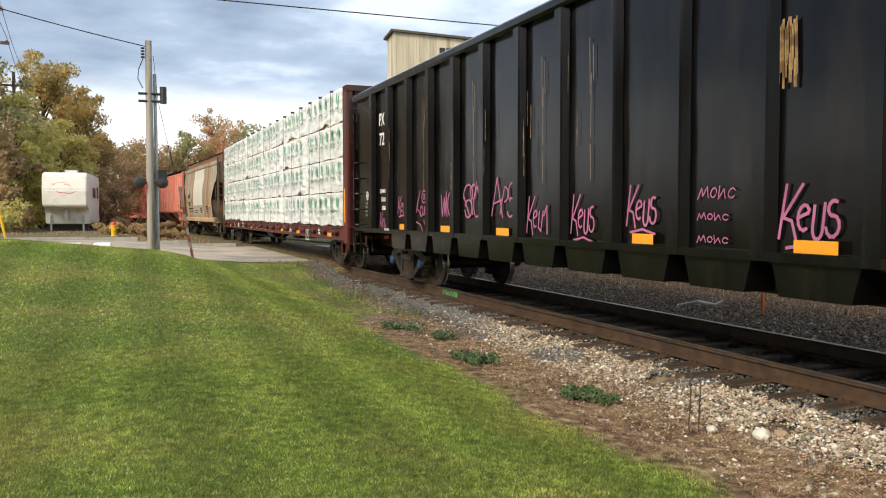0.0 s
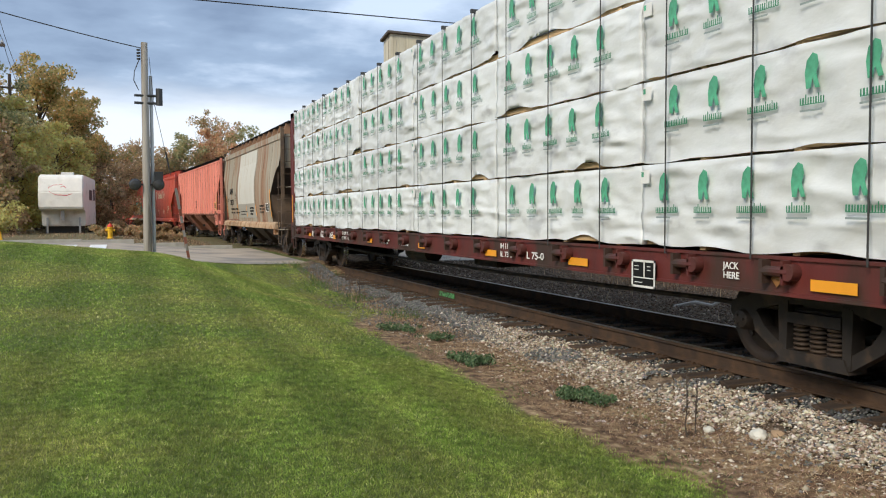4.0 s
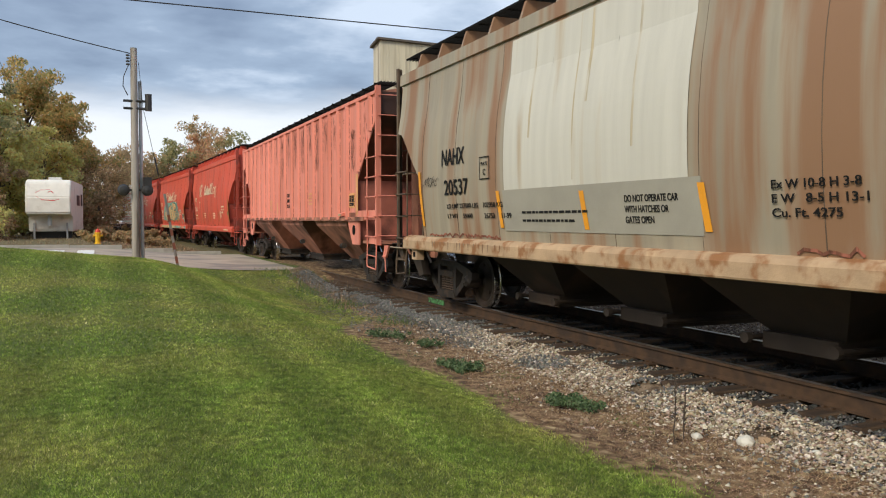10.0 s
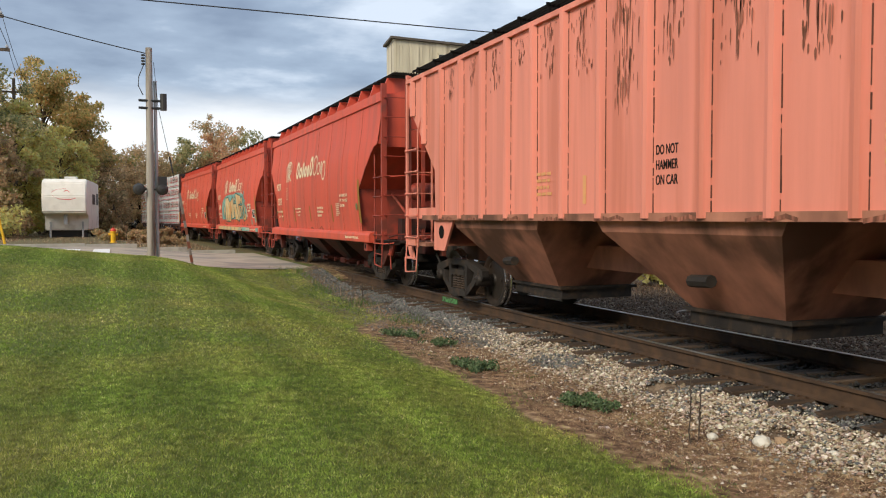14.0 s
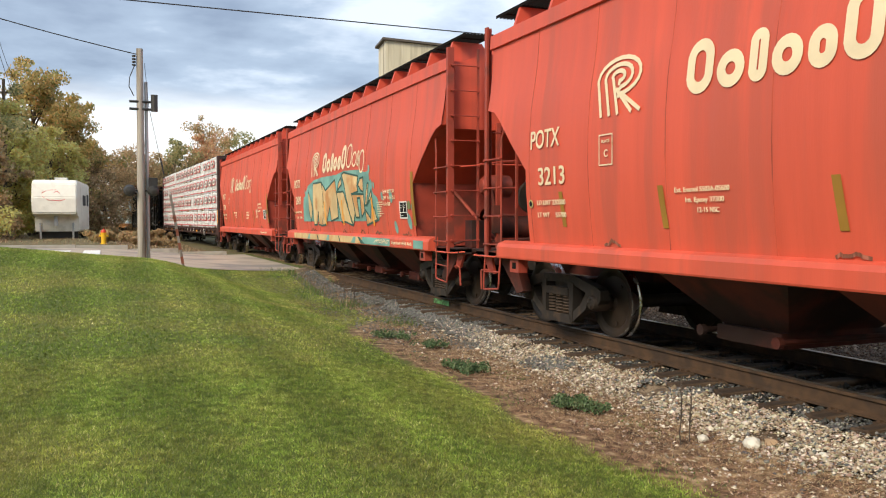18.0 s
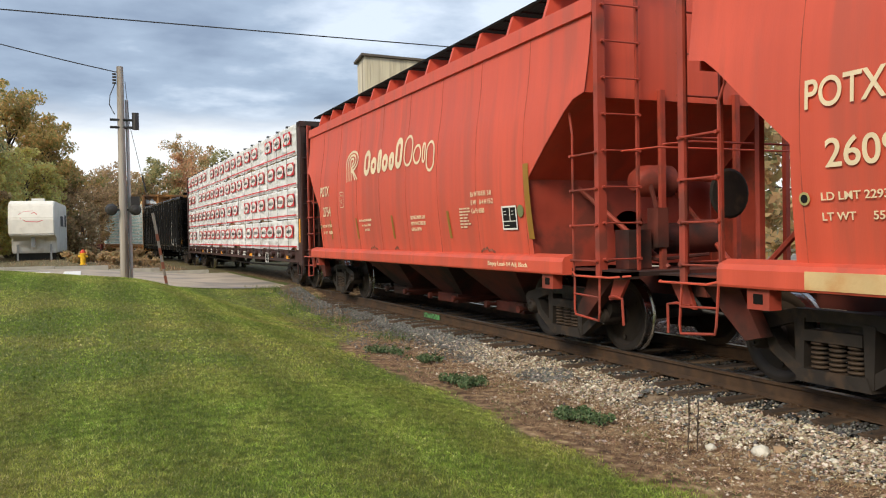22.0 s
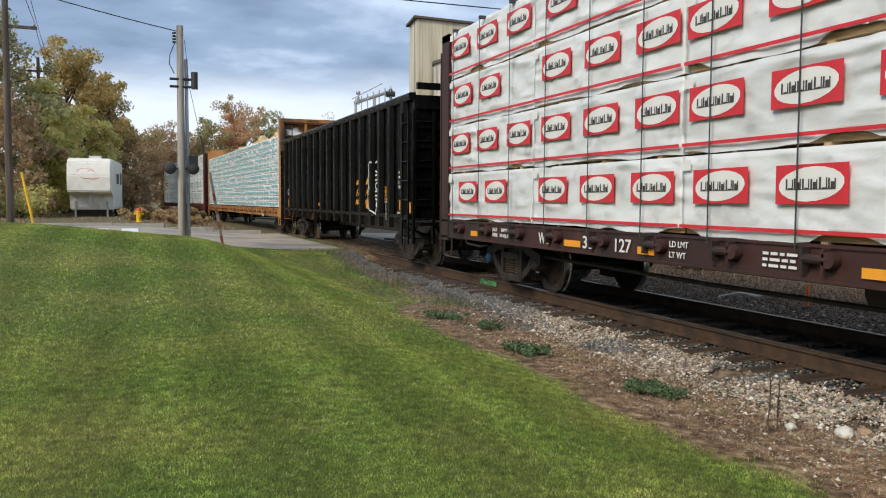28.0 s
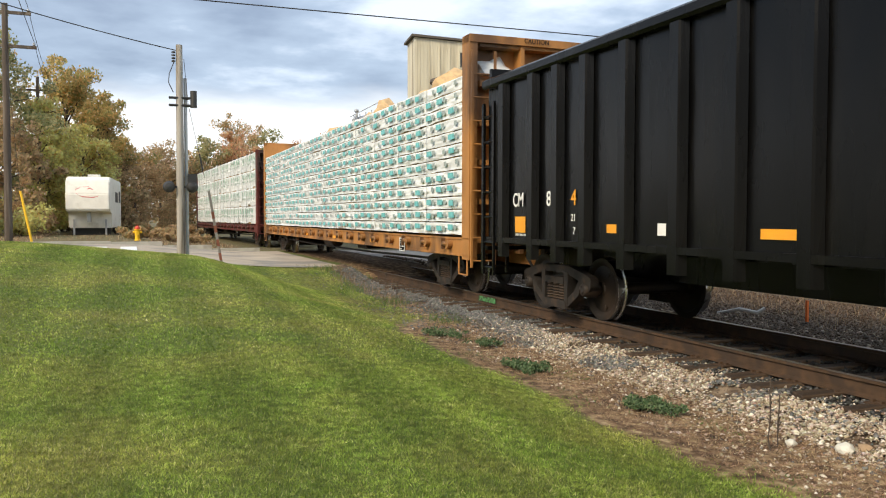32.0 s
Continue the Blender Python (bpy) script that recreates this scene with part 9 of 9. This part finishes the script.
    strokes_mark(car, "scrawl", M_CREAMINK, SCRIBBLE, -1.645, -2.85, 1.04, 1.0, 0.10, 0.010, skew=0.2)
    for y in (1.5, -0.2, -2.6):
        hplate(car, "reflective_strip", M_YELLOW, y, y - 0.09, 1.40, 2.0, "yellow reflective strip", 0.015, 0.06)


def dress_flat_eight(car):
    x = -1.522
    dress_sill(car, (("JACK", -8.62, 0.065, 0.21, 0.985), ("HERE", -8.62, 0.065, 0.21, 0.895), ("L 75-0", -5.84, 0.09, 0.42, 0.88), ("IH 11-", -4.95, 0.08, 0.30, 0.99), ("IL 73-0", -4.95, 0.08, 0.38, 0.87),
                     ("WC", 7.30, 0.17, 0.34, 0.87), ("38", 6.02, 0.17, 0.26, 0.87), ("127", 5.26, 0.17, 0.36, 0.87), ("LD LMT", 4.09, 0.07, 0.34, 0.99), ("LT WT", 4.09, 0.07, 0.30, 0.87), ("JACK", 9.0, 0.06, 0.2, 0.99), ("HERE", 9.0, 0.06, 0.2, 0.90), ("EMPTY LOAD", 8.65, 0.055, 0.48, 0.99), ("3/8 ADJ. BLOCK", 8.72, 0.055, 0.56, 0.90)), x=x)
    for y0, w in ((-9.7, 0.4), (-4.36, 0.46), (1.44, 0.44), (4.71, 0.34), (6.52, 0.45), (9.95, 0.30), (-7.8, 0.2)):
        decal("reflector", car, M_YELLOW, x, y0 - w, y0, 0.87, 0.96, "orange-yellow reflective strip")
    info_board(car, x - 0.02, -7.06, 0.71, 0.42, 0.31)
    for y in (-3.2, -2.2, -0.9, 2.6):
        bars(car, M_WHITE, x, y, 1.0, 3, 0.5, 0.028, 0.03)
    decal("post_reflector", car, M_YELLOW, -1.526, -11.37, -11.24, 1.35, 2.0, "orange-yellow strip on the end post")


def dress_gondola_nine(car):
    x = -1.527
    text_part("CM", car, M_WHITE, x, 7.05, 1.68, 0.22, 0.36)
    text_part("8", car, M_WHITE, x, 5.92, 1.68, 0.22)
    text_part("4", car, M_YELLOW, x, 5.20, 1.68, 0.22)
    text_part("21", car, M_WHITE, x, 5.20, 1.46, 0.10)
    text_part("7", car, M_WHITE, x, 5.14, 1.28, 0.10)
    for y0, w, z0, z1 in ((6.96, 0.36, 1.27, 1.52), (4.27, 0.24, 1.31, 1.42), (1.51, 0.46, 1.30, 1.40), (-4.26, 0.46, 1.28, 1.39), (-7.09, 0.30, 1.27, 1.50), (-7.78, 0.14, 1.22, 1.46)):
        decal("reflector", car, M_YELLOW, x, y0 - w, y0, z0, z1, "orange-yellow reflective patch")
    decal("reflector", car, M_WHITE, x, 3.02, 3.18, 1.30, 1.44, "white sticker")
    text_part("2 INCH TREAD CON", car, M_WHITE, x, 6.95, 1.22, 0.035, 0.36)
    text_part("2 INCH TREAD CON", car, M_WHITE, x, -6.9, 1.19, 0.045, 0.50)
    for k, body in enumerate(("IH", "IW", "IL", "CU FT")):
        text_part(body, car, M_WHITE, x, -7.02, 2.10 - 0.11 * k, 0.065)
    t = text_part("JACK/ LIFT HERE", car, M_WHITE, -1.622, 0, 0, 0.045, 0.50)
    t.matrix_basis = pose(0, -6.37, 1.04, -90, 0, 0)
    for yy, sx in ((-3.26, 0.46), (-4.22, 0.50)):
        for k, st in enumerate((SCRIBBLE, TAG2, SCRIBBLE)):
            strokes_mark(car, "scrawl", M_YELLOW, st, x, yy + 0.04 * k, 1.88 - 0.26 * k, sx, 0.17, 0.014, "yellow paint-marker scrawl", skew=0.15)
    cloud = arc(0.30, 0.86, 0.22, 0.12, 60, 200, 6) + arc(0.22, 0.60, 0.16, 0.16, 110, 250, 6) + arc(0.24, 0.25, 0.22, 0.24, 110, 260, 7) + [(0.5, 0.0), (0.9, -0.05), (1.0, 0.1), (0.96, 0.25)]
    strokes_mark(car, "spray_cloud", M_WHITE, [cloud], -1.62, -4.74, 1.22, 0.80, 1.26, 0.017, "white spray-painted outline")
    strokes_mark(car, "spray_column", M_WHITE, [arc(0.5, 0.93, 0.3, 0.05, 150, -90, 7) + arc(0.5, 0.83, 0.3, 0.05, 90, -150, 7), [(0.2, 0.72), (0.8, 0.74)], [(0.5, 0.74), (0.5, 0.64)], [(0.2, 0.63), (0.8, 0.65)],
                                               arc(0.5, 0.52, 0.28, 0.06, 60, 300, 8), [(0.2, 0.42), (0.75, 0.43), (0.75, 0.35), (0.2, 0.34)], [(0.25, 0.28), (0.7, 0.24), (0.3, 0.16), (0.8, 0.12)], [(0.8, 1.0), (0.95, 1.06)]],
                 x, -5.02, 1.16, 0.52, 1.32, 0.020, "white spray-painted signs in a column")
    strokes_mark(car, "scrawl", M_YELLOW, [[(0, 0), (0.1, 1), (0.25, 0.4), (0.4, 1), (0.45, 0)], [(0.6, 0), (0.75, 1), (0.9, 0.1)]], x, -5.93, 1.44, 0.32, 0.38, 0.009)


def dress_flat_ten(car):
    x = -1.522
    info_board(car, x - 0.02, -7.9, 0.75, 0.36, 0.30)
    for y in (-9.4, -5.4, -1.4, 2.6, 6.6):
        decal("reflector", car, M_YELLOW, x, y - 0.3, y, 0.88, 0.96)
    text_part("CAUTION", car, M_DARKINK, 0, 0, 0, 0.09, 0.5).matrix_basis = pose(-0.45, -11.92, 4.70, 0, 0, 90)
    # torn brown paper on top of the load
    rnd = random.Random(3)
    ld = [c[0] for c in CARS if c[0].name.startswith("lumber_load")][2]
    for k in range(9):
        y = -11 + k * 1.5 + rnd.uniform(-0.5, 0.5)
        bm = bmesh.new()
        bmesh.ops.create_icosphere(bm, subdivisions=2, radius=1.0)
        for v in bm.verts:
            n = 1 + 0.5 * noise.noise(v.co * 1.7 + Vector((k, 0, 0)))
            v.co = Vector((v.co.x * 0.45 * n - 0.85, v.co.y * 0.5 * n + y, max(-0.02, v.co.z * (0.42 if k in (0, 1, 4) else 0.22) * n) + 4.14))
        part("torn_wrap", bm, M_WOOD if k % 3 else M_WRAP, ld, "crumpled torn wrapping on top")


def bearing_caps(car, y, ends=(-0.889, 0.889)):
    """Painted bearing end caps on one truck."""
    tr = [c for c in car.children if c.name.startswith("truck") and abs(c.location.y - y) < 1.0][0]
    blue = mat("blue_cap", (0.015, 0.055, 0.15), 0.55, var=0.3, dirt=(0.05, 0.04, 0.035), dirt_amt=0.3, dirt_scale=8)
    for dy in ends:
        bm = bmesh.new()
        lathe(bm, [(0, -1.168), (0.05, -1.168), (0.08, -1.16), (0.095, -1.145), (0.095, -1.09)], "x", 20, (0, dy, 0.46))
        part("bearing_cap", bm, blue, tr, "blue painted bearing cap", True)


bearing_caps(g1, 5.6)
bearing_caps(l8, 9.15, (0.889,))
dress_gondola_one(g1)
dress_flat_two(l2)
dress_hopper_three(h3)
dress_hopper_four(h4)
potash_marks(h5, "3213", "230", False, 3.46, 1.86)
potash_marks(h6, "2609", "229", painted=True)
mural(h6)
potash_marks(h7, "2754", "229")
dress_flat_eight(l8)
dress_gondola_nine(g9)
dress_flat_ten(l10)


# ---- motion ----
def travel(t):
    for (t0, s0), (t1, s1) in zip(TRAVEL, TRAVEL[1:]):
        if t <= t1:
            return s0 + (s1 - s0) * (t - t0) / (t1 - t0)
    return TRAVEL[-1][1]


def car_pose(s, truck_half):
    ax, ay, _ = rail_at(s - truck_half)
    bx, by, _ = rail_at(s + truck_half)
    return pose((ax + bx) / 2, (ay + by) / 2, 0, 0, 0, math.degrees(math.atan2(ax - bx, by - ay)))


def motions():
    times = [t for t, _ in TRAVEL]
    for car, s, th in CARS:
        walk(car, [(t, car_pose(s + travel(t), th)) for t in times])
    steps = [k * 0.1 for k in range(321)]
    turns = [math.degrees(-travel(t) / 0.46) for t in steps]
    for w, dy in ROLLING:
        walk(w, [(t, pose(0, dy, 0.46, a, 0, 0)) for t, a in zip(steps, turns)])


motions()
